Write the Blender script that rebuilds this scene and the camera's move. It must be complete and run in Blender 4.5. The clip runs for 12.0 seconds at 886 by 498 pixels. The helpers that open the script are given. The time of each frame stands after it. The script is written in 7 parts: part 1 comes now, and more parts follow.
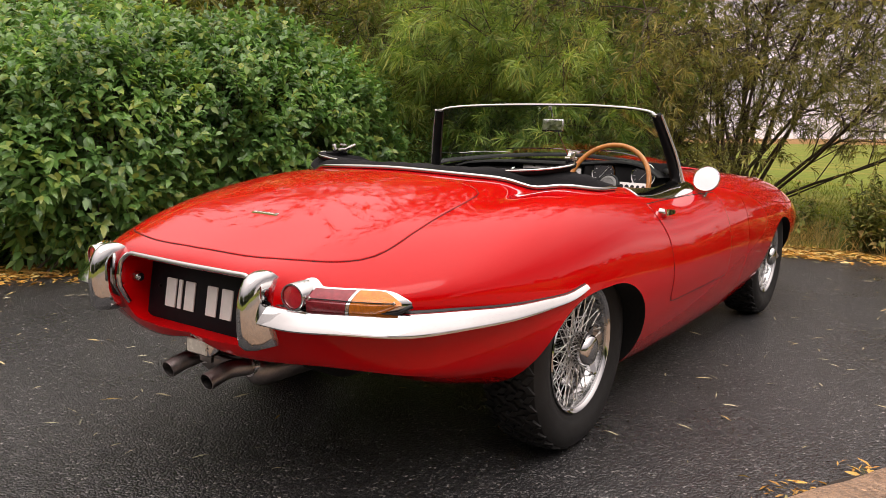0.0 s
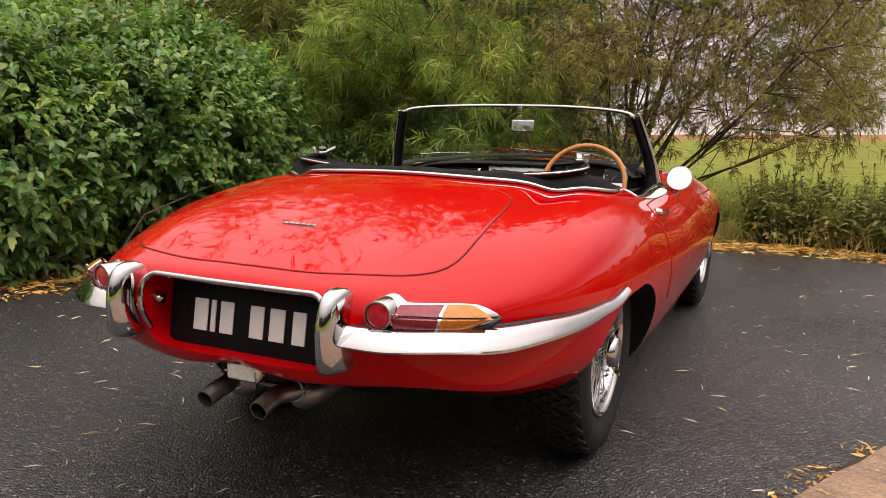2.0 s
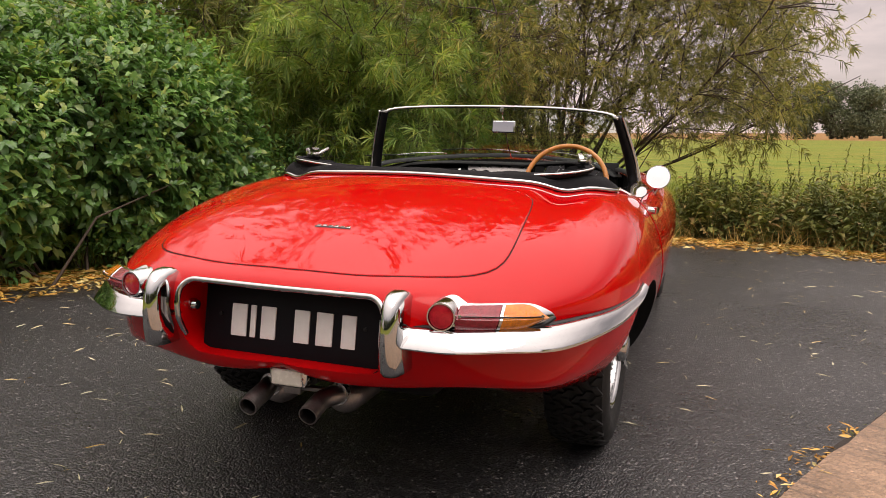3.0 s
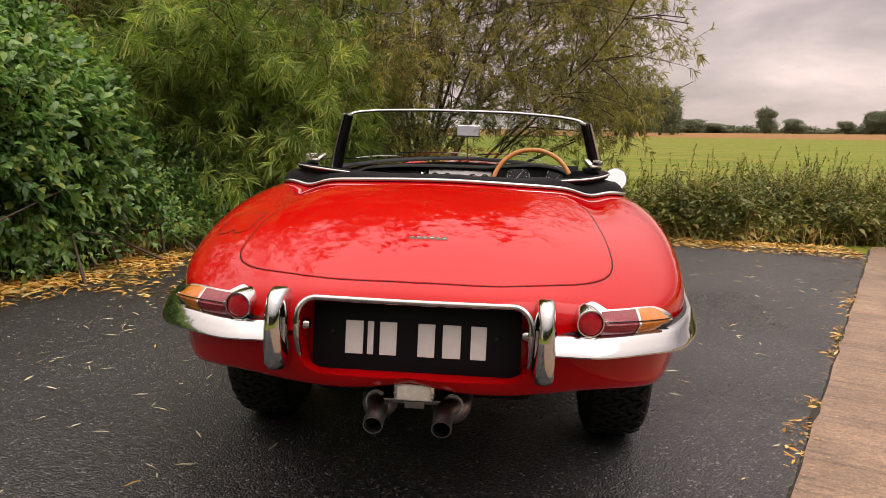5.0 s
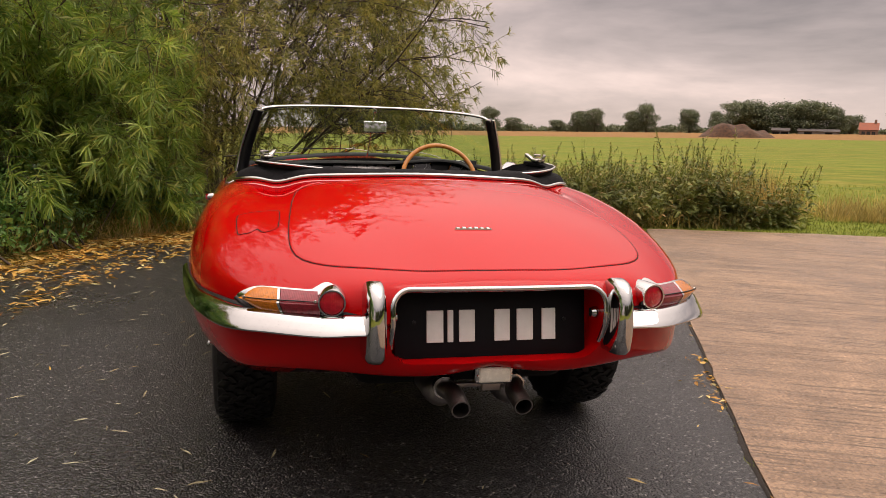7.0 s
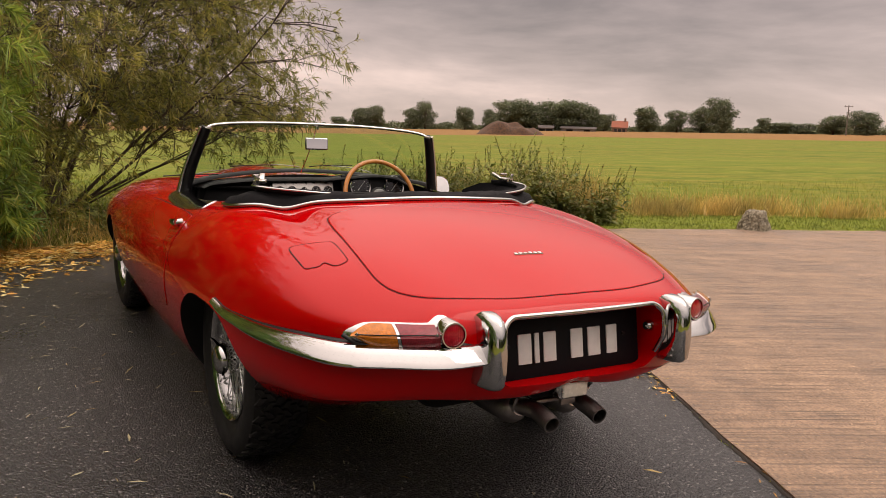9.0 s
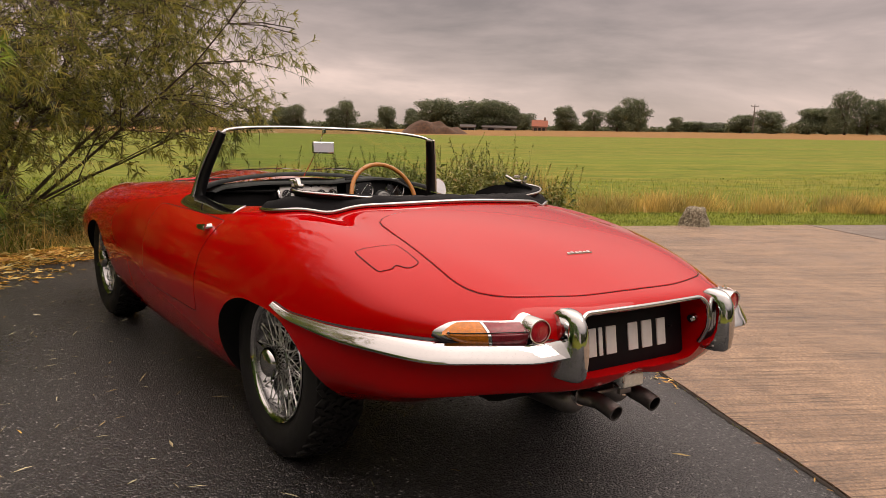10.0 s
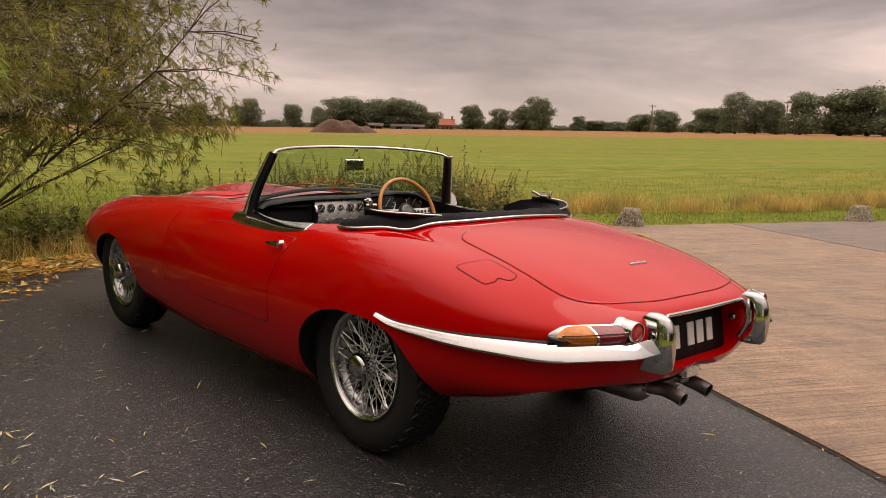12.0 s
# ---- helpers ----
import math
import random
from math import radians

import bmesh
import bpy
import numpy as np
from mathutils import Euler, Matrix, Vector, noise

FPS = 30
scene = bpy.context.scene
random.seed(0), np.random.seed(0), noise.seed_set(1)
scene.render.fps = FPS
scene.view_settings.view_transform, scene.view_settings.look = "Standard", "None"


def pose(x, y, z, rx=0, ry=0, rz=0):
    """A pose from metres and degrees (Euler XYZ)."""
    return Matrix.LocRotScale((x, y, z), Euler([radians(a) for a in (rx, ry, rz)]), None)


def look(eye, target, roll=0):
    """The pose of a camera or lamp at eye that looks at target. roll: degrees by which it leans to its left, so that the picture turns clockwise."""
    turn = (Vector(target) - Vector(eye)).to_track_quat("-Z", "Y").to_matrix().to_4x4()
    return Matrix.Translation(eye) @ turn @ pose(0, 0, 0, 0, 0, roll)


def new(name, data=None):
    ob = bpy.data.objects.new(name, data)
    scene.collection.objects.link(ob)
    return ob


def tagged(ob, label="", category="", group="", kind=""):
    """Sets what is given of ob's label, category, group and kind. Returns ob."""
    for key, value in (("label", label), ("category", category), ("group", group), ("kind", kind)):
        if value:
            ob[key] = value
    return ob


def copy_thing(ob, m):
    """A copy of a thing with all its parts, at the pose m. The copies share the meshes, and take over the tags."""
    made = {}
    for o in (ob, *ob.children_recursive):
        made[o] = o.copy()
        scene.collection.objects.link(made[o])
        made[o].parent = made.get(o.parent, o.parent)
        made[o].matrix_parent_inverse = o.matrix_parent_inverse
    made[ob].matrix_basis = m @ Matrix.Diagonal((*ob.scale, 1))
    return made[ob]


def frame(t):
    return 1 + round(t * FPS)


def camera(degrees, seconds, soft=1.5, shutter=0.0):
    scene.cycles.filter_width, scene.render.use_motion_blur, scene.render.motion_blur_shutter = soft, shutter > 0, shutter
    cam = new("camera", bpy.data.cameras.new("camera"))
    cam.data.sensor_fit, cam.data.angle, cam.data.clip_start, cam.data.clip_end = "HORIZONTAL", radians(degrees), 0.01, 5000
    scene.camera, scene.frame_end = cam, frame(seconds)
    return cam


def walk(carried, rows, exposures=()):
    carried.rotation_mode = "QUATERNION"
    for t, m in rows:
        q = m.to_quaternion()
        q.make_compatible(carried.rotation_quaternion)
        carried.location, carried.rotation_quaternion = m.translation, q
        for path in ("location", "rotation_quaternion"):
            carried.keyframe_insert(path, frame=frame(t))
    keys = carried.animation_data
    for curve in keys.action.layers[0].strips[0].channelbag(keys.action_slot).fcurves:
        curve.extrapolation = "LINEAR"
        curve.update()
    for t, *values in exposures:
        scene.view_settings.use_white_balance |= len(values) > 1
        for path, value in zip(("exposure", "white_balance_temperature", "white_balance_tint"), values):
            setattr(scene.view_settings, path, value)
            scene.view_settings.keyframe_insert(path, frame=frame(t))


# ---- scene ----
cam = camera(59.0, 12.0, soft=0.7)
PATH = [
    (0, (1.793, -2.346, 1.08), (0.653, -0.734, 0.761), 1.4),
    (0.5, (1.672, -2.4, 1.079), (0.582, -0.753, 0.759), 1.4),
    (1, (1.551, -2.435, 1.08), (0.535, -0.743, 0.76), 1.4),
    (1.5, (1.429, -2.462, 1.068), (0.494, -0.723, 0.748), 1.4),
    (2, (1.289, -2.539, 1.086), (0.452, -0.75, 0.768), 1.3),
    (2.5, (1.156, -2.63, 1.088), (0.414, -0.8, 0.77), 1.4),
    (3, (0.992, -2.685, 1.089), (0.354, -0.816, 0.772), 1.4),
    (3.2, (0.926, -2.7, 1.091), (0.33, -0.818, 0.773), 1.4),
    (4.8, (0.302, -2.862, 1.111), (0.087, -0.898, 0.797), 1.9),
    (5, (0.224, -2.874, 1.111), (0.063, -0.906, 0.795), 1.9),
    (5.5, (0.014, -2.911, 1.108), (-0.005, -0.935, 0.796), 1.9),
    (6, (-0.191, -2.906, 1.087), (-0.044, -0.935, 0.778), 2.0),
    (6.5, (-0.414, -2.926, 1.081), (-0.102, -0.974, 0.777), 2.0),
    (7, (-0.625, -2.9, 1.076), (-0.138, -0.984, 0.776), 2.0),
    (7.5, (-0.807, -2.82, 1.076), (-0.176, -0.946, 0.779), 1.9),
    (7.7, (-0.89, -2.784, 1.084), (-0.205, -0.928, 0.788), 1.8),
    (9.3, (-1.527, -2.646, 1.156), (-0.479, -0.967, 0.868), 2.1),
    (9.5, (-1.607, -2.618, 1.157), (-0.526, -0.96, 0.87), 2.0),
    (10, (-1.82, -2.531, 1.157), (-0.662, -0.925, 0.872), 2.0),
    (10.5, (-2.002, -2.503, 1.179), (-0.784, -0.942, 0.896), 2.0),
    (11, (-2.207, -2.502, 1.214), (-0.938, -0.982, 0.932), 2.0),
    (11.5, (-2.362, -2.474, 1.231), (-1.055, -0.987, 0.95), 2.1),
    (12, (-2.507, -2.399, 1.24), (-1.168, -0.941, 0.959), 2.0),
]
walk(cam, [(t, look(eye, target, roll)) for t, eye, target, roll in PATH],
     exposures=[(0, 0.14, 6280, 10), (3, 0.10, 6330, 10), (6, -0.03, 6480, 10.5), (9.5, -0.22, 6800, 12), (12, -0.28, 6880, 12.5)])

# ---- light: overcast afternoon, soft bright cloud ----
SUN_EL, SUN_AZ = radians(62), radians(118)
world = bpy.data.worlds.new("overcast")
scene.world = world
world.use_nodes = True
wn, wl = world.node_tree.nodes, world.node_tree.links
wn.clear()


w_out = wn.new("ShaderNodeOutputWorld")
w_sky = wn.new("ShaderNodeTexSky")
w_sky.sky_type, w_sky.sun_disc = "NISHITA", False
w_sky.sun_elevation, w_sky.sun_rotation = SUN_EL, SUN_AZ
w_co = wn.new("ShaderNodeTexCoord")
w_map = wn.new("ShaderNodeMapping")
w_map.inputs["Scale"].default_value = (1.0, 1.0, 4.2)
w_n1 = wn.new("ShaderNodeTexNoise")
w_n1.inputs["Scale"].default_value, w_n1.inputs["Detail"].default_value = 2.1, 7
w_n1.inputs["Roughness"].default_value, w_n1.inputs["Distortion"].default_value = 0.55, 0.35
w_ramp = wn.new("ShaderNodeValToRGB")
w_ramp.color_ramp.elements[0].position, w_ramp.color_ramp.elements[0].color = 0.33, (0.24, 0.215, 0.21, 1)
w_ramp.color_ramp.elements[1].position, w_ramp.color_ramp.elements[1].color = 0.68, (0.66, 0.56, 0.53, 1)
mid = w_ramp.color_ramp.elements.new(0.5)
mid.color = (0.40, 0.35, 0.34, 1)
w_sep = wn.new("ShaderNodeSeparateXYZ")
w_hr = wn.new("ShaderNodeValToRGB")          # brighter cloud base low over the horizon, thin cloud overhead
w_hr.color_ramp.elements[0].position, w_hr.color_ramp.elements[0].color = 0.0, (1.85, 1.68, 1.56, 1)
w_hr.color_ramp.elements[1].position, w_hr.color_ramp.elements[1].color = 1.0, (8.6, 8.3, 8.0, 1)
e = w_hr.color_ramp.elements.new(0.06)
e.color = (1.72, 1.57, 1.49, 1)
e = w_hr.color_ramp.elements.new(0.2)
e.color = (1.06, 0.99, 0.965, 1)
e = w_hr.color_ramp.elements.new(0.42)
e.color = (3.1, 2.97, 2.84, 1)
e = w_hr.color_ramp.elements.new(0.72)
e.color = (5.2, 5.0, 4.8, 1)
w_mul = wn.new("ShaderNodeMix")
w_mul.data_type, w_mul.blend_type = "RGBA", "MULTIPLY"
w_mul.inputs[0].default_value = 1.0
w_b1 = wn.new("ShaderNodeBackground")
w_b2 = wn.new("ShaderNodeBackground")
w_b1.inputs[1].default_value, w_b2.inputs[1].default_value = 1.0, 0.012
w_add = wn.new("ShaderNodeAddShader")
wl.new(w_co.outputs["Generated"], w_map.inputs["Vector"])
wl.new(w_map.outputs[0], w_n1.inputs["Vector"])
wl.new(w_n1.outputs["Fac"], w_ramp.inputs[0])
wl.new(w_co.outputs["Generated"], w_sep.inputs[0])
wl.new(w_sep.outputs["Z"], w_hr.inputs[0])
w_even = wn.new("ShaderNodeMapRange")          # the cloud is even overhead
w_even.inputs[1].default_value, w_even.inputs[2].default_value = 0.16, 0.42
wl.new(w_sep.outputs["Z"], w_even.inputs[0])
w_smooth = wn.new("ShaderNodeMix")
w_smooth.data_type = "RGBA"
w_smooth.inputs[7].default_value = (0.42, 0.37, 0.355, 1)
wl.new(w_even.outputs[0], w_smooth.inputs[0])
wl.new(w_ramp.outputs[0], w_smooth.inputs[6])
wl.new(w_smooth.outputs[2], w_mul.inputs[6])
wl.new(w_hr.outputs[0], w_mul.inputs[7])
w_az = wn.new("ShaderNodeMapRange")           # the cloud is thinner to the north
w_az.inputs[1].default_value, w_az.inputs[2].default_value = -0.45, 0.35
w_az.inputs[3].default_value, w_az.inputs[4].default_value = 0.74, 1.02
wl.new(w_sep.outputs["Y"], w_az.inputs[0])
w_dir = wn.new("ShaderNodeMix")
w_dir.data_type, w_dir.blend_type = "RGBA", "MULTIPLY"
w_dir.inputs[0].default_value = 1.0
wl.new(w_mul.outputs[2], w_dir.inputs[6])
wl.new(w_az.outputs[0], w_dir.inputs[7])
wl.new(w_dir.outputs[2], w_b1.inputs[0])
wl.new(w_sky.outputs[0], w_b2.inputs[0])
wl.new(w_b1.outputs[0], w_add.inputs[0])
wl.new(w_b2.outputs[0], w_add.inputs[1])
wl.new(w_add.outputs[0], w_out.inputs[0])

sun_data = bpy.data.lights.new("sun", "SUN")
sun_data.energy, sun_data.angle, sun_data.color = 1.5, radians(45), (1.0, 0.93, 0.86)
sun = new("sun", sun_data)
sun.matrix_world = look((math.sin(SUN_AZ) * 30, math.cos(SUN_AZ) * 30, 30 * math.tan(SUN_EL)), (0, 0, 0))

# ---- materials ----
def material(name):
    m = bpy.data.materials.new(name)
    m.use_nodes = True
    nt = m.node_tree
    return m, nt, nt.nodes["Principled BSDF"]


def noise_fac(nt, scale, detail=4, rough=0.55, coord="Object", stretch=None):
    """A noise factor in real-world size."""
    co = nt.nodes.new("ShaderNodeTexCoord")
    n = nt.nodes.new("ShaderNodeTexNoise")
    n.inputs["Scale"].default_value, n.inputs["Detail"].default_value, n.inputs["Roughness"].default_value = scale, detail, rough
    src = co.outputs[coord]
    if stretch:
        mp = nt.nodes.new("ShaderNodeMapping")
        mp.vector_type = "TEXTURE"
        mp.inputs["Scale"].default_value = [1 / k for k in stretch[:3]]
        if len(stretch) > 3:
            mp.inputs["Rotation"].default_value = (0, 0, radians(stretch[3]))
        nt.links.new(src, mp.inputs[0])
        src = mp.outputs[0]
    nt.links.new(src, n.inputs["Vector"])
    return n.outputs["Fac"]


def ramp(nt, fac, *stops):
    r = nt.nodes.new("ShaderNodeValToRGB")
    els = r.color_ramp.elements
    while len(els) < len(stops):
        els.new(0.5)
    for el, (p, c) in zip(els, stops):
        el.position = p
        el.color = (*c, 1) if len(c) == 3 else c
    nt.links.new(fac, r.inputs[0])
    return r.outputs[0]


def mixc(nt, fac, a, b, mode="MIX"):
    m = nt.nodes.new("ShaderNodeMix")
    m.data_type, m.blend_type = "RGBA", mode
    for sock, val in ((m.inputs[0], fac), (m.inputs[6], a), (m.inputs[7], b)):
        if isinstance(val, (int, float)):
            sock.default_value = val
        elif isinstance(val, tuple):
            sock.default_value = (*val, 1)
        else:
            nt.links.new(val, sock)
    return m.outputs[2]


def math_n(nt, op, a, b=0.5, clamp=False):
    m = nt.nodes.new("ShaderNodeMath")
    m.operation, m.use_clamp = op, clamp
    for sock, val in zip(m.inputs, (a, b)):
        if isinstance(val, (int, float)):
            sock.default_value = val
        else:
            nt.links.new(val, sock)
    return m.outputs[0]


def bump(nt, bsdf, height, strength=0.3, dist=0.005):
    b = nt.nodes.new("ShaderNodeBump")
    b.inputs["Strength"].default_value, b.inputs["Distance"].default_value = strength, dist
    nt.links.new(height, b.inputs["Height"])
    nt.links.new(b.outputs[0], bsdf.inputs["Normal"])


def simple(name, col, rough=0.5, metal=0.0, var=0.15, scale=30, bump_s=0.0, bump_scale=200, rvar=0.1, coat=0.0, spec=0.5):
    """A surface with tone and gloss varied at two scales."""
    m, nt, b = material(name)
    f1, f2 = noise_fac(nt, scale), noise_fac(nt, scale * 9)
    both = math_n(nt, "ADD", math_n(nt, "MULTIPLY", f1, 0.65), math_n(nt, "MULTIPLY", f2, 0.35))
    lo, hi = tuple(c * (1 - var) for c in col), tuple(min(1, c * (1 + var)) for c in col)
    nt.links.new(ramp(nt, both, (0.3, lo), (0.7, hi)), b.inputs["Base Color"])
    r = ramp(nt, f1, (0.3, (max(0, rough - rvar),) * 3), (0.7, (min(1, rough + rvar),) * 3))
    nt.links.new(r, b.inputs["Roughness"])
    b.inputs["Metallic"].default_value = metal
    b.inputs["Coat Weight"].default_value = coat
    b.inputs["Specular IOR Level"].default_value = spec
    if bump_s:
        bump(nt, b, noise_fac(nt, bump_scale, 5), bump_s, 0.003)
    return m


def paint_mat():
    m, nt, b = material("red_car_paint")
    f = noise_fac(nt, 2.2, 3)
    nt.links.new(ramp(nt, f, (0.3, (0.395, 0.0006, 0.0015)), (0.7, (0.425, 0.001, 0.002))), b.inputs["Base Color"])
    b.inputs["Roughness"].default_value = 0.33
    b.inputs["Specular IOR Level"].default_value = 0.0
    b.inputs["Coat Weight"].default_value = 1.0
    b.inputs["Coat IOR"].default_value = 1.33
    nt.links.new(ramp(nt, noise_fac(nt, 3, 3), (0.35, (0.004,) * 3), (0.75, (0.016,) * 3)), b.inputs["Coat Roughness"])
    return m


def glass_mat(name, tint=(0.95, 0.98, 0.96)):
    """Thin clear glass: seen through, with gloss that grows at grazing angles."""
    m, nt, b = material(name)
    nt.nodes.remove(b)
    t = nt.nodes.new("ShaderNodeBsdfTransparent")
    g = nt.nodes.new("ShaderNodeBsdfGlossy")
    lw = nt.nodes.new("ShaderNodeLayerWeight")
    mx = nt.nodes.new("ShaderNodeMixShader")
    t.inputs[0].default_value = (*tint, 1)
    g.inputs["Roughness"].default_value = 0.01
    lw.inputs["Blend"].default_value = 0.5
    gloss = math_n(nt, "ADD", math_n(nt, "MULTIPLY", math_n(nt, "POWER", lw.outputs["Facing"], 4.0), 0.55), 0.035)
    nt.links.new(gloss, mx.inputs[0])
    nt.links.new(t.outputs[0], mx.inputs[1])
    nt.links.new(g.outputs[0], mx.inputs[2])
    nt.links.new(mx.outputs[0], nt.nodes["Material Output"].inputs[0])
    return m


def lens_mat(name, col):
    m, nt, b = material(name)
    b.inputs["Roughness"].default_value = 0.12
    b.inputs["Coat Weight"].default_value = 0.35
    b.inputs["Specular IOR Level"].default_value = 0.25
    b.inputs["Coat Roughness"].default_value = 0.03
    b.inputs["Transmission Weight"].default_value = 0.12
    f = noise_fac(nt, 90, 2)
    lo = tuple(c * 0.7 for c in col)
    nt.links.new(ramp(nt, f, (0.35, lo), (0.65, col)), b.inputs["Base Color"])
    w = nt.nodes.new("ShaderNodeTexWave")
    w.inputs["Scale"].default_value = 60
    co = nt.nodes.new("ShaderNodeTexCoord")
    nt.links.new(co.outputs["Object"], w.inputs["Vector"])
    bump(nt, b, w.outputs["Fac"], 0.25, 0.001)
    return m


def asphalt_mat():
    """Damp dark asphalt: black binder between small grey stones, each with its own tilt and gloss."""
    m, nt, b = material("damp_asphalt")
    co = nt.nodes.new("ShaderNodeTexCoord")
    v = nt.nodes.new("ShaderNodeTexVoronoi")
    v.inputs["Scale"].default_value, v.inputs["Randomness"].default_value = 125, 1
    nt.links.new(co.outputs["Object"], v.inputs["Vector"])
    stone = ramp(nt, v.outputs["Color"], (0.15, (0.0045, 0.0043, 0.0048)), (0.58, (0.0145, 0.014, 0.015)), (0.80, (0.043, 0.042, 0.042)), (0.96, (0.23, 0.222, 0.213)))
    patch = noise_fac(nt, 0.7, 5)
    worn = mixc(nt, ramp(nt, patch, (0.35, (0, 0, 0)), (0.7, (1, 1, 1))), (0.75, 0.75, 0.77), (1.35, 1.32, 1.28))
    nt.links.new(mixc(nt, 1.0, stone, worn, "MULTIPLY"), b.inputs["Base Color"])
    fine = noise_fac(nt, 48, 6, 0.7)
    wet = math_n(nt, "ADD", math_n(nt, "MULTIPLY", patch, 0.45), math_n(nt, "MULTIPLY", fine, 0.4))
    nt.links.new(ramp(nt, wet, (0.30, (0.20,) * 3), (0.52, (0.46,) * 3)), b.inputs["Roughness"])
    tone = nt.nodes.new("ShaderNodeSeparateColor")
    nt.links.new(v.outputs["Color"], tone.inputs[0])
    h = math_n(nt, "ADD", math_n(nt, "MULTIPLY", v.outputs["Distance"], -0.75), math_n(nt, "ADD", math_n(nt, "MULTIPLY", fine, 0.35), math_n(nt, "MULTIPLY", tone.outputs[1], 0.35)))
    b.inputs["Specular IOR Level"].default_value = 0.62
    bump(nt, b, h, 1.0, 0.007)
    return m


def concrete_mat(name="brushed_concrete", light=(0.29, 0.192, 0.120), dark=(0.200, 0.128, 0.078)):
    """Old concrete, raked across in fine ridges, with pale and dark stones showing."""
    m, nt, b = material(name)
    co = nt.nodes.new("ShaderNodeTexCoord")
    big, mid_ = noise_fac(nt, 0.7, 6, 0.6), noise_fac(nt, 5.5, 6, 0.65)
    lines = noise_fac(nt, 58, 3, 0.6, stretch=(0.022, 1.0, 1.0, -25))
    band = noise_fac(nt, 9, 5, 0.6, stretch=(0.05, 1.0, 1.0, -25))
    where = noise_fac(nt, 1.6, 4)
    pit = noise_fac(nt, 75, 4, 0.7)
    grain = nt.nodes.new("ShaderNodeTexVoronoi")
    grain.inputs["Scale"].default_value = 105
    nt.links.new(co.outputs["Object"], grain.inputs["Vector"])
    base = ramp(nt, big, (0.3, dark), (0.7, light))
    c = mixc(nt, 1.0, base, ramp(nt, mid_, (0.3, (0.78, 0.77, 0.76)), (0.7, (1.2, 1.2, 1.2))), "MULTIPLY")
    c = mixc(nt, 1.0, c, ramp(nt, band, (0.35, (0.80, 0.79, 0.78)), (0.62, (1.1, 1.1, 1.1))), "MULTIPLY")
    groove = math_n(nt, "MULTIPLY", ramp(nt, lines, (0.50, (0, 0, 0)), (0.66, (1, 1, 1))), ramp(nt, where, (0.36, (0.15,) * 3), (0.58, (0.9,) * 3)))
    c = mixc(nt, groove, c, (0.085, 0.062, 0.045))
    c = mixc(nt, ramp(nt, pit, (0.30, (0.8,) * 3), (0.42, (0, 0, 0))), c, (0.09, 0.066, 0.05))
    c = mixc(nt, 1.0, c, ramp(nt, grain.outputs["Color"], (0.1, (0.70, 0.69, 0.68)), (0.5, (1.0, 1.0, 1.0)), (0.9, (1.3, 1.28, 1.25)), (0.97, (2.1, 2.1, 2.1))), "MULTIPLY")
    nt.links.new(c, b.inputs["Base Color"])
    nt.links.new(ramp(nt, big, (0.35, (0.42,) * 3), (0.65, (0.62,) * 3)), b.inputs["Roughness"])
    h = math_n(nt, "ADD", math_n(nt, "MULTIPLY", groove, -1.0), math_n(nt, "ADD", math_n(nt, "MULTIPLY", pit, 0.7), math_n(nt, "MULTIPLY", grain.outputs["Distance"], -0.5)))
    bump(nt, b, h, 0.9, 0.008)
    return m


def leaf_mat(name, dark, light, odd=None, trans=0.35, rough=0.45):
    """Leaves: every leaf its own tone, light shining through."""
    m, nt, b = material(name)
    geo = nt.nodes.new("ShaderNodeNewGeometry")
    stops = [(0.0, dark), (0.75, light)] + ([(0.97, odd)] if odd else [])
    c = ramp(nt, geo.outputs["Random Per Island"], *stops)
    # Noise clumps darken and brighten the leaves, painting in shade between tufts.
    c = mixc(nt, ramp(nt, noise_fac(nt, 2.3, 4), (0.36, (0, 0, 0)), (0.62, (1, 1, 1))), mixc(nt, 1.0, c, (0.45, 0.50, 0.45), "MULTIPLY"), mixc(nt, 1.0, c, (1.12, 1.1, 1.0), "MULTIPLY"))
    nt.links.new(c, b.inputs["Base Color"])
    b.inputs["Roughness"].default_value = rough
    tr = nt.nodes.new("ShaderNodeBsdfTranslucent")
    nt.links.new(mixc(nt, 1.0, c, (1.1, 1.15, 0.75), "MULTIPLY"), tr.inputs[0])
    mx = nt.nodes.new("ShaderNodeMixShader")
    mx.inputs[0].default_value = trans
    nt.links.new(b.outputs[0], mx.inputs[1])
    nt.links.new(tr.outputs[0], mx.inputs[2])
    nt.links.new(mx.outputs[0], nt.nodes["Material Output"].inputs[0])
    return m


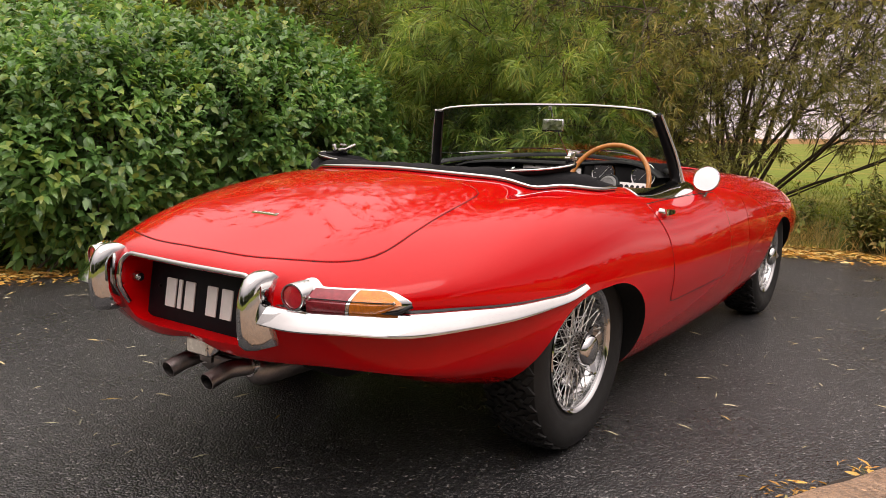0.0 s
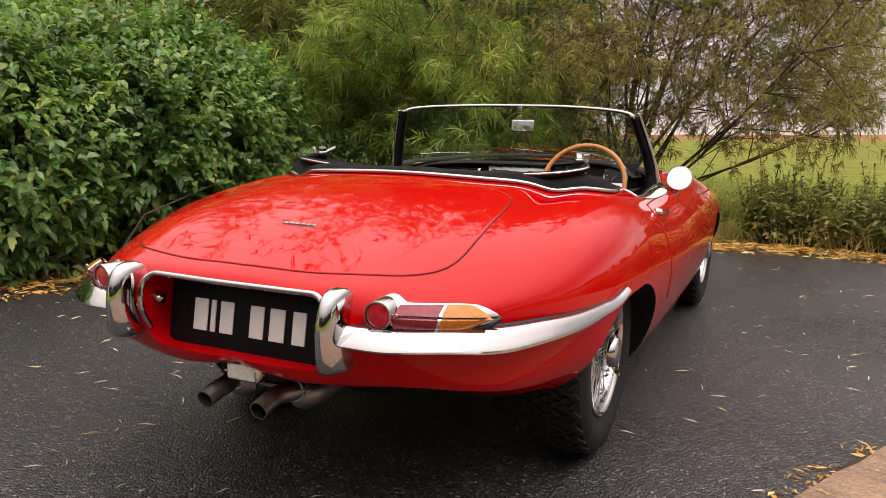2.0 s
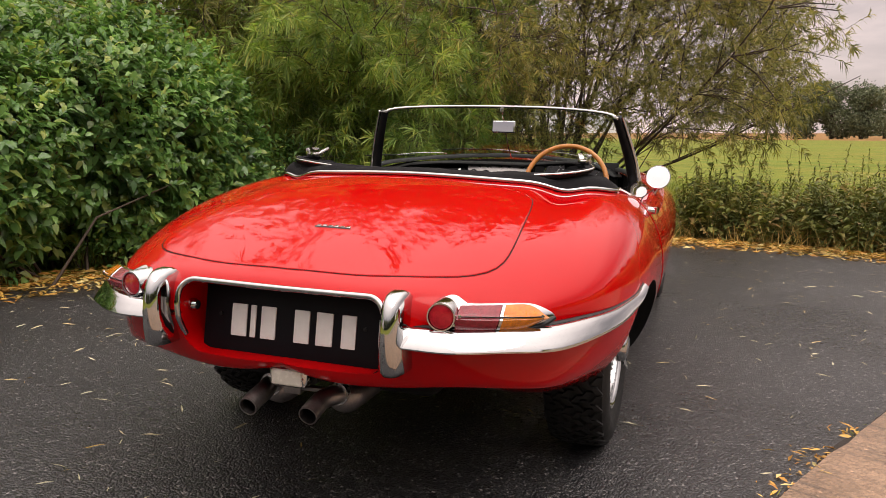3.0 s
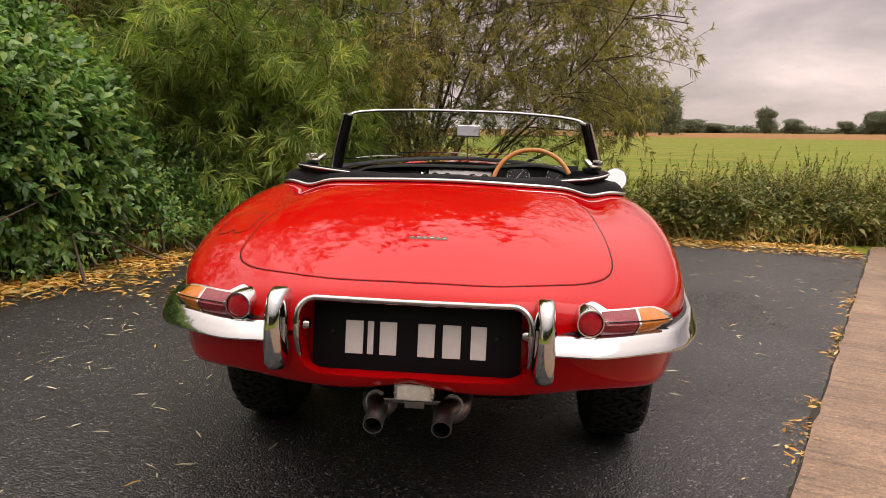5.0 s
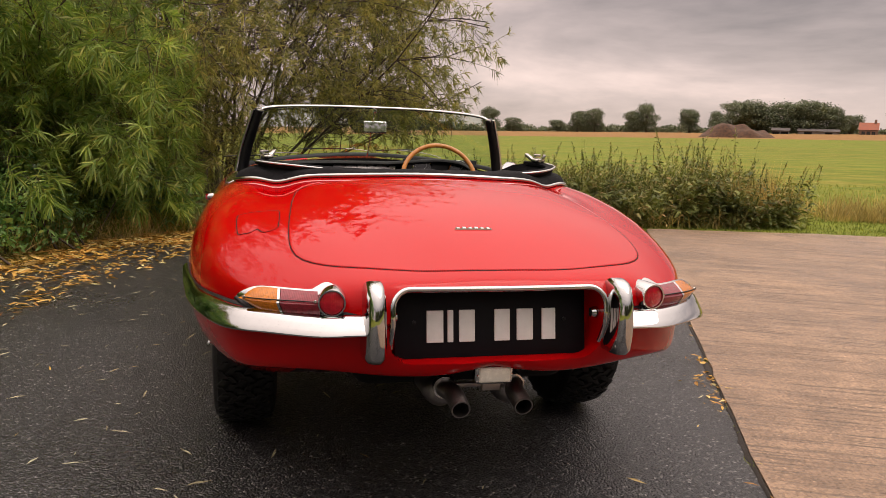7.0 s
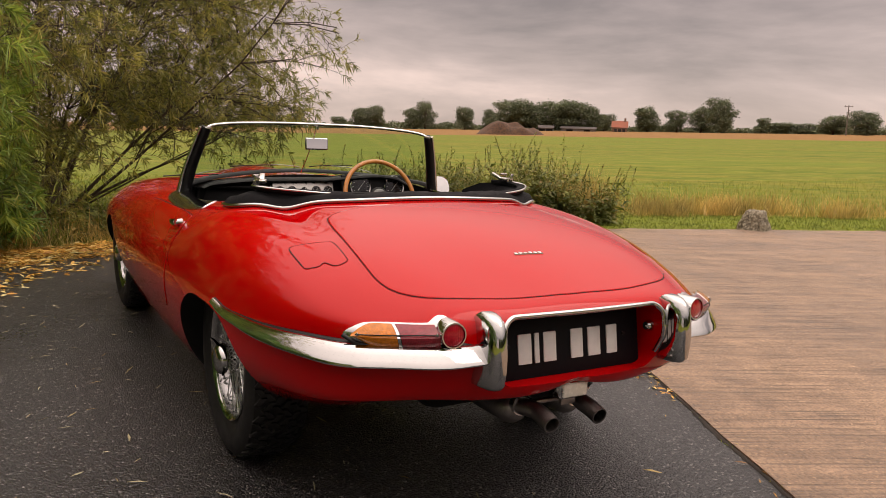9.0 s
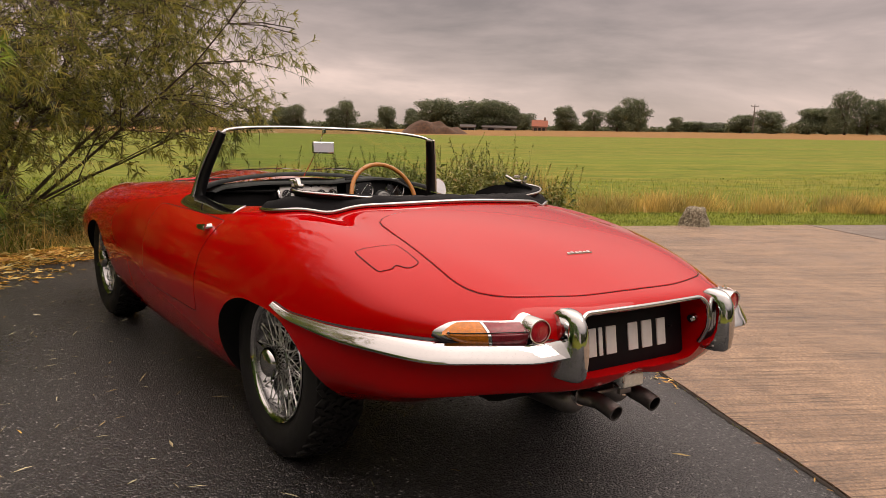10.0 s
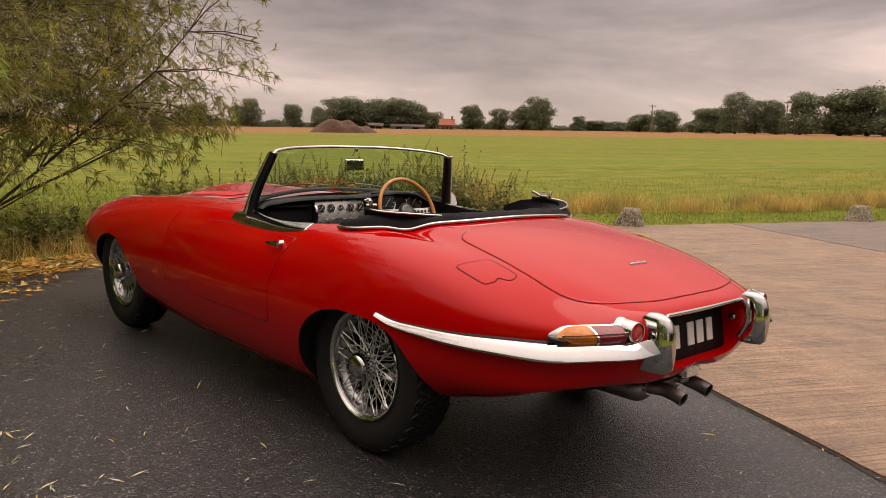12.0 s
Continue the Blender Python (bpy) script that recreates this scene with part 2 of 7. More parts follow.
def field_mat():
    """Mown green field; a stubble field lies beyond it, its edge square to the view over the field."""
    m, nt, b = material("field_grass")
    geo = nt.nodes.new("ShaderNodeNewGeometry")
    sep = nt.nodes.new("ShaderNodeSeparateXYZ")
    nt.links.new(geo.outputs["Position"], sep.inputs[0])
    d = math_n(nt, "ADD", math_n(nt, "MULTIPLY", sep.outputs["X"], 0.643), math_n(nt, "MULTIPLY", sep.outputs["Y"], 0.766))
    fine, mid_, big = noise_fac(nt, 14, 6), noise_fac(nt, 1.3, 6, 0.7), noise_fac(nt, 0.09, 4)
    rows = noise_fac(nt, 0.8, 6, 0.72, stretch=(0.05, 1.0, 1.0, -40))
    tuft = noise_fac(nt, 3.2, 6, 0.75, stretch=(0.3, 1.0, 1.0, -40))
    g = ramp(nt, mid_, (0.3, (0.070, 0.105, 0.009)), (0.7, (0.17, 0.200, 0.021)))
    g = mixc(nt, ramp(nt, rows, (0.42, (0, 0, 0)), (0.58, (0.75, 0.75, 0.75))), g, (0.235, 0.192, 0.036))
    g = mixc(nt, ramp(nt, tuft, (0.36, (0.75,) * 3), (0.5, (0, 0, 0))), g, (0.055, 0.085, 0.010))
    g = mixc(nt, ramp(nt, tuft, (0.54, (0, 0, 0)), (0.68, (0.7,) * 3)), g, (0.33, 0.27, 0.075))
    g = mixc(nt, ramp(nt, fine, (0.3, (0.55, 0.55, 0.55)), (0.6, (0, 0, 0))), g, (0.09, 0.115, 0.018))
    g = mixc(nt, ramp(nt, big, (0.4, (0, 0, 0)), (0.65, (0.5, 0.5, 0.5))), g, (0.135, 0.18, 0.022))
    straw = ramp(nt, noise_fac(nt, 0.5, 5), (0.3, (0.18, 0.098, 0.034)), (0.7, (0.28, 0.160, 0.060)))
    edge = math_n(nt, "ADD", d, math_n(nt, "MULTIPLY", big, 6.0))
    far = math_n(nt, "MULTIPLY", math_n(nt, "SUBTRACT", edge, 108.0), 0.5, clamp=True)
    nt.links.new(mixc(nt, far, g, straw), b.inputs["Base Color"])
    b.inputs["Roughness"].default_value = 0.9
    b.inputs["Specular IOR Level"].default_value = 0.1
    bump(nt, b, fine, 0.8, 0.03)
    return m


def stone_mat():
    """Rough old concrete block, dark with moss and weather, with pale lichen spots."""
    m, nt, b = material("weathered_stone")
    big, fine = noise_fac(nt, 7, 6, 0.7), noise_fac(nt, 32, 5, 0.7)
    c = ramp(nt, big, (0.32, (0.06, 0.048, 0.030)), (0.5, (0.17, 0.14, 0.092)), (0.68, (0.30, 0.25, 0.17)))
    c = mixc(nt, ramp(nt, fine, (0.49, (0, 0, 0)), (0.60, (0.85,) * 3)), c, (0.42, 0.38, 0.28))
    c = mixc(nt, ramp(nt, fine, (0.34, (0.8,) * 3), (0.44, (0, 0, 0))), c, (0.03, 0.026, 0.017))
    nt.links.new(c, b.inputs["Base Color"])
    b.inputs["Roughness"].default_value = 0.92
    bump(nt, b, math_n(nt, "ADD", big, fine), 0.9, 0.03)
    return m


M_PAINT = paint_mat()
M_CHROME = simple("chrome", (0.55, 0.55, 0.545), 0.06, 1.0, 0.04, 8, rvar=0.04)
M_STEEL = simple("polished_steel", (0.62, 0.60, 0.58), 0.22, 1.0, 0.12, 14, rvar=0.08)
M_PIPE = simple("exhaust_steel", (0.30, 0.27, 0.26), 0.38, 1.0, 0.3, 18, 0.15, 150)
M_TYRE = simple("tyre_rubber", (0.014, 0.0135, 0.013), 0.55, 0.0, 0.35, 12, 0.2, 260, spec=0.22)
M_RUBBER = simple("black_rubber", (0.005, 0.005, 0.006), 0.42, 0.0, 0.3, 25, 0.1, 200, spec=0.3)
M_DARK = simple("underbody_black", (0.008, 0.008, 0.008), 0.85, 0.0, 0.4, 8, 0.3, 60, spec=0.2)
M_FABRIC = simple("black_hood_fabric", (0.006, 0.006, 0.007), 0.8, 0.0, 0.3, 15, 0.35, 500, spec=0.15)
M_LEATHER = simple("black_leather", (0.006, 0.006, 0.0065), 0.5, 0.0, 0.3, 20, 0.25, 350, spec=0.22)
M_PANEL = simple("patterned_aluminium", (0.62, 0.61, 0.58), 0.32, 1.0, 0.12, 60, 0.2, 300)
M_WOOD = simple("varnished_wheel_wood", (0.50, 0.19, 0.035), 0.3, 0.0, 0.3, 25, rvar=0.05, coat=0.4)
M_HORN = simple("horn_button_grey", (0.13, 0.13, 0.125), 0.4, 0.3, 0.35, 60, 0.3, 140)
M_GLASS = glass_mat("screen_glass", (0.90, 0.95, 0.92))
M_GAUGE = simple("gauge_face", (0.015, 0.015, 0.016), 0.25, 0.0, 0.2, 40, coat=0.6)
M_WHITE = simple("white_paint", (0.75, 0.75, 0.73), 0.45, 0.0, 0.06, 40, 0.05, 120)
M_PLATE = simple("black_number_plate", (0.004, 0.004, 0.006), 0.55, 0.0, 0.3, 15, rvar=0.08, spec=0.15)
M_SPOKE = simple("bright_spoke_wire", (0.88, 0.87, 0.85), 0.32, 1.0, 0.05, 20)
M_RIM = simple("rim_barrel_steel", (0.34, 0.34, 0.34), 0.24, 1.0, 0.2, 20)
M_PALELEAF = leaf_mat("pale_willow_leaf", (0.42, 0.36, 0.22), (0.62, 0.57, 0.42), (0.62, 0.40, 0.10), 0.1, 0.6)
M_RED = lens_mat("red_lens", (0.25, 0.020, 0.032))
M_REFLECTOR = lens_mat("red_reflector", (0.45, 0.010, 0.022))
M_AMBER = lens_mat("amber_lens", (0.62, 0.19, 0.012))
M_CLEAR = simple("frosted_lamp_glass", (0.62, 0.58, 0.50), 0.25, 0.0, 0.12, 60, 0.2, 120, coat=1.0)
M_MIRROR = simple("mirror_glass", (0.92, 0.92, 0.92), 0.02, 1.0, 0.01, 5, rvar=0.01)
M_ASPHALT = asphalt_mat()
M_CONC = concrete_mat()
M_CONC_GREY = concrete_mat("grey_concrete", (0.185, 0.140, 0.108), (0.120, 0.090, 0.068))
M_FIELD = field_mat()
M_BARK = simple("bark", (0.075, 0.052, 0.036), 0.9, 0.0, 0.4, 14, 0.6, 60)
M_STONE = stone_mat()
M_SOIL = simple("soil_heap", (0.075, 0.038, 0.020), 0.95, 0.0, 0.7, 2.6, 1.0, 4.0)
M_EDGESOIL = simple("edge_soil", (0.022, 0.016, 0.011), 0.9, 0.0, 0.5, 40, 0.8, 160)
M_ROOF = simple("red_roof_tile", (0.27, 0.085, 0.045), 0.8, 0.0, 0.25, 1.2)
M_RENDER = simple("grey_render", (0.17, 0.15, 0.14), 0.85, 0.0, 0.2, 1.5)
M_SHEETROOF = simple("sheet_roof", (0.085, 0.07, 0.065), 0.9, 0.0, 0.3, 1.2)
M_BRICK = simple("house_brick", (0.20, 0.12, 0.085), 0.85, 0.0, 0.25, 2)
M_POLE = simple("grey_wood_pole", (0.16, 0.13, 0.11), 0.85, 0.0, 0.3, 3)
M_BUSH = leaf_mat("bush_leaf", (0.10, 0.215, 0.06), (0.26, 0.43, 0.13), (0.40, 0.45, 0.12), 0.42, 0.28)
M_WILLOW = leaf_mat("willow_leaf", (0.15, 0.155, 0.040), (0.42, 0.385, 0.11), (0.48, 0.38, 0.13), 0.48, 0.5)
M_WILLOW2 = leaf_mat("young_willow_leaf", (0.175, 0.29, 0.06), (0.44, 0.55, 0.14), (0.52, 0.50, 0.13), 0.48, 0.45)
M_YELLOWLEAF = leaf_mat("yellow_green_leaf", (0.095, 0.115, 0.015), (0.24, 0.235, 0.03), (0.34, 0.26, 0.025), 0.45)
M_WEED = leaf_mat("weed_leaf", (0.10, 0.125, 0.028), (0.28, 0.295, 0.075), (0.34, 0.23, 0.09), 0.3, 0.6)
M_DRYGRASS = leaf_mat("dry_grass", (0.38, 0.26, 0.085), (0.68, 0.49, 0.20), None, 0.3, 0.7)
M_GREENGRASS = leaf_mat("verge_grass", (0.16, 0.20, 0.022), (0.30, 0.34, 0.045), (0.44, 0.36, 0.09), 0.35, 0.6)
M_VERGE = leaf_mat("mown_verge_grass", (0.11, 0.15, 0.016), (0.22, 0.26, 0.034), (0.30, 0.27, 0.06), 0.35, 0.6)
M_TURF = simple("mown_turf", (0.145, 0.172, 0.022), 0.9, 0.0, 0.5, 5, 0.8, 70, spec=0.1)
M_FALLEN = leaf_mat("fallen_leaf", (0.40, 0.18, 0.035), (0.72, 0.43, 0.10), (0.74, 0.60, 0.28), 0.15, 0.6)
# Greyed, lightened green: the haze of distance is put into this leaf colour.
M_HAZYFARLEAF = leaf_mat("hazy_far_leaf", (0.085, 0.105, 0.062), (0.19, 0.215, 0.125), None, 0.2, 0.7)

# ---- mesh tools ----
def mesh_ob(name, verts, faces, mats, parent=None, label="", smooth=30, idx=None):
    me = bpy.data.meshes.new(name)
    me.from_pydata([tuple(map(float, v)) for v in verts], [], faces)
    return finish(name, me, mats, parent, label, smooth, idx)


def finish(name, me, mats, parent=None, label="", smooth=30, idx=None):
    for m in mats if isinstance(mats, (list, tuple)) else [mats]:
        me.materials.append(m)
    if idx is not None:
        me.polygons.foreach_set("material_index", idx)
    if smooth is None:
        me.polygons.foreach_set("use_smooth", [False] * len(me.polygons))
    else:
        me.polygons.foreach_set("use_smooth", [True] * len(me.polygons))
        if smooth < 180:
            me.set_sharp_from_angle(angle=radians(smooth))
    me.update()
    ob = new(name, me)
    if parent is not None:
        ob.parent = parent
    if label:
        ob["label"] = label
    return ob


def part(name, bm, mats, parent=None, label="", smooth=30):
    me = bpy.data.meshes.new(name)
    bmesh.ops.recalc_face_normals(bm, faces=bm.faces)
    bm.to_mesh(me)
    bm.free()
    return finish(name, me, mats, parent, label, smooth)


def box_bm(size, centre=(0, 0, 0), bevel=0.0, seg=2, rot=(0, 0, 0)):
    bm = bmesh.new()
    bmesh.ops.create_cube(bm, size=1)
    bmesh.ops.scale(bm, vec=size, verts=bm.verts)
    if bevel:
        bmesh.ops.bevel(bm, geom=bm.edges[:], offset=bevel, segments=seg, affect="EDGES", profile=0.5)
    bmesh.ops.transform(bm, matrix=pose(*centre, *rot), verts=bm.verts)
    return bm


def join_bm(*bms):
    out = bms[0]
    for b in bms[1:]:
        me = bpy.data.meshes.new("tmp")
        b.to_mesh(me)
        b.free()
        out.from_mesh(me)
        bpy.data.meshes.remove(me)
    return out


def unit(v):
    return v / (np.linalg.norm(v, axis=-1, keepdims=True) + 1e-9)


def spline_pts(pts, n):
    """A smooth curve through the points (centripetal Catmull-Rom), n points, evenly spread."""
    p = np.array(pts, float)
    p = np.vstack([2 * p[0] - p[1], p, 2 * p[-1] - p[-2]])
    out = []
    for i in range(1, len(p) - 2):
        a, b, c, d = p[i - 1:i + 3]
        t = np.linspace(0, 1, 24, endpoint=False)[:, None]
        out.append(0.5 * ((2 * b) + (-a + c) * t + (2 * a - 5 * b + 4 * c - d) * t ** 2 + (-a + 3 * b - 3 * c + d) * t ** 3))
    q = np.vstack(out + [p[-2:-1]])
    s = np.r_[0, np.cumsum(np.linalg.norm(np.diff(q, axis=0), axis=1))]
    t = np.linspace(0, s[-1], n)
    return np.stack([np.interp(t, s, q[:, k]) for k in range(q.shape[1])], 1)


def sweep(path, profile, scale=None, up=(0, 0, 1), closed=True, caps=True):
    """Sweeps a profile (list of (side, up) offsets) along a path. Side is path x up. Returns verts, faces."""
    path = np.array(path, float)
    prof = np.array(profile, float)
    tang = np.gradient(path, axis=0)
    tang /= np.linalg.norm(tang, axis=1)[:, None] + 1e-12
    up = np.array(up, float)
    verts, faces = [], []
    k, n = len(prof), len(path)
    for i in range(n):
        side = np.cross(tang[i], up)
        side /= np.linalg.norm(side) + 1e-12
        u = np.cross(side, tang[i])
        s = (1, 1) if scale is None else scale[i] if np.ndim(scale[i]) else (scale[i], scale[i])
        for a, b in prof:
            verts.append(path[i] + side * a * s[0] + u * b * s[1])
    m = k if closed else k - 1
    for i in range(n - 1):
        for j in range(m):
            a, b = i * k + j, i * k + (j + 1) % k
            faces.append((a, b, b + k, a + k))
    if closed and caps:
        faces.append(tuple(range(k))[::-1])
        faces.append(tuple((n - 1) * k + j for j in range(k)))
    return verts, faces


def circle_prof(r, n=10):
    return [(r * math.cos(2 * math.pi * i / n), r * math.sin(2 * math.pi * i / n)) for i in range(n)]


def tube(path, r, n=10, scale=None, up=(0.013, 0.02, 1)):
    return sweep(path, circle_prof(r, n), scale, up)


def lathe(profile, n=48, axis="x", centre=(0, 0, 0), closed=False):
    """Turns a profile of (along, radius) round an axis."""
    verts, faces = [], []
    k = len(profile)
    for i in range(n):
        a = 2 * math.pi * i / n
        c, s = math.cos(a), math.sin(a)
        for h, r in profile:
            v = {"x": (h, r * c, r * s), "y": (r * s, h, r * c), "z": (r * c, r * s, h)}[axis]
            verts.append((v[0] + centre[0], v[1] + centre[1], v[2] + centre[2]))
    m = k if closed else k - 1
    for i in range(n):
        for j in range(m):
            a, b = i * k + j, i * k + (j + 1) % k
            c, d = ((i + 1) % n) * k + (j + 1) % k, ((i + 1) % n) * k + j
            faces.append((a, b, c, d))
    return verts, faces


def merge(*vfs):
    verts, faces = [], []
    for v, f in vfs:
        o = len(verts)
        verts += list(v)
        faces += [tuple(i + o for i in q) for q in f]
    return verts, faces


def empty(name, at=(0, 0, 0)):
    e = new(name)
    e.empty_display_size = 0.1
    e.matrix_basis = Matrix.Translation(at)
    return e

# ---- ground ----
def land(x, y):
    """Height of the ground: level yard, then open fields that rise gently to the east."""
    r = math.hypot(x, y)
    w = min(1, max(0, (r - 13) / 17))
    w = w * w * (3 - 2 * w)
    return w * (0.0262 * x - 0.0035 * y) - 0.012


def build_ground():
    verts, faces = [(0, 0, land(0, 0))], []
    radii = [0.5 * 1.13 ** i for i in range(76)]
    n = 96
    for r in radii:
        for i in range(n):
            a = 2 * math.pi * i / n
            x, y = r * math.cos(a), r * math.sin(a)
            verts.append((x, y, land(x, y)))
    for i in range(n):
        faces.append((0, 1 + i, 1 + (i + 1) % n))
    for k in range(len(radii) - 1):
        for i in range(n):
            a, b = 1 + k * n + i, 1 + k * n + (i + 1) % n
            faces.append((a, a + n, b + n, b))
    ob = mesh_ob("ground", verts, faces, M_FIELD, smooth=180)
    tagged(ob, "mown green field and stubble reaching the horizon", "ground", kind="structure")


def slab(name, outline, top, thick, mat, label, category, bevel=0.008):
    bm = bmesh.new()
    vs = [bm.verts.new((x, y, top)) for x, y in outline]
    f = bm.faces.new(vs)
    if f.normal.z < 0:
        f.normal_flip()
    r = bmesh.ops.extrude_face_region(bm, geom=[f])
    low = [v for v in r["geom"] if isinstance(v, bmesh.types.BMVert)]
    bmesh.ops.translate(bm, vec=(0, 0, -thick), verts=low)
    ob = part(name, bm, mat, smooth=25)
    tagged(ob, label, category, kind="structure")
    return ob


def wobble(pts, amp, step, seed):
    """A broken edge along a polyline."""
    rng = random.Random(seed)
    out = []
    for (x0, y0), (x1, y1) in zip(pts[:-1], pts[1:]):
        n = max(1, int(math.hypot(x1 - x0, y1 - y0) / step))
        for i in range(n):
            t = i / n
            out.append((x0 + (x1 - x0) * t + rng.uniform(-amp, amp), y0 + (y1 - y0) * t + rng.uniform(-amp, amp)))
    return out + [pts[-1]]


def concrete_edge(y):
    return 1.385 + 0.475 * y


build_ground()
TARMAC_LEFT = [(-4.6, -9), (-4.3, -3), (-3.95, -1), (-3.55, 0.2), (-3.2, 0.9), (-2.75, 1.8), (-2.5, 2.9), (-2.05, 3.8), (-1.5, 4.6), (-0.9, 4.95), (-0.1, 5.2), (0.7, 5.32), (1.6, 5.25), (2.4, 5.12), (3.5, 5.0)]
edge_l = wobble(TARMAC_LEFT, 0.03, 0.12, 3)
slab("road", edge_l + [(concrete_edge(4.9), 4.9), (concrete_edge(-9), -9)], 0.0, 0.1, M_ASPHALT, "dark damp asphalt yard with scattered leaves", "asphalt")
conc_far = wobble([(3.95, 5.36), (5.9, 4.95), (7.2, 4.55), (10.3, 3.62), (13, 2.75), (24, -0.6)], 0.03, 0.2, 5)


def jx(y):
    return 7.62 + 0.52 * y


near_edge = wobble([(concrete_edge(-9), -9), (concrete_edge(5.3), 5.3)], 0.008, 0.15, 7)
slab("pavement", near_edge + [p for p in conc_far if p[0] < jx(p[1]) - 0.01] + [(jx(3.9) - 0.022, 3.95), (jx(-9) - 0.022, -9)], 0.014, 0.12, M_CONC, "weathered tan concrete slab with brushed ridges", "concrete")
slab("pavement", [(jx(-9) + 0.022, -9), (jx(3.9) + 0.022, 3.93)] + [p for p in conc_far if p[0] > jx(p[1]) + 0.01] + [(24, -9)], 0.012, 0.12, M_CONC_GREY, "weathered greyer concrete slab beyond a joint", "concrete")

# ---- the car's body: a smooth surface through stations from tail to nose ----
# each station: points from the sill's middle over the side to the top's middle
RW = (-0.008, 0.324)      # rear wheel: y, z
FW = (2.505, 0.325)       # front wheel
TRACK = 0.638


def station(y, zb, b, l, w, u, f, v, c):
    """Points of one station that lies in the plane y; b: (x, z) of the sill's edge and so on."""
    return [(0, y, zb)] + [(x, y, z) for x, z in (b, l, w, u, f, v)] + [(0, y, c)]


TAIL = [
    [(0, -1.066, 0.560), (0.20, -1.064, 0.560), (0.33, -1.050, 0.563), (0.425, -1.022, 0.570), (0.33, -1.050, 0.577), (0.23, -1.063, 0.580), (0.12, -1.066, 0.580), (0, -1.067, 0.580)],
    [(0, -1.018, 0.453), (0.36, -0.998, 0.455), (0.46, -0.985, 0.497), (0.510, -0.972, 0.575), (0.46, -0.995, 0.628), (0.35, -1.025, 0.6505), (0.18, -1.040, 0.6600), (0, -1.043, 0.662)],
    [(0, -0.930, 0.452), (0.52, -0.893, 0.428), (0.590, -0.878, 0.450), (0.605, -0.872, 0.575), (0.565, -0.892, 0.645), (0.44, -0.930, 0.6845), (0.23, -0.957, 0.6995), (0, -0.965, 0.703)],
    [(0, -0.740, 0.430), (0.635, -0.700, 0.378), (0.694, -0.690, 0.432), (0.712, -0.685, 0.570), (0.670, -0.690, 0.680), (0.53, -0.715, 0.7385), (0.31, -0.735, 0.7645), (0, -0.740, 0.775)],
]
COCKPIT_PART = [
    station(-0.42, 0.39, (0.695, 0.332), (0.765, 0.425), (0.784, 0.560), (0.720, 0.740), (0.570, 0.8005), (0.33, 0.8345), 0.848),
    station(-0.10, 0.29, (0.735, 0.265), (0.803, 0.40), (0.820, 0.555), (0.748, 0.770), (0.612, 0.839), (0.38, 0.8685), 0.884),
    station(0.25, 0.24, (0.752, 0.250), (0.812, 0.40), (0.826, 0.555), (0.755, 0.766), (0.635, 0.843), (0.42, 0.862), 0.886),
    station(0.65, 0.235, (0.756, 0.245), (0.812, 0.40), (0.825, 0.555), (0.753, 0.742), (0.645, 0.818), (0.40, 0.860), 0.890),
    station(1.15, 0.235, (0.756, 0.245), (0.808, 0.40), (0.820, 0.552), (0.752, 0.745), (0.640, 0.832), (0.40, 0.872), 0.893),
]
BONNET_PART = [
    station(1.66, 0.24, (0.752, 0.250), (0.800, 0.40), (0.812, 0.550), (0.742, 0.745), (0.610, 0.826), (0.37, 0.852), 0.890),
    station(2.05, 0.25, (0.742, 0.262), (0.792, 0.40), (0.804, 0.545), (0.728, 0.735), (0.590, 0.812), (0.33, 0.832), 0.893),
    station(2.50, 0.26, (0.720, 0.278), (0.772, 0.40), (0.784, 0.540), (0.705, 0.705), (0.560, 0.780), (0.30, 0.782), 0.855),
    station(2.95, 0.28, (0.675, 0.300), (0.730, 0.40), (0.744, 0.525), (0.660, 0.665), (0.510, 0.738), (0.27, 0.712), 0.770),
    station(3.28, 0.34, (0.540, 0.350), (0.600, 0.42), (0.618, 0.505), (0.540, 0.600), (0.420, 0.655), (0.22, 0.640), 0.670),
]
NOSE_TIP = [
    [(0, 3.440, 0.49), (0.14, 3.436, 0.49), (0.22, 3.428, 0.493), (0.28, 3.41, 0.498), (0.22, 3.425, 0.505), (0.17, 3.434, 0.508), (0.09, 3.438, 0.51), (0, 3.44, 0.51)],
]
STATIONS = TAIL + COCKPIT_PART + BONNET_PART + NOSE_TIP


def natural_basis(knots, t):
    """Weights of a natural cubic spline's data at the parameters t (and of its slope is not needed)."""
    k = np.asarray(knots, float)
    n = len(k)
    h = np.diff(k)
    A, B = np.eye(n), np.zeros((n, n))
    for i in range(1, n - 1):
        A[i, i - 1:i + 2] = h[i - 1] / 6, (h[i - 1] + h[i]) / 3, h[i] / 6
        B[i, i - 1:i + 2] = 1 / h[i - 1], -1 / h[i - 1] - 1 / h[i], 1 / h[i]
    M = np.linalg.solve(A, B)
    t = np.clip(np.asarray(t, float), k[0], k[-1])
    i = np.clip(np.searchsorted(k, t, side="right") - 1, 0, n - 2)
    a, b = (k[i + 1] - t) / h[i], (t - k[i]) / h[i]
    W = np.zeros((len(t), n))
    r = np.arange(len(t))
    W[r, i] += a
    W[r, i + 1] += b
    W += ((a ** 3 - a) * h[i] ** 2 / 6)[:, None] * M[i] + ((b ** 3 - b) * h[i] ** 2 / 6)[:, None] * M[i + 1]
    return W


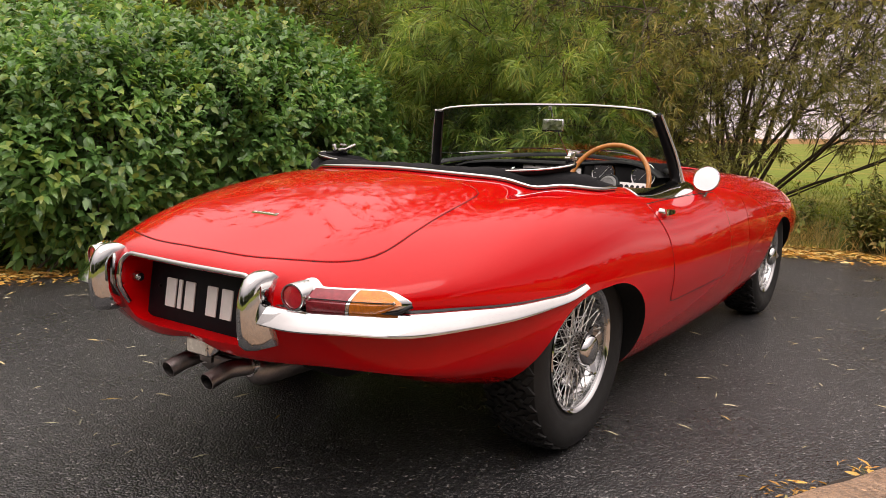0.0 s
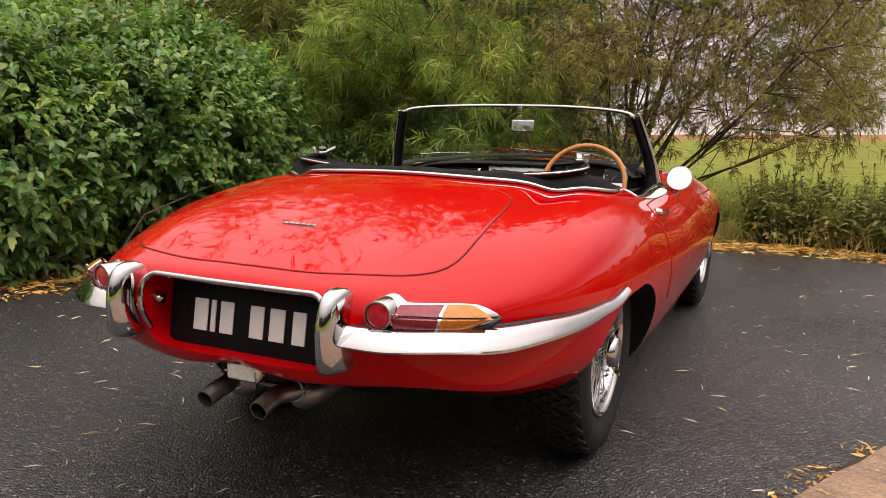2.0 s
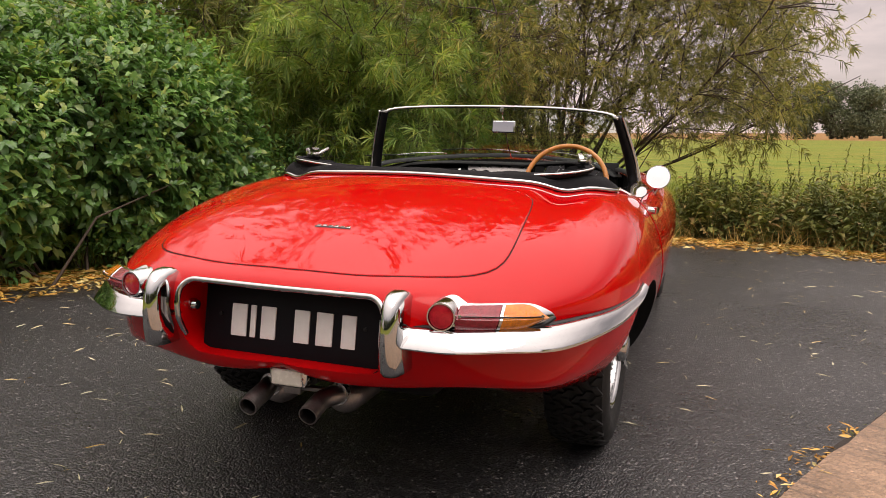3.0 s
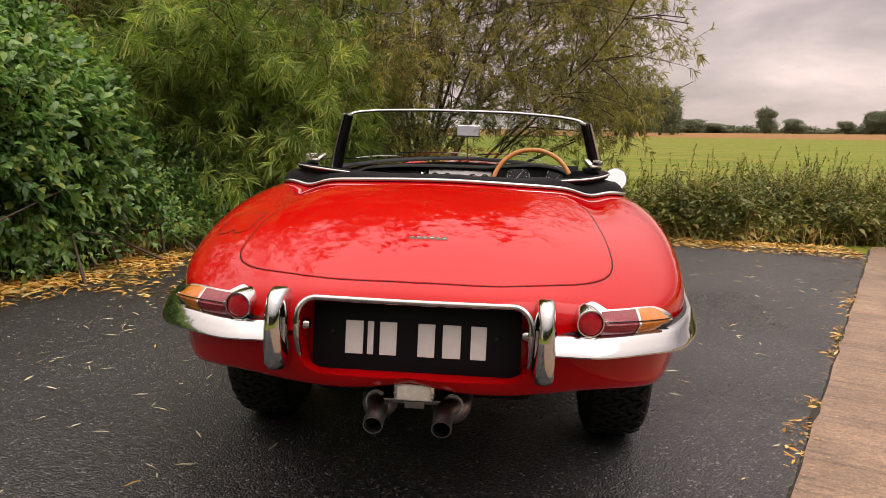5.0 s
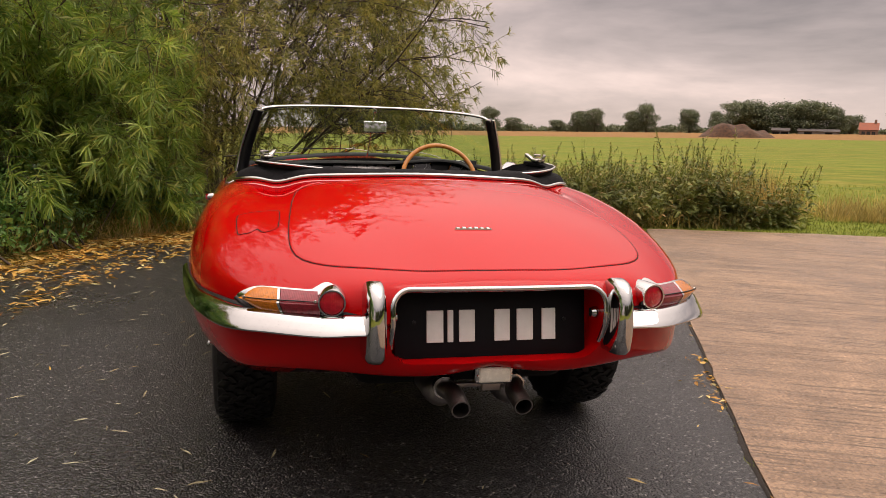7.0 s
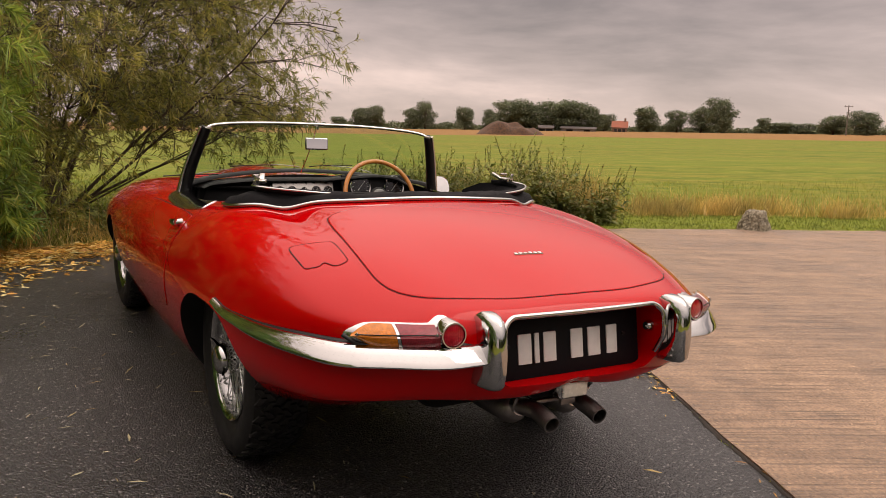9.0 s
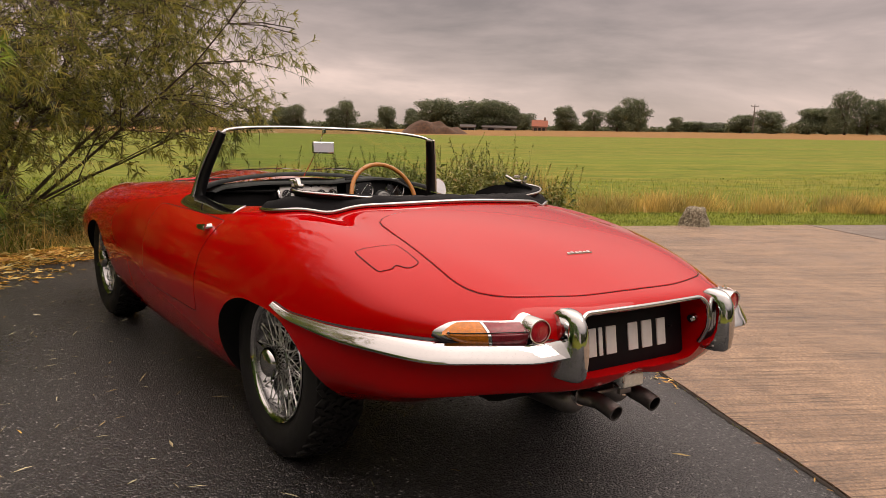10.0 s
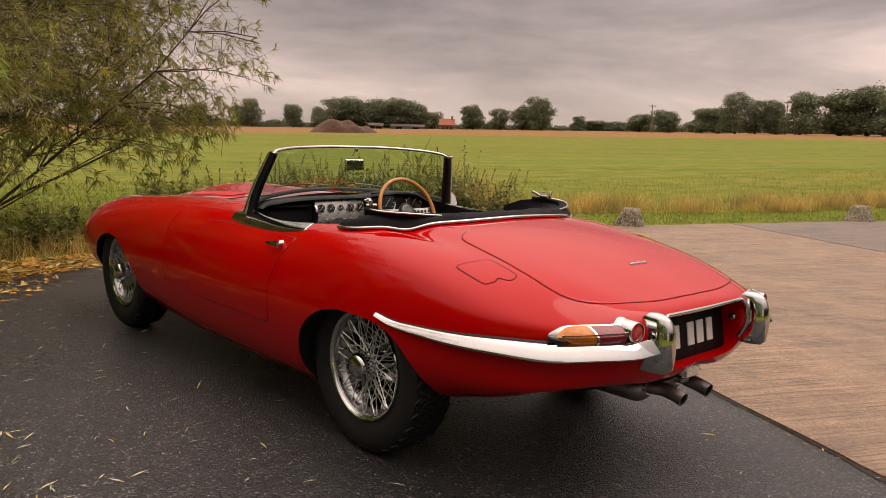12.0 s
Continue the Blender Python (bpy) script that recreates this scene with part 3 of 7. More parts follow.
right = np.array(STATIONS, float)                       # stations x 8 x 3
left = right[:, 1:, :].copy()
left[:, :, 0] *= -1
for row in right:
    row[:, 1] = np.where(row[:, 1] > 2.05, 2.05 + (row[:, 1] - 2.05) * 1.10, row[:, 1])
left[:, :, 1] = right[:, 1:, 1]
GRID = np.concatenate([right, left[:, -2::-1, :]], axis=1)   # sill middle, right side, top, left side (14 columns)
GRID = np.concatenate([GRID, right[:, :1, :]], axis=1)
KU = np.r_[0, np.cumsum(np.mean(np.linalg.norm(np.diff(GRID[:, 1:14], axis=0), axis=2), axis=1))]
mid_rows = GRID[3:12]
KV = np.r_[0, np.cumsum(np.mean(np.linalg.norm(np.diff(mid_rows, axis=1), axis=2), axis=0))]


def valley(p):
    """The shallow dip between the boot and each haunch."""
    x, y, z = p[..., 0], p[..., 1], p[..., 2]
    along = np.exp(-((y + 0.03) / np.where(y < -0.03, 0.30, 0.20)) ** 2)
    q = p.copy()
    q[..., 2] = z - 0.022 * np.exp(-((np.abs(x) - 0.515) / 0.066) ** 2) * along * np.clip((z - 0.6) / 0.1, 0, 1)
    return q


def surf(u, v):
    return valley(np.einsum("ni,nj,ijk->nk", natural_basis(KU, u), natural_basis(KV, v), GRID))


def surf_grid(us, vs):
    return valley(np.einsum("ai,bj,ijk->abk", natural_basis(KU, us), natural_basis(KV, vs), GRID))


def surf_normal(u, v):
    e = 2e-3
    du = surf(u + e, v) - surf(u - e, v)
    dv = surf(u, v + e) - surf(u, v - e)
    n = np.cross(dv, du)
    n /= np.linalg.norm(n, axis=1)[:, None] + 1e-12
    return n


SEED_U, SEED_V = np.linspace(KU[0] + 0.01, KU[-1] - 0.01, 150), np.linspace(KV[0], KV[-1], 150)
SEED = surf_grid(SEED_U, SEED_V)
SEED_N = np.cross(np.gradient(SEED, axis=1), np.gradient(SEED, axis=0))
if SEED_N[75, 75, 2] < 0:
    SEED_N = -SEED_N
FLIP = -1.0 if surf_normal(np.array([KU[7]]), np.array([KV[7]]))[0, 2] < 0 else 1.0


def on_body(pts, axes, facing):
    """Surface parameters whose point has the given two coordinates, on the side that faces the given way."""
    pts = np.array(pts, float)
    ok = (SEED_N @ np.array(facing, float)) > 0
    flat = SEED.reshape(-1, 3)[ok.ravel()]
    uu, vv = np.meshgrid(SEED_U, SEED_V, indexing="ij")
    fu, fv = uu.ravel()[ok.ravel()], vv.ravel()[ok.ravel()]
    near = np.array([np.argmin(((flat[:, axes] - p) ** 2).sum(1)) for p in pts])
    u, v = fu[near], fv[near]
    for _ in range(6):
        p = surf(u, v)[:, axes]
        e = 1e-3
        ju, jv = (surf(u + e, v)[:, axes] - p) / e, (surf(u, v + e)[:, axes] - p) / e
        d = pts - p
        det = ju[:, 0] * jv[:, 1] - ju[:, 1] * jv[:, 0]
        det = np.where(abs(det) < 1e-6, 1e-6, det)
        su = (d[:, 0] * jv[:, 1] - d[:, 1] * jv[:, 0]) / det
        sv = (ju[:, 0] * d[:, 1] - ju[:, 1] * d[:, 0]) / det
        u, v = u + np.clip(su, -0.05, 0.05), v + np.clip(sv, -0.05, 0.05)
    return u, v


def lift(pts, axes, facing, height):
    u, v = on_body(pts, axes, facing)
    return surf(u, v) + FLIP * surf_normal(u, v) * np.asarray(height).reshape(-1, 1)


def panel(name, outline, axes, facing, mat, parent, label="", height=0.0022, gap=0.0026, rings=14, dome=0.0, seam_on=True, skirt=0.004, seam_up=0.0008):
    """A body panel over the outline, standing a hair proud, with a dark seam round it."""
    o = np.array(outline, float)
    c = o.mean(0)
    n = len(o)
    rad = list(np.linspace(0.07, 0.985, rings)) + [0.9965, 1.0]
    pts = np.concatenate([c + r * (o - c) for r in rad])
    hs = np.repeat([height * (1 - dome * r ** 5) for r in rad[:-1]] + [height * 0.55 * (1 - dome)], n)
    body_pts = lift(pts, axes, facing, hs)
    low = lift(o, axes, facing, np.full(n, -skirt))
    hub = lift([tuple(c)], axes, facing, [height])
    verts = np.vstack([body_pts, low, hub])
    k = len(rad)
    faces = [(i, (k + 1) * n, (i + 1) % n) for i in range(n)]
    for r in range(k):
        for i in range(n):
            a, b = r * n + i, r * n + (i + 1) % n
            faces.append((a, b, b + n, a + n))
    ob = mesh_ob(name, verts, faces, mat, parent, label, smooth=180)
    fix_normals(ob, facing)
    if not seam_on:
        return ob
    tang = np.roll(o, -1, 0) - np.roll(o, 1, 0)
    nrm = np.stack([tang[:, 1], -tang[:, 0]], 1)
    nrm /= np.linalg.norm(nrm, axis=1)[:, None]
    if ((nrm * (o - c)).sum(1)).mean() < 0:
        nrm = -nrm
    inner, outer = o - nrm * 0.002, o + nrm * gap
    ring = np.vstack([lift(inner, axes, facing, np.full(n, seam_up)), lift(outer, axes, facing, np.full(n, seam_up))])
    faces = [(i, (i + 1) % n, n + (i + 1) % n, n + i) for i in range(n)]
    seam = mesh_ob("seam", ring, faces, M_DARK, ob, smooth=180)
    fix_normals(seam, facing)
    return ob


def fix_normals(ob, facing):
    me = ob.data
    f = Vector(facing)
    tot = sum((p.normal.dot(f) * p.area for p in me.polygons), 0.0)
    if tot < 0:
        me.flip_normals()


def shell(name, u0, u1, nu, nv, mats, cutters, parent, label=""):
    """A closed length of the body, hollowed out by the cutters (mesh data, material index)."""
    t = np.linspace(0, 1, nu)
    us = u0 + (u1 - u0) * t
    vs = np.linspace(KV[0], KV[-1], nv + 1)[:-1]
    g = surf_grid(us, vs)
    verts = g.reshape(-1, 3)
    faces = [(i * nv + j, i * nv + (j + 1) % nv, (i + 1) * nv + (j + 1) % nv, (i + 1) * nv + j) for i in range(nu - 1) for j in range(nv)]
    faces += [tuple(range(nv))[::-1], tuple((nu - 1) * nv + j for j in range(nv))]
    bm = bmesh.new()
    bv = [bm.verts.new(v) for v in verts]
    under = [vs[j] < KV[1] * 0.72 or vs[j] > KV[-1] - KV[1] * 0.72 - (vs[1] - vs[0]) for j in range(nv)]
    for f in faces:
        nf = bm.faces.new([bv[i] for i in f])
        if len(f) == 4 and verts[f[0]][1] > -0.90 and under[min(f[0] % nv, f[1] % nv) if abs(f[0] % nv - f[1] % nv) == 1 else f[0] % nv]:
            nf.material_index = 1
    bmesh.ops.remove_doubles(bm, verts=bm.verts, dist=1e-5)
    bmesh.ops.dissolve_degenerate(bm, dist=1e-6, edges=bm.edges)
    bmesh.ops.recalc_face_normals(bm, faces=bm.faces)
    me = bpy.data.meshes.new(name)
    bm.to_mesh(me)
    bm.free()
    for m in mats:
        me.materials.append(m)
    ob = bpy.data.objects.new(name, me)
    scene.collection.objects.link(ob)
    tmp = []
    for cbm, mi in cutters:
        cm = bpy.data.meshes.new("cut")
        bmesh.ops.recalc_face_normals(cbm, faces=cbm.faces)
        for f in cbm.faces:
            f.material_index = mi
        cbm.to_mesh(cm)
        cbm.free()
        for m in mats:
            cm.materials.append(m)
        co = bpy.data.objects.new("cut", cm)
        scene.collection.objects.link(co)
        tmp.append(co)
        mod = ob.modifiers.new("cut", "BOOLEAN")
        mod.operation, mod.solver, mod.object = "DIFFERENCE", "EXACT", co
    deps = bpy.context.evaluated_depsgraph_get()
    done = bpy.data.meshes.new_from_object(ob.evaluated_get(deps))
    bpy.data.objects.remove(ob)
    for co in tmp:
        d = co.data
        bpy.data.objects.remove(co)
        bpy.data.meshes.remove(d)
    done.name = name
    done.polygons.foreach_set("use_smooth", [True] * len(done.polygons))
    done.set_sharp_from_angle(angle=radians(38))
    out = new(name, done)
    out.parent = parent
    if label:
        out["label"] = label
    return out


def arch_cut(y, z, ry, rz, side, x0=0.44, x1=1.0, n=72, back=None, square=1.0):
    """A wheel opening; its rear half may be longer and squarer."""
    bm = bmesh.new()

    def along(c):
        return ry * c if c > 0 or back is None else -back * abs(c) ** square
    rings = []
    for x in (x0, x1):
        ring = [bm.verts.new((side * x, y + along(math.cos(2 * math.pi * i / n)), z + rz * math.sin(2 * math.pi * i / n))) for i in range(n)]
        rings.append(ring)
    bm.faces.new(rings[0])
    bm.faces.new(rings[1])
    for i in range(n):
        bm.faces.new((rings[0][i], rings[0][(i + 1) % n], rings[1][(i + 1) % n], rings[1][i]))
    return bm


def prism_cut(outline, z0, z1):
    bm = bmesh.new()
    lo = [bm.verts.new((x, y, z0)) for x, y in outline]
    hi = [bm.verts.new((x, y, z1)) for x, y in outline]
    bm.faces.new(lo)
    bm.faces.new(hi)
    n = len(lo)
    for i in range(n):
        bm.faces.new((lo[i], lo[(i + 1) % n], hi[(i + 1) % n], hi[i]))
    return bm


def round_rect(x0, x1, z0, z1, r, n=8, r_low=None):
    """Rounded rectangle, corners counted from lower left; the lower corners may have their own radius."""
    out = []
    rl = r if r_low is None else r_low
    for cx, cz, a0, q in ((x1 - rl, z0 + rl, -90, rl), (x1 - r, z1 - r, 0, r), (x0 + r, z1 - r, 90, r), (x0 + rl, z0 + rl, 180, rl)):
        for i in range(n + 1):
            a = radians(a0 + 90 * i / n)
            out.append((cx + q * math.cos(a), cz + q * math.sin(a)))
    return out


COCKPIT_R = [(0.0, -0.02), (0.25, 0.0), (0.45, 0.06), (0.56, 0.14), (0.615, 0.28), (0.635, 0.45), (0.650, 0.70), (0.635, 0.95), (0.600, 1.10), (0.45, 1.20), (0.22, 1.25), (0.0, 1.26)]
half = spline_pts([(x, y, 0) for x, y in COCKPIT_R], 40)[:, :2]
COCKPIT = [tuple(p) for p in half] + [(-x, y) for x, y in half[-2:0:-1]]
PLATE_HOLE = round_rect(-0.277, 0.293, 0.465, 0.660, 0.045, r_low=0.055)


def plate_cut():
    bm = bmesh.new()
    a = [bm.verts.new((x, -1.2, z)) for x, z in PLATE_HOLE]
    b = [bm.verts.new((x, -0.945, z)) for x, z in PLATE_HOLE]
    bm.faces.new(a)
    bm.faces.new(b)
    n = len(a)
    for i in range(n):
        bm.faces.new((a[i], a[(i + 1) % n], b[(i + 1) % n], b[i]))
    return bm


car = empty("sports_car", (0, 0, 0.023))
tagged(car, "red open two-seat classic sports car with chrome trim", "car")
U_SEAM = KU[9]
body = shell("body", KU[0], U_SEAM - 0.0025, 150, 150, [M_PAINT, M_DARK, M_LEATHER],
             [(arch_cut(RW[0], 0.235, 0.362, 0.322, 1, back=0.405, square=0.55), 1), (arch_cut(RW[0], 0.235, 0.362, 0.322, -1, back=0.405, square=0.55), 1),
              (prism_cut(COCKPIT, 0.33, 1.3), 2), (plate_cut(), 0)], car, "glossy red painted steel body")
bonnet = shell("bonnet", U_SEAM + 0.0025, KU[-1], 110, 150, [M_PAINT, M_DARK],
               [(arch_cut(FW[0] + 0.02, 0.235, 0.40, 0.325, 1), 1), (arch_cut(FW[0] + 0.02, 0.235, 0.40, 0.325, -1), 1)], car, "long glossy red bonnet with a central bulge")

# boot lid, doors, fuel flap
lid_half = spline_pts([(0.0, -0.985), (0.22, -0.972), (0.38, -0.93), (0.468, -0.868), (0.506, -0.79), (0.508, -0.67), (0.494, -0.50), (0.478, -0.36), (0.452, -0.265), (0.36, -0.22), (0.2, -0.195), (0.0, -0.19)], 44)
LID = [tuple(p) for p in lid_half] + [(-x, y) for x, y in lid_half[-2:0:-1]]
boot_lid = panel("boot_lid", LID, [0, 1], (0, 0, 1), M_PAINT, car, "red boot lid")
door_curve = [(0.452, 0.775), (0.470, 0.735), (0.515, 0.66), (0.535, 0.56), (0.540, 0.47), (0.545, 0.425), (0.575, 0.402), (0.8, 0.398), (1.1, 0.396), (1.29, 0.398), (1.318, 0.42), (1.322, 0.55), (1.315, 0.68), (1.300, 0.755), (1.26, 0.772), (1.0, 0.775), (0.8, 0.775), (0.6, 0.775)]
dp = spline_pts(door_curve + door_curve[:1], 90)[:-1]
doors = {}
for side in (1, -1):
    doors[side] = panel("door", [tuple(p) for p in dp], [1, 2], (side, 0, 0), M_PAINT, car, "closed red door with a chrome top")
flap = spline_pts([(-0.642, -0.594), (-0.618, -0.606), (-0.600, -0.600), (-0.584, -0.632), (-0.566, -0.640), (-0.545, -0.634), (-0.538, -0.612), (-0.532, -0.502), (-0.545, -0.480), (-0.600, -0.458), (-0.642, -0.446), (-0.656, -0.462), (-0.654, -0.575), (-0.642, -0.594)], 84)[:-1]
panel("fuel_flap", [(x + 0.004, y) for x, y in flap], [0, 1], (-0.2, 0, 1), M_PAINT, car, "red fuel filler flap", height=0.0012, gap=0.0008, seam_up=0.0014)

# ---- wheels ----
def mirror_x(vf):
    v, f = vf
    return [(-p[0], p[1], p[2]) for p in v], [q[::-1] for q in f]


def tread_blocks(r, half, rows=6, count=66, h=0.010):
    """Rows of stepped tread blocks with zigzag edges."""
    verts, faces = [], []
    w = 2 * half / rows
    for k in range(rows):
        for i in range(count):
            a0 = 2 * math.pi * (i + 0.5 * (k % 2)) / count
            da = 2 * math.pi / count
            x0, x1 = -half + k * w + 0.0032, -half + (k + 1) * w - 0.0032
            zig = w * 0.34 * (1 if i % 2 else -1)
            base = len(verts)
            for rr, inset in ((r - 0.002, 0.0), (r + h, 0.0012)):
                drop = [0.010 * (abs(x) / half) ** 3 for x in (x0 + zig, x1 + zig, x1 - zig, x0 - zig)]
                for (x, a), dr in zip(((x0 + zig + inset, a0), (x1 + zig - inset, a0), (x1 - zig - inset, a0 + da * 0.74), (x0 - zig + inset, a0 + da * 0.74)), drop):
                    x = max(-half - 0.004, min(half + 0.004, x))
                    verts.append((x, (rr - dr) * math.cos(a), (rr - dr) * math.sin(a)))
            b = base
            faces += [(b + 4, b + 5, b + 6, b + 7), (b, b + 1, b + 5, b + 4), (b + 1, b + 2, b + 6, b + 5), (b + 2, b + 3, b + 7, b + 6), (b + 3, b, b + 4, b + 7)]
    return verts, faces


def build_wheel():
    hub_prof = [(-0.07, 0.0), (-0.07, 0.062), (-0.06, 0.066), (-0.05, 0.062), (-0.045, 0.046), (0.03, 0.043), (0.04, 0.050), (0.052, 0.050), (0.056, 0.048), (0.075, 0.046), (0.082, 0.040), (0.082, 0.0)]
    v, f = lathe(hub_prof, 40)
    hub = mesh_ob("wheel", v, f, M_CHROME, car, "chrome wire wheel with a two-eared spinner")
    tyre_prof = [(-0.074, 0.196), (-0.092, 0.206), (-0.106, 0.230), (-0.113, 0.256), (-0.113, 0.285), (-0.107, 0.308), (-0.098, 0.3200), (-0.05, 0.3247), (0, 0.3257), (0.05, 0.3247), (0.080, 0.3200), (0.091, 0.308), (0.0970, 0.286), (0.0980, 0.272), (0.0965, 0.265), (0.0965, 0.257), (0.087, 0.236), (0.085, 0.232), (0.084, 0.228), (0.074, 0.206), (0.060, 0.196)]
    tv_, tf_ = tread_blocks(0.3272, 0.088)
    vf = merge(lathe(tyre_prof, 96), ([(p[0] - 0.009, p[1], p[2]) for p in tv_], tf_))
    tyre = mesh_ob("tyre", *vf, M_TYRE, hub, "black tyre with chunky tread", smooth=35)
    rim_prof = [(0.066, 0.196), (0.074, 0.206), (0.080, 0.2115), (0.083, 0.209), (0.079, 0.203), (0.070, 0.194), (0.050, 0.189), (0.034, 0.176), (-0.03, 0.174), (-0.045, 0.188), (-0.07, 0.194), (-0.076, 0.209), (-0.06, 0.199), (0.0, 0.182), (0.05, 0.195)]
    v, f = lathe(rim_prof, 80, closed=True)
    mesh_ob("rim", v, f, M_RIM, hub, "steel rim")
    v, f = lathe([(0.072, 0.2050), (0.081, 0.2125), (0.085, 0.2100), (0.081, 0.2035), (0.073, 0.1975), (0.070, 0.2000)], 80, closed=True)
    mesh_ob("rim_lip", v, f, M_CHROME, hub, "bright chrome rim lip")
    # one spoke, laid along x
    sv, sf = tube([(0, 0, 0), (0.3, 0, 0), (0.6, 0, 0), (0.88, 0, 0), (0.90, 0, 0), (0.985, 0, 0), (1.0, 0, 0)], 0.0021, 6, scale=[1, 1, 1, 1, 1.9, 1.9, 1.2])
    spoke_me = None
    sets = [(32, 0.052, 0.051, 0.056, 0.194, 1.05, 0.0), (32, -0.052, 0.066, 0.012, 0.178, 0.80, 0.05), (16, 0.046, 0.050, 0.030, 0.178, 0.35, 0.03)]
    for count, hx, hr, rx, rr, twist, ph in sets:
        for i in range(count):
            a = 2 * math.pi * (i + ph * 10) / count
            b = a + twist * (1 if i % 2 else -1) * 0.62
            p0 = Vector((hx, hr * math.cos(a), hr * math.sin(a)))
            p1 = Vector((rx, rr * math.cos(b), rr * math.sin(b)))
            d = p1 - p0
            if spoke_me is None:
                ob = mesh_ob("spoke", sv, sf, M_SPOKE, hub)
                spoke_me = ob.data
            else:
                ob = new("spoke", spoke_me)
                ob.parent = hub
            ob.matrix_basis = Matrix.Translation(p0) @ d.to_track_quat("X", "Z").to_matrix().to_4x4() @ Matrix.Diagonal((d.length, 1, 1, 1))
    cap = lathe([(0.060, 0.050), (0.066, 0.054), (0.098, 0.053), (0.112, 0.049), (0.120, 0.040), (0.124, 0.025), (0.126, 0.0)], 40)
    ears = []
    for s in (1, -1):
        pth = spline_pts([(0.100, 0, s * 0.040), (0.106, 0.004 * s, s * 0.056), (0.114, 0.008 * s, s * 0.072), (0.122, 0.012 * s, s * 0.086)], 9)
        ears.append(sweep(pth, [(0.018, 0.005), (-0.018, 0.005), (-0.018, -0.005), (0.018, -0.005)], scale=[1, 1, 0.95, 0.9, 0.85, 0.8, 0.7, 0.55, 0.3], up=(1, 0, 0.2)))
    sp = mesh_ob("spinner", *merge(cap, *ears), M_CHROME, hub, "chrome knock-off spinner", smooth=50)
    sp.matrix_basis = pose(0, 0, 0, 22, 0, 0)
    back = lathe([(-0.10, 0.0), (-0.10, 0.082), (-0.075, 0.088), (-0.060, 0.084), (-0.056, 0.070), (-0.050, 0.060), (-0.050, 0.0)], 40)
    mesh_ob("hub_carrier", *back, M_CHROME, hub)
    return hub


wheel = build_wheel()
wheel.matrix_basis = pose(TRACK, RW[0], RW[1])
wheel.scale = (1.0, 1.035, 1.035)
copy_thing(wheel, pose(-TRACK, RW[0], RW[1], 35, 0, 180))
copy_thing(wheel, pose(TRACK, FW[0], FW[1], 70, 0, 0))
copy_thing(wheel, pose(-TRACK, FW[0], FW[1], 110, 0, 180))
# axle and underside; the unseen trays and boxes below are added to block light
for y in (RW[0], FW[0]):
    v, f = merge(tube([(-0.52, y, 0.31), (-0.2, y, 0.30), (0.2, y, 0.30), (0.52, y, 0.31)], 0.028, 12), lathe([(-0.16, 0), (-0.16, 0.07), (-0.1, 0.10), (0.1, 0.10), (0.16, 0.07), (0.16, 0)], 24, centre=(0, y, 0.30)))
    mesh_ob("axle", v, f, M_DARK, car)
part("floor_pan", box_bm((1.32, 1.7, 0.09), (0, 1.05, 0.205), 0.03), M_DARK, car)
part("light_block_tray", box_bm((0.98, 0.96, 0.03), (0, -0.28, 0.43), 0.01), M_DARK, car)
part("suspension_cage", join_bm(box_bm((0.86, 0.44, 0.25), (0, 0.02, 0.30), 0.05, 3), box_bm((0.20, 0.30, 0.16), (0, -0.02, 0.22), 0.04, 3)), M_DARK, car)
part("spare_wheel_well", box_bm((0.66, 0.50, 0.13), (0, -0.50, 0.375), 0.05, 3), M_DARK, car)
part("light_block_tray", box_bm((0.96, 1.50, 0.06), (0, 2.50, 0.235), 0.02), M_DARK, car)

# ---- bumpers, overriders ----
BLADE = [(-0.060, 0.0305), (-0.034, 0.0310), (-0.024, 0.0285), (-0.0145, 0.0190), (-0.0050, 0.0050), (0.0045, -0.0105), (0.0112, -0.0220), (0.0138, -0.0285), (0.0125, -0.0335), (0.006, -0.0362), (-0.010, -0.037), (-0.030, -0.036), (-0.030, -0.031), (-0.004, -0.030), (0.004, -0.024), (-0.004, -0.008), (-0.016, 0.012), (-0.030, 0.0245), (-0.060, 0.0255)]
SEAL = [(-0.066, 0.027), (-0.060, 0.0365), (-0.050, 0.0375), (-0.043, 0.0320), (-0.048, 0.026)]
bump_path = spline_pts([(0.312, -1.077, 0.579), (0.37, -1.076, 0.579), (0.46, -1.064, 0.578), (0.57, -0.998, 0.577), (0.670, -0.900, 0.569), (0.742, -0.745, 0.567), (0.785, -0.57, 0.561), (0.808, -0.40, 0.562), (0.819, -0.300, 0.566), (0.826, -0.215, 0.583)], 60)
tt = np.linspace(0, 1, 60)
bump_scale = [(float(0.90 - 0.62 * max(0, t - 0.3) / 0.7), float(0.64 + 0.16 * math.sin(min(1, t / 0.5) * math.pi / 2) - 0.60 * max(0, (t - 0.38) / 0.62) ** 1.15)) for t in tt]
bvf = sweep(bump_path, BLADE, bump_scale)
mesh_ob("rear_bumper", *bvf, M_CHROME, car, "slim wraparound chrome bumper blade", smooth=40)
mesh_ob("rear_bumper", *mirror_x(bvf), M_CHROME, car, "slim wraparound chrome bumper blade", smooth=40)
svf = sweep(bump_path, SEAL, bump_scale)
mesh_ob("bumper_seal", *svf, M_RUBBER, car, "black rubber seal behind the bumper", smooth=40)
mesh_ob("bumper_seal", *mirror_x(svf), M_RUBBER, car, "black rubber seal behind the bumper", smooth=40)


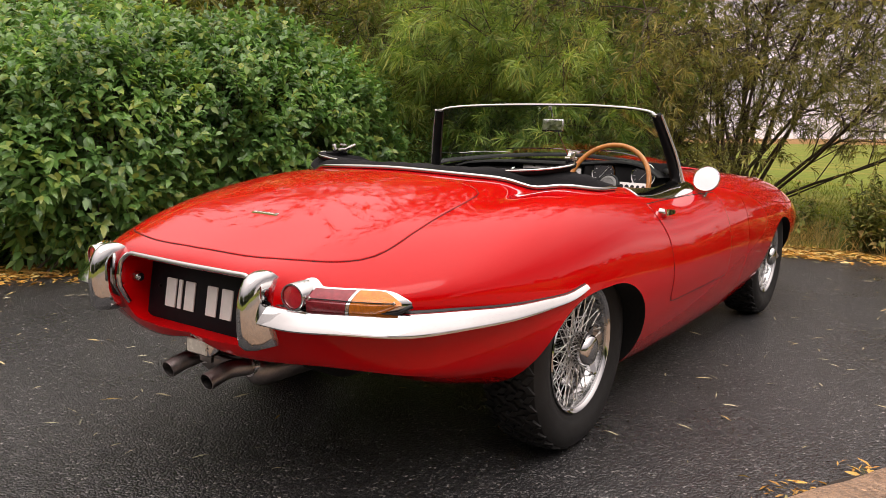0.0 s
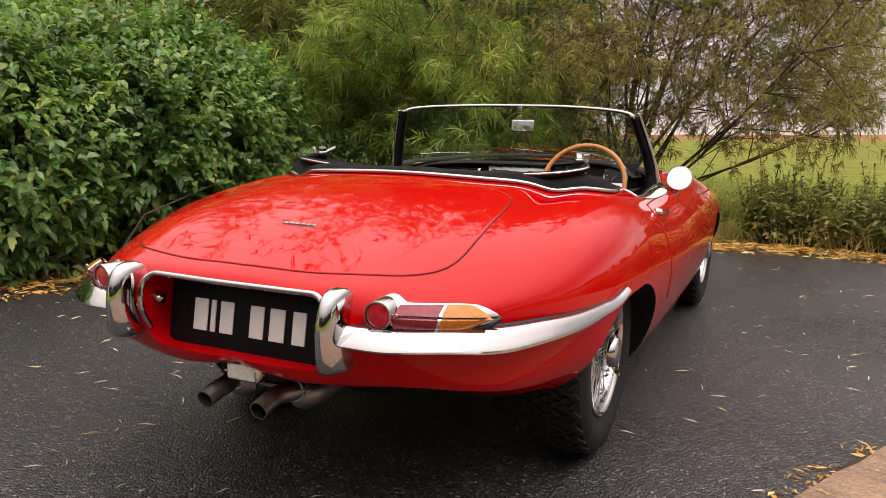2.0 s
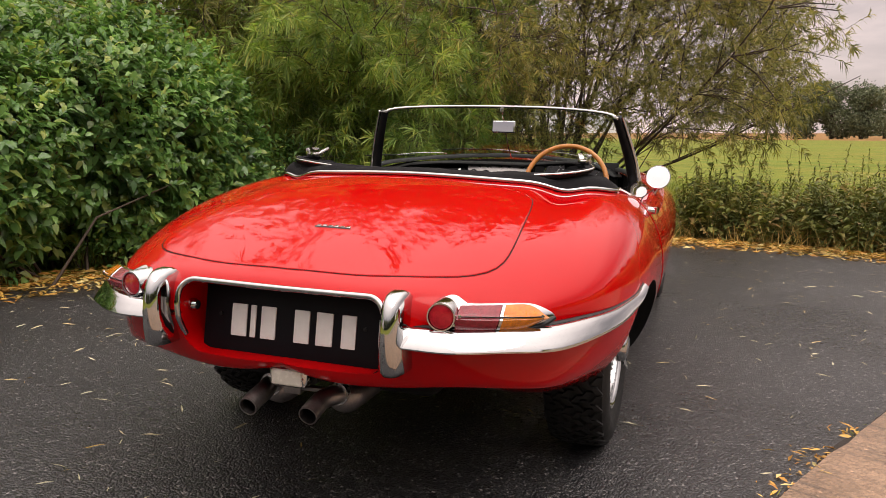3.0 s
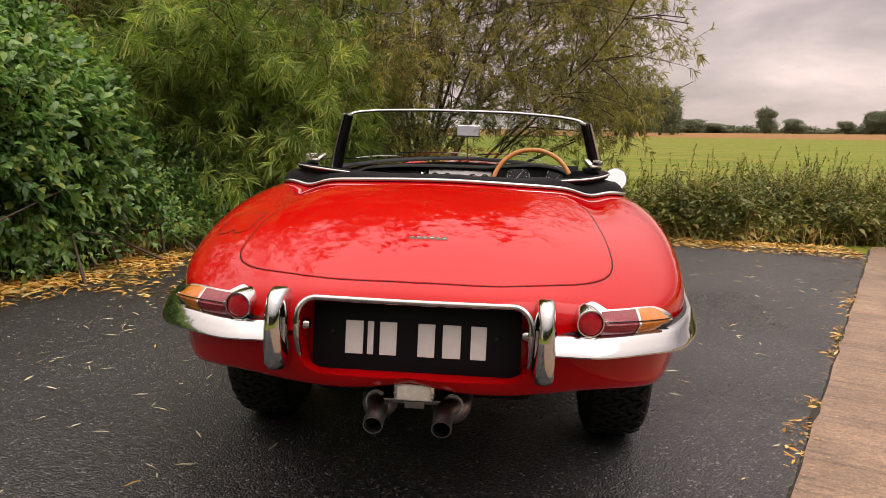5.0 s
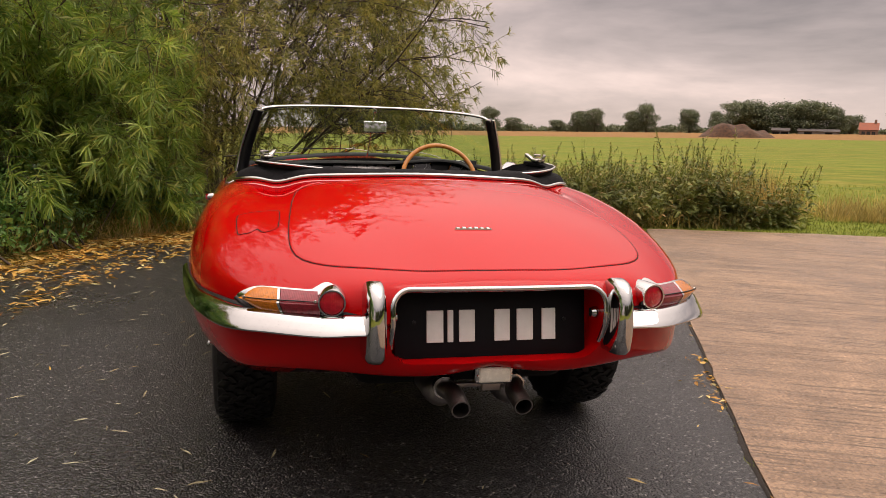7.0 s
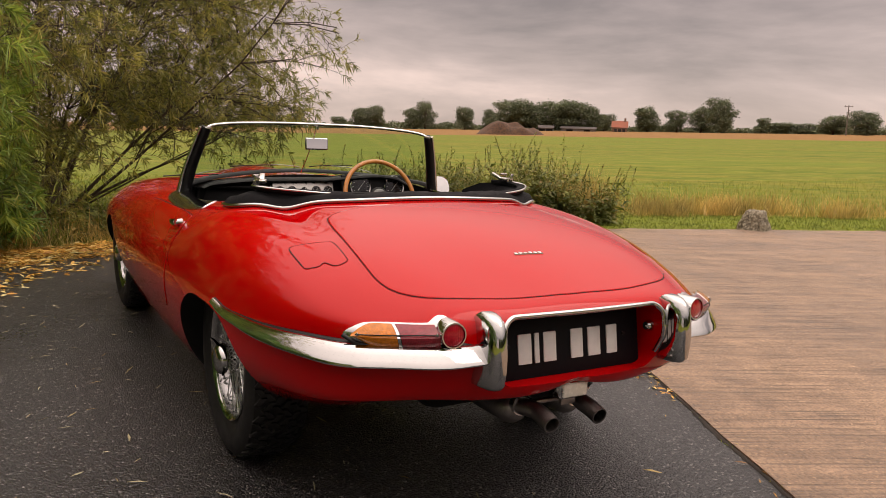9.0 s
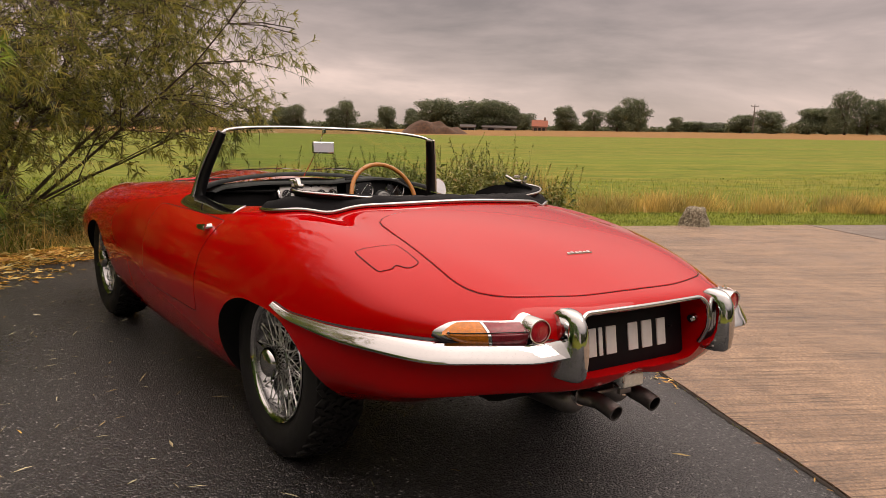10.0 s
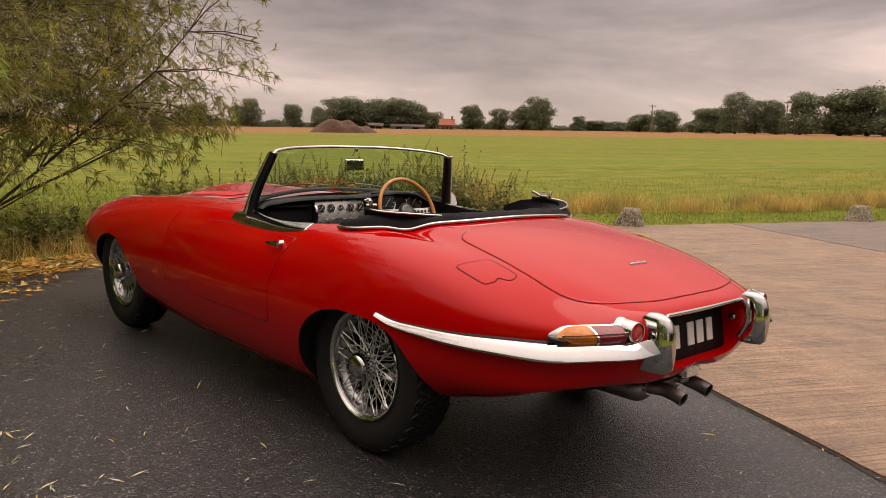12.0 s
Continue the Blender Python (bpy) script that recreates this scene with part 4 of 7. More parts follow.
def overrider():
    levels = [(0.486, -1.080, 0.62), (0.490, -1.102, 0.84), (0.503, -1.116, 0.95), (0.54, -1.122, 1.0), (0.58, -1.123, 0.98), (0.62, -1.119, 0.92), (0.645, -1.112, 0.86), (0.665, -1.100, 0.78), (0.676, -1.086, 0.68), (0.682, -1.066, 0.52), (0.683, -1.05, 0.35)]
    ring = [(-1.0, 0.0), (-1.0, 0.25), (-0.92, 0.55), (-0.72, 0.86), (-0.35, 0.985), (0.0, 1.0), (0.35, 0.985), (0.72, 0.86), (0.92, 0.55), (1.0, 0.25), (1.0, 0.0)]
    verts, faces = [], []
    k = len(ring)
    for z, y, w in levels:
        back = -1.0 if z < 0.655 else -1.0 - (z - 0.655) * 1.2
        for a, d in ring:
            verts.append((a * 0.032 * w, back + (y - back) * d, z))
    for i in range(len(levels) - 1):
        for j in range(k - 1):
            a = i * k + j
            faces.append((a, a + 1, a + 1 + k, a + k))
        faces.append((i * k + k - 1, i * k, (i + 1) * k, (i + 1) * k + k - 1))
    faces.append(tuple(range(k))[::-1])
    faces.append(tuple((len(levels) - 1) * k + j for j in range(k)))
    return verts, faces


for x in (-0.322, 0.325):
    ov = mesh_ob("overrider", *overrider(), M_CHROME, car, "upright rounded chrome overrider", smooth=45)
    ov.matrix_basis = Matrix.Translation((x, 0, 0))

# ---- tail lamps ----
def ridge_lens(name, xs, zlo, zhi, place, facing, mat, parent, label="", low=0.012, high=0.030):
    """A lens with a peaked section: it stands highest along its middle line."""
    xs, zlo, zhi = (np.array(a, float) for a in (xs, zlo, zhi))
    ts = np.array([-1, -0.97, -0.7, -0.35, -0.08, 0, 0.08, 0.35, 0.7, 0.97, 1.0])
    pts, hs = [], []
    n = len(xs)
    for i in range(n):
        mid_z, half_z = (zlo[i] + zhi[i]) / 2, (zhi[i] - zlo[i]) / 2
        for t in ts:
            pts.append((xs[i], mid_z + half_z * t))
            hs.append(-0.004 if abs(t) == 1 or i in (0, n - 1) else low + (high - low) * (1 - abs(t) ** 1.15))
    u0, v0 = on_body(place(pts), [0, 2], facing)
    away = FLIP * surf_normal(u0, v0) * np.array([1, 1, 0.25])
    v = surf(u0, v0) + unit(away) * np.array(hs)[:, None]
    k = len(ts)
    f = [(i * k + j, i * k + j + 1, (i + 1) * k + j + 1, (i + 1) * k + j) for i in range(n - 1) for j in range(k - 1)]
    ob = mesh_ob(name, v, f, mat, parent, label, smooth=32)
    fix_normals(ob, facing)
    return ob


for s in (1, -1):
    facing = (s * 0.25, -1, 0)

    def out(pts):
        return [(s * x + (0.006 if s > 0 else 0.0), z - 0.005) for x, z in pts]
    bez = spline_pts([(0.402, 0.662), (0.420, 0.671), (0.440, 0.667), (0.456, 0.657), (0.50, 0.6555), (0.55, 0.6550), (0.590, 0.650), (0.626, 0.629), (0.602, 0.611), (0.55, 0.606), (0.48, 0.604), (0.42, 0.604), (0.400, 0.612), (0.391, 0.636), (0.402, 0.662)], 84)[:-1]
    lamp = panel("tail_lamp", out(bez), [0, 2], facing, M_CHROME, car, "chrome-framed tail lamp with red and amber lens", height=0.009, dome=0.2, rings=10, seam_on=False, skirt=0.035)
    pivot = Matrix.Translation(lift(out([(0.41, 0.63)]), [0, 2], facing, [0.0])[0])
    lamp.matrix_basis = pivot @ pose(0, 0, 0, 0, s * 2, -s * 7) @ pivot.inverted()
    rx = np.r_[0.4465, 0.447, np.linspace(0.452, 0.519, 6), 0.5235, 0.524]
    ridge_lens("red_lens", rx, np.full(len(rx), 0.602), np.full(len(rx), 0.656), out, facing, M_RED, lamp, "peaked red lens")
    dx = np.array([0.5242, 0.5244, 0.5270, 0.5296, 0.5298])
    ridge_lens("lens_divider", dx, np.full(5, 0.6015), np.full(5, 0.6565), out, facing, M_CHROME, lamp, "bright bar between the lenses", low=0.0135, high=0.0318)
    ax = np.r_[0.530, 0.5305, np.linspace(0.536, 0.585, 5), 0.594, 0.602, 0.608, 0.6085]
    taper = np.clip((ax - 0.562) / 0.048, 0, 1) ** 1.7
    ridge_lens("amber_lens", ax, 0.602 + 0.025 * taper, 0.656 - 0.0245 * taper, out, facing, M_AMBER, lamp, "amber indicator lens", low=0.012, high=0.029)
    rib = lift(out([(x, 0.6285) for x in np.linspace(0.452, 0.600, 30)]), [0, 2], facing, np.full(30, 0.0296))
    mesh_ob("lens_rib", *tube(rib, 0.0016, 6), M_RUBBER, lamp, "dark line along the lens", smooth=60)
    foot = lift(out(spline_pts([(0.398, 0.612), (0.42, 0.602), (0.48, 0.601), (0.55, 0.603), (0.602, 0.608), (0.626, 0.624)], 40)), [0, 2], facing, np.full(40, 0.008))
    mesh_ob("gasket", *tube(foot, 0.0058, 8), M_RUBBER, lamp, "black rubber gasket", smooth=60)
    rc = lift(out([(0.420, 0.637)]), [0, 2], (0, -1, 0), [0.0])[0]
    ringv = lathe([(-0.03, 0.035), (0.034, 0.0345), (0.039, 0.033), (0.039, 0.0298), (0.032, 0.029)], 36, "y")
    m = Matrix.Translation(rc) @ pose(0, 0, 0, 0, 0, 180 + s * 14)
    ro = mesh_ob("reflector_ring", *ringv, M_CHROME, lamp, "chrome ring")
    ro.matrix_basis = m
    rv = lathe([(0.030, 0.030), (0.035, 0.028), (0.0375, 0.020), (0.039, 0.010), (0.0395, 0.0)], 32, "y")
    ro = mesh_ob("reflector", *rv, M_REFLECTOR, lamp, "round red reflector")
    ro.matrix_basis = m
    for x, h in ((0.4535, 0.031), (0.597, 0.028)):
        sc = mesh_ob("screw", *lathe([(-0.002, 0.0042), (0.002, 0.0036), (0.003, 0.0)], 10, "y"), M_CHROME, lamp)
        sc.matrix_basis = Matrix.Translation(lift(out([(x, 0.6285)]), [0, 2], facing, [h])[0]) @ pose(0, 0, 0, 0, 0, 180 + s * 20)

# ---- number plate in its recess ----
plate = part("number_plate", box_bm((0.528, 0.006, 0.190), (0, 0, 0), 0.002), M_PLATE, car, "black number plate with white bars")
plate.matrix_basis = pose(0.008, -0.966, 0.558, -9, 0, 0)
for x0, x1 in ((-0.181, -0.118), (-0.119, -0.097), (-0.093, -0.033), (0.004, 0.064), (0.066, 0.130), (0.138, 0.193)):
    cxm, wd = (x0 + x1) / 2, max(0.014, (x1 - x0) * 0.72)
    part("bar", box_bm((wd, 0.006, 0.084), (cxm - 0.008, -0.0045, -0.012), 0.002), M_WHITE, plate)
for x in (-0.213, 0.202):
    b_ = mesh_ob("bolt", *lathe([(-0.004, 0.005), (-0.009, 0.005), (-0.010, 0.0)], 12, "y"), M_RUBBER, plate)
    b_.matrix_basis = Matrix.Translation((x, 0, 0.0))
hole_top = [p for p in PLATE_HOLE if p[1] > 0.505]
hp_ = np.array(hole_top)
hs_ = np.r_[0, np.cumsum(np.linalg.norm(np.diff(hp_, axis=0), axis=1))]
ht = np.stack([np.interp(np.linspace(0, hs_[-1], 140), hs_, hp_[:, k]) for k in (0, 1)], 1)
rp = lift([(x, max(z, 0.592)) for x, z in ht], [0, 2], (0, -1, 0), np.full(len(ht), 0.003))
rp[:, 1] += np.clip(0.592 - ht[:, 1], 0, 1) * 0.10 + np.clip(0.560 - ht[:, 1], 0, 1) * 0.45
rp[:, 0], rp[:, 2] = ht[:, 0], ht[:, 1]
mesh_ob("plate_surround", *tube(rp, 0.0075, 10, up=(0, 1, 0.01)), M_CHROME, car, "chrome moulding over the number plate recess", smooth=60)
for x, s in ((-0.262, 1), (0.278, -1)):
    pl = mesh_ob("plate_lamp", *lathe([(0.0, 0.017), (0.010, 0.0165), (0.018, 0.012), (0.021, 0.0)], 22, "x"), M_CHROME, car, "small chrome number plate lamp")
    pl.matrix_basis = pose(x - s * 0.013, -1.0, 0.582, 0, 0, 0 if s > 0 else 180)

# reversing lamp and exhaust
rev = part("reversing_lamp", box_bm((0.104, 0.045, 0.054), (0, 0, 0), 0.012, 4), M_CHROME, car, "small chrome reversing lamp")
rev.matrix_basis = pose(0.009, -0.985, 0.420)
part("lens", box_bm((0.088, 0.012, 0.042), (0, -0.0205, 0), 0.006, 3), M_CLEAR, rev, "frosted clear lens")
for x in (-0.047, 0.047):
    sc = mesh_ob("screw", *lathe([(-0.026, 0.004), (-0.0285, 0.003), (-0.029, 0.0)], 10, "y"), M_STEEL, rev)
    sc.matrix_basis = Matrix.Translation((x, 0, 0))
part("bracket", join_bm(box_bm((0.03, 0.02, 0.09), (0, 0.03, 0.03), 0.003), box_bm((0.05, 0.012, 0.03), (0, 0.01, -0.036), 0.002)), M_PIPE, rev)
ex = mesh_ob("exhaust", *merge(*[lathe([(-0.90, 0.0), (-0.90, 0.022), (-0.885, 0.036), (-0.865, 0.046), (-0.84, 0.049), (-0.42, 0.049), (-0.38, 0.03), (-0.38, 0.0)], 28, "y", (x, 0, 0.336)) for x in (-0.10, 0.10)]), M_PIPE, car, "twin exhaust silencers in dull steel", smooth=50)
for x in (-0.088, 0.084):
    s = 1 if x > 0 else -1
    pth = spline_pts([(s * 0.10, -0.86, 0.352), (s * 0.10, -0.91, 0.356), (x, -0.955, 0.356), (x, -0.995, 0.350), (x, -1.035, 0.339)], 18)
    v1, f1 = sweep(pth, circle_prof(0.0255, 20), up=(1, 0, 0.01), caps=False)
    v2, f2 = sweep(pth, circle_prof(0.0225, 20), up=(1, 0, 0.01), caps=False)
    f2 = [q[::-1] for q in f2]
    n1, k = len(v1), 20
    endr = [(n1 - k + j, n1 - k + (j + 1) % k, n1 + len(v2) - k + (j + 1) % k, n1 + len(v2) - k + j) for j in range(k)]
    vv, ff = merge((v1, f1), (v2, f2))
    mesh_ob("tail_pipe", vv, ff + endr, [M_PIPE], ex, "bent steel tail pipe", smooth=60)
    mesh_ob("pipe_clamp", *lathe([(-0.905, 0.024), (-0.905, 0.031), (-0.885, 0.031), (-0.885, 0.024)], 24, "y", (s * 0.10, 0, 0.356), closed=True), M_STEEL, ex)
    mesh_ob("pipe", *tube([(s * 0.10, -0.40, 0.352), (s * 0.12, -0.1, 0.24), (s * 0.12, 0.5, 0.18), (s * 0.12, 1.5, 0.18)], 0.022, 12), M_PIPE, ex)
part("hanger", box_bm((0.20, 0.02, 0.012), (0.0, -0.93, 0.372), 0.003), M_PIPE, ex)

# boot badge: a slim bright strip of six raised bars
bp = lift([(-0.045 + 0.018 * i, -0.752) for i in range(7)], [0, 1], (0, 0, 1), np.full(7, 0.004))
mesh_ob("badge", *sweep(bp, [(-0.0015, 0.002), (0.0015, 0.002), (0.0015, -0.003), (-0.0015, -0.003)]), M_CHROME, boot_lid, "slim chrome script strip", smooth=None)
for i in range(6):
    c = lift([(-0.036 + 0.018 * i, -0.747 + (0.002 if i % 2 else 0))], [0, 1], (0, 0, 1), [0.004])[0]
    part("badge_bar", box_bm((0.011, 0.010, 0.004), tuple(c), 0.001, 1, (12, 0, 0)), M_CHROME, boot_lid)

# ---- doors: chrome caps and handles ----
for s in (1, -1):
    cap = spline_pts([(0.636, 0.472), (0.680, 0.458), (0.698, 0.455), (0.711, 0.60), (0.717, 0.80), (0.714, 1.00), (0.702, 1.09), (0.660, 1.115), (0.628, 1.02), (0.642, 0.88), (0.649, 0.72), (0.643, 0.58), (0.636, 0.472)], 80)[:-1]
    panel("door_cap", [(s * x, y) for x, y in cap], [0, 1], (s * 0.6, 0, 1), M_CHROME, doors[s], "polished chrome door top", height=0.004, dome=0.25, rings=10, seam_on=False, skirt=0.005)
    hb = lift([(0.505, 0.738), (0.53, 0.742)], [1, 2], (s, 0, 0), [0.0, 0.0])
    h0 = hb[1]
    knob = lathe([(0.0, 0.0), (0.0, 0.017), (0.012, 0.015), (0.026, 0.013), (0.034, 0.009), (0.036, 0.0)], 20, "x")
    hm = mesh_ob("handle", *knob, M_CHROME, doors[s], "chrome push-button door handle", smooth=50)
    hm.matrix_basis = Matrix.Translation(h0) @ pose(0, 0, 0, 0, 0 if s > 0 else 0, 0 if s > 0 else 180)
    lever = spline_pts([(0.026 * s, -0.012, 0.002), (0.034 * s, 0.02, 0.002), (0.034 * s, 0.055, 0.0), (0.026 * s, 0.095, -0.004)], 12)
    mesh_ob("handle_lever", *sweep(lever + h0, [(0.005, 0.010), (-0.005, 0.010), (-0.005, -0.010), (0.005, -0.010)], scale=[1.15, 1.15, 1.1, 1.0, 0.95, 0.9, 0.85, 0.8, 0.75, 0.68, 0.6, 0.45]), M_CHROME, doors[s], "chrome lever", smooth=50)

# door mirror on the driver's side
mir = mesh_ob("door_mirror", *lathe([(0.052, 0.0), (0.050, 0.018), (0.040, 0.036), (0.020, 0.051), (0.0, 0.0565), (-0.006, 0.057), (-0.009, 0.054), (-0.006, 0.052)], 36, "y"), M_CHROME, car, "round chrome door mirror", smooth=50)
mir.matrix_basis = pose(0.750, 1.105, 0.841, -17, 0, 4)
mesh_ob("mirror_glass", *lathe([(-0.007, 0.0535), (-0.0075, 0.0)], 36, "y"), M_MIRROR, mir, "round mirror glass", smooth=180)
sv, sf = tube(spline_pts([(0, 0.03, -0.03), (-0.01, 0.045, -0.06), (-0.03, 0.05, -0.085)], 8), 0.009, 10)
mesh_ob("stalk", sv, sf, M_CHROME, mir)

# ---- windscreen ----
TOP_PTS = spline_pts([(-0.563, 0.938, 1.115), (-0.53, 0.958, 1.129), (-0.42, 0.998, 1.141), (-0.22, 1.040, 1.149), (0, 1.055, 1.151), (0.22, 1.040, 1.149), (0.42, 0.998, 1.138), (0.53, 0.958, 1.123), (0.563, 0.938, 1.107)], 49)
BASE_PTS = spline_pts([(-0.640, 1.030, 0.846), (-0.60, 1.085, 0.860), (-0.45, 1.205, 0.880), (-0.22, 1.290, 0.899), (0, 1.315, 0.906), (0.22, 1.290, 0.899), (0.45, 1.205, 0.880), (0.60, 1.085, 0.860), (0.640, 1.030, 0.846)], 49)
rail_prof = [(0.009, 0.0), (0.0065, 0.006), (0, 0.0085), (-0.0065, 0.006), (-0.009, 0.0), (-0.006, -0.006), (0.006, -0.006)]
screen = mesh_ob("windscreen", *sweep(TOP_PTS, rail_prof), M_CHROME, car, "chrome-framed curved windscreen", smooth=60)
gv, gf = [], []
for k in range(9):
    for i in range(49):
        p = TOP_PTS[i] + (BASE_PTS[i] - TOP_PTS[i]) * k / 8
        p = p + np.array([0, 0.012 * math.sin(math.pi * k / 8), 0])
        gv.append(p)
ng = len(gv)
gv += [p + np.array([0, 0.005, 0.001]) for p in gv]
for k in range(8):
    for i in range(48):
        a = k * 49 + i
        gf += [(a, a + 1, a + 50, a + 49), (a + ng, a + ng + 49, a + ng + 50, a + ng + 1)]
gl = mesh_ob("glass", gv, gf, M_GLASS, screen, "clear curved screen glass", smooth=60)
gl.visible_shadow = False
for s in (1, -1):
    top, low = (TOP_PTS[-1], BASE_PTS[-1]) if s > 0 else (TOP_PTS[0], BASE_PTS[0])
    pp = spline_pts([low + np.array([0.005 * s, -0.004, -0.02]), (low * 0.66 + top * 0.34) + np.array([0.006 * s, 0, 0]), (low * 0.33 + top * 0.67) + np.array([0.005 * s, 0, 0]), top + np.array([0, 0, 0.004])], 14)
    sec = [(0.026, 0.014), (0.020, 0.022), (-0.012, 0.024), (-0.020, 0.014), (-0.020, -0.010), (-0.012, -0.018), (0.018, -0.018), (0.026, -0.008)]
    mesh_ob("pillar", *sweep(pp, sec, up=(s * 1.0, -0.35, 0.0), scale=list(np.linspace(1.12, 0.80, 14))), M_RUBBER, screen, "black rubber-faced screen pillar", smooth=50)
    op = pp + np.array([0.027 * s, -0.006, 0.0])
    mesh_ob("pillar_strip", *tube(op, 0.0085, 8, scale=list(np.linspace(1.25, 0.85, 14)), up=(0, 1, 0.1)), M_CHROME, screen, "chrome pillar edge", smooth=60)
    part("rail_end", box_bm((0.030, 0.024, 0.016), tuple(top + np.array([0, -0.004, 0.0])), 0.005, 2, (0, 12 * s, -30 * s)), M_CHROME, screen)
mesh_ob("screen_seal", *sweep(BASE_PTS + np.array([0, 0.0, 0.002]), [(0.016, -0.008), (0.013, 0.006), (0.0, 0.012), (-0.013, 0.006), (-0.016, -0.008)]), M_RUBBER, screen, "black rubber screen seal", smooth=60)
for x, lean in ((-0.36, 0.24), (0.02, 0.26), (0.40, 0.22)):
    bx = np.interp(x, BASE_PTS[:, 0], BASE_PTS[:, 1])
    bz = np.interp(x, BASE_PTS[:, 0], BASE_PTS[:, 2])
    a = np.array([x, bx + 0.055, bz + 0.0])
    tip = x - lean
    b = np.array([tip, np.interp(tip, BASE_PTS[:, 0], BASE_PTS[:, 1]) + 0.006, np.interp(tip, BASE_PTS[:, 0], BASE_PTS[:, 2]) + 0.035])
    arm = mesh_ob("wiper", *tube(spline_pts([a, a + [0, -0.01, 0.02], (a + b) / 2 + [0, 0, 0.018], b], 12), 0.0025, 6), M_PIPE, screen, "thin steel wiper arm")
    d = np.array([0.13, 0.02, 0.004])
    mesh_ob("wiper_blade", *tube([b - d, b - d * 0.3 + [0, 0, 0.003], b + d * 0.3 + [0, 0, 0.003], b + d], 0.003, 6), M_RUBBER, screen)

# interior mirror and its rod
im = part("interior_mirror", box_bm((0.118, 0.016, 0.060), (0, 0, 0), 0.007, 3), M_STEEL, car, "rectangular interior mirror on a thin rod")
im.matrix_basis = pose(0.008, 1.070, 1.056, -6, 0, -4)
part("glass", box_bm((0.108, 0.004, 0.050), (0, -0.0075, 0), 0.001, 1), M_MIRROR, im)
mesh_ob("mirror_rod", *tube([(0, 1.048, 1.142), (0, 1.094, 1.08), (0, 1.19, 0.975), (0, 1.275, 0.900)], 0.0026, 6), M_STEEL, car)
mesh_ob("rod_boss", *lathe([(-0.012, 0.0), (-0.010, 0.010), (0.006, 0.009), (0.01, 0.0)], 14, "z", (0, 1.046, 1.138)), M_CHROME, car)

# ---- folded hood round the back of the cockpit ----
hx = [(0.0, -0.130), (0.14, -0.127), (0.28, -0.108), (0.40, -0.070), (0.48, -0.030), (0.555, 0.015), (0.625, 0.075), (0.660, 0.16), (0.662, 0.28), (0.652, 0.40)]
hr = spline_pts(hx, 40)
trim2 = [(-x, y) for x, y in hr[:0:-1] if y < 0.25] + [tuple(p) for p in hr if p[1] < 0.335]          # the near side is tucked in further back
trim3 = lift(trim2, [0, 1], (0, 0, 1), np.full(len(trim2), 0.006))
sgn = np.sign(np.array([p[0] for p in trim2]))
tx = np.array(trim3)
tang = np.gradient(tx, axis=0)
tang /= np.linalg.norm(tang, axis=1)[:, None]
inward = np.cross(np.array([0, 0, 1.0]), tang)
inward /= np.linalg.norm(inward, axis=1)[:, None]
if inward[len(inward) // 2, 1] < 0:
    inward = -inward
xa = np.abs(tx[:, 0])
sidew = np.clip((xa - 0.2) / 0.4, 0, 1)          # the roll stands higher towards its ends
fade = np.clip((0.37 - tx[:, 1]) / 0.2, 0.12, 1)
rows = []
for inn, up in ((-0.006, -0.004), (0.004, 0.012), (0.016, 0.026), (0.035, 0.034), (0.06, 0.036), (0.085, 0.030), (0.11, 0.022), (0.135, 0.028), (0.16, 0.024), (0.18, 0.0), (0.19, -0.08)):
    crease = np.array([0.004 * math.sin(i * 0.9 + inn * 60) * (1 if inn > 0.02 else 0) for i in range(len(tx))])
    rise = np.where(up > 0, up * (0.50 + 0.8 * sidew) * fade, up)
    rows.append(tx + inward * (inn * np.clip(fade + 0.1, 0, 1))[:, None] + np.array([0, 0, 1.0]) * (rise + crease)[:, None])
fv = np.vstack(rows)
nn = len(tx)
ff = [(r * nn + i, r * nn + i + 1, (r + 1) * nn + i + 1, (r + 1) * nn + i) for r in range(len(rows) - 1) for i in range(nn - 1)]
hood = mesh_ob("folded_hood", fv, ff, M_FABRIC, car, "black fabric hood folded behind the seats", smooth=60)
fix_normals(hood, (0, 0, 1))
mesh_ob("hood_trim", *tube(trim3 + np.array([0, 0, 0.002]), 0.0078, 8), M_CHROME, hood, "chrome bead along the hood", smooth=60)
bar = spline_pts([(-0.550, 0.215, 0.914), (-0.578, 0.145, 0.914), (-0.568, 0.085, 0.911), (-0.48, 0.012, 0.905), (-0.30, -0.035, 0.893), (0, -0.052, 0.887), (0.30, -0.035, 0.888), (0.48, 0.012, 0.898), (0.568, 0.085, 0.912), (0.570, 0.155, 0.922), (0.515, 0.235, 0.930)], 60)
mesh_ob("hood_header", *sweep(bar, [(0.022, 0.004), (0.014, 0.013), (-0.010, 0.014), (-0.024, 0.006), (-0.022, -0.010), (0.0, -0.016), (0.018, -0.010)], scale=[0.55 + 0.45 * min(1.0, min(i, 59 - i) / 16) for i in range(60)]), M_FABRIC, hood, "padded hood header roll", smooth=60)
fill = [bar + np.array([0, 0.0, -0.006]), bar * np.array([0.93, 1, 1]) + np.array([0, 0.045, -0.012]), bar * np.array([0.84, 1, 1]) + np.array([0, 0.11, -0.045]), bar * np.array([0.8, 1, 1]) + np.array([0, 0.13, -0.14])]
fvf = np.vstack([fill[0] + np.array([0, -0.05, -0.05]), *fill])
k60 = 60
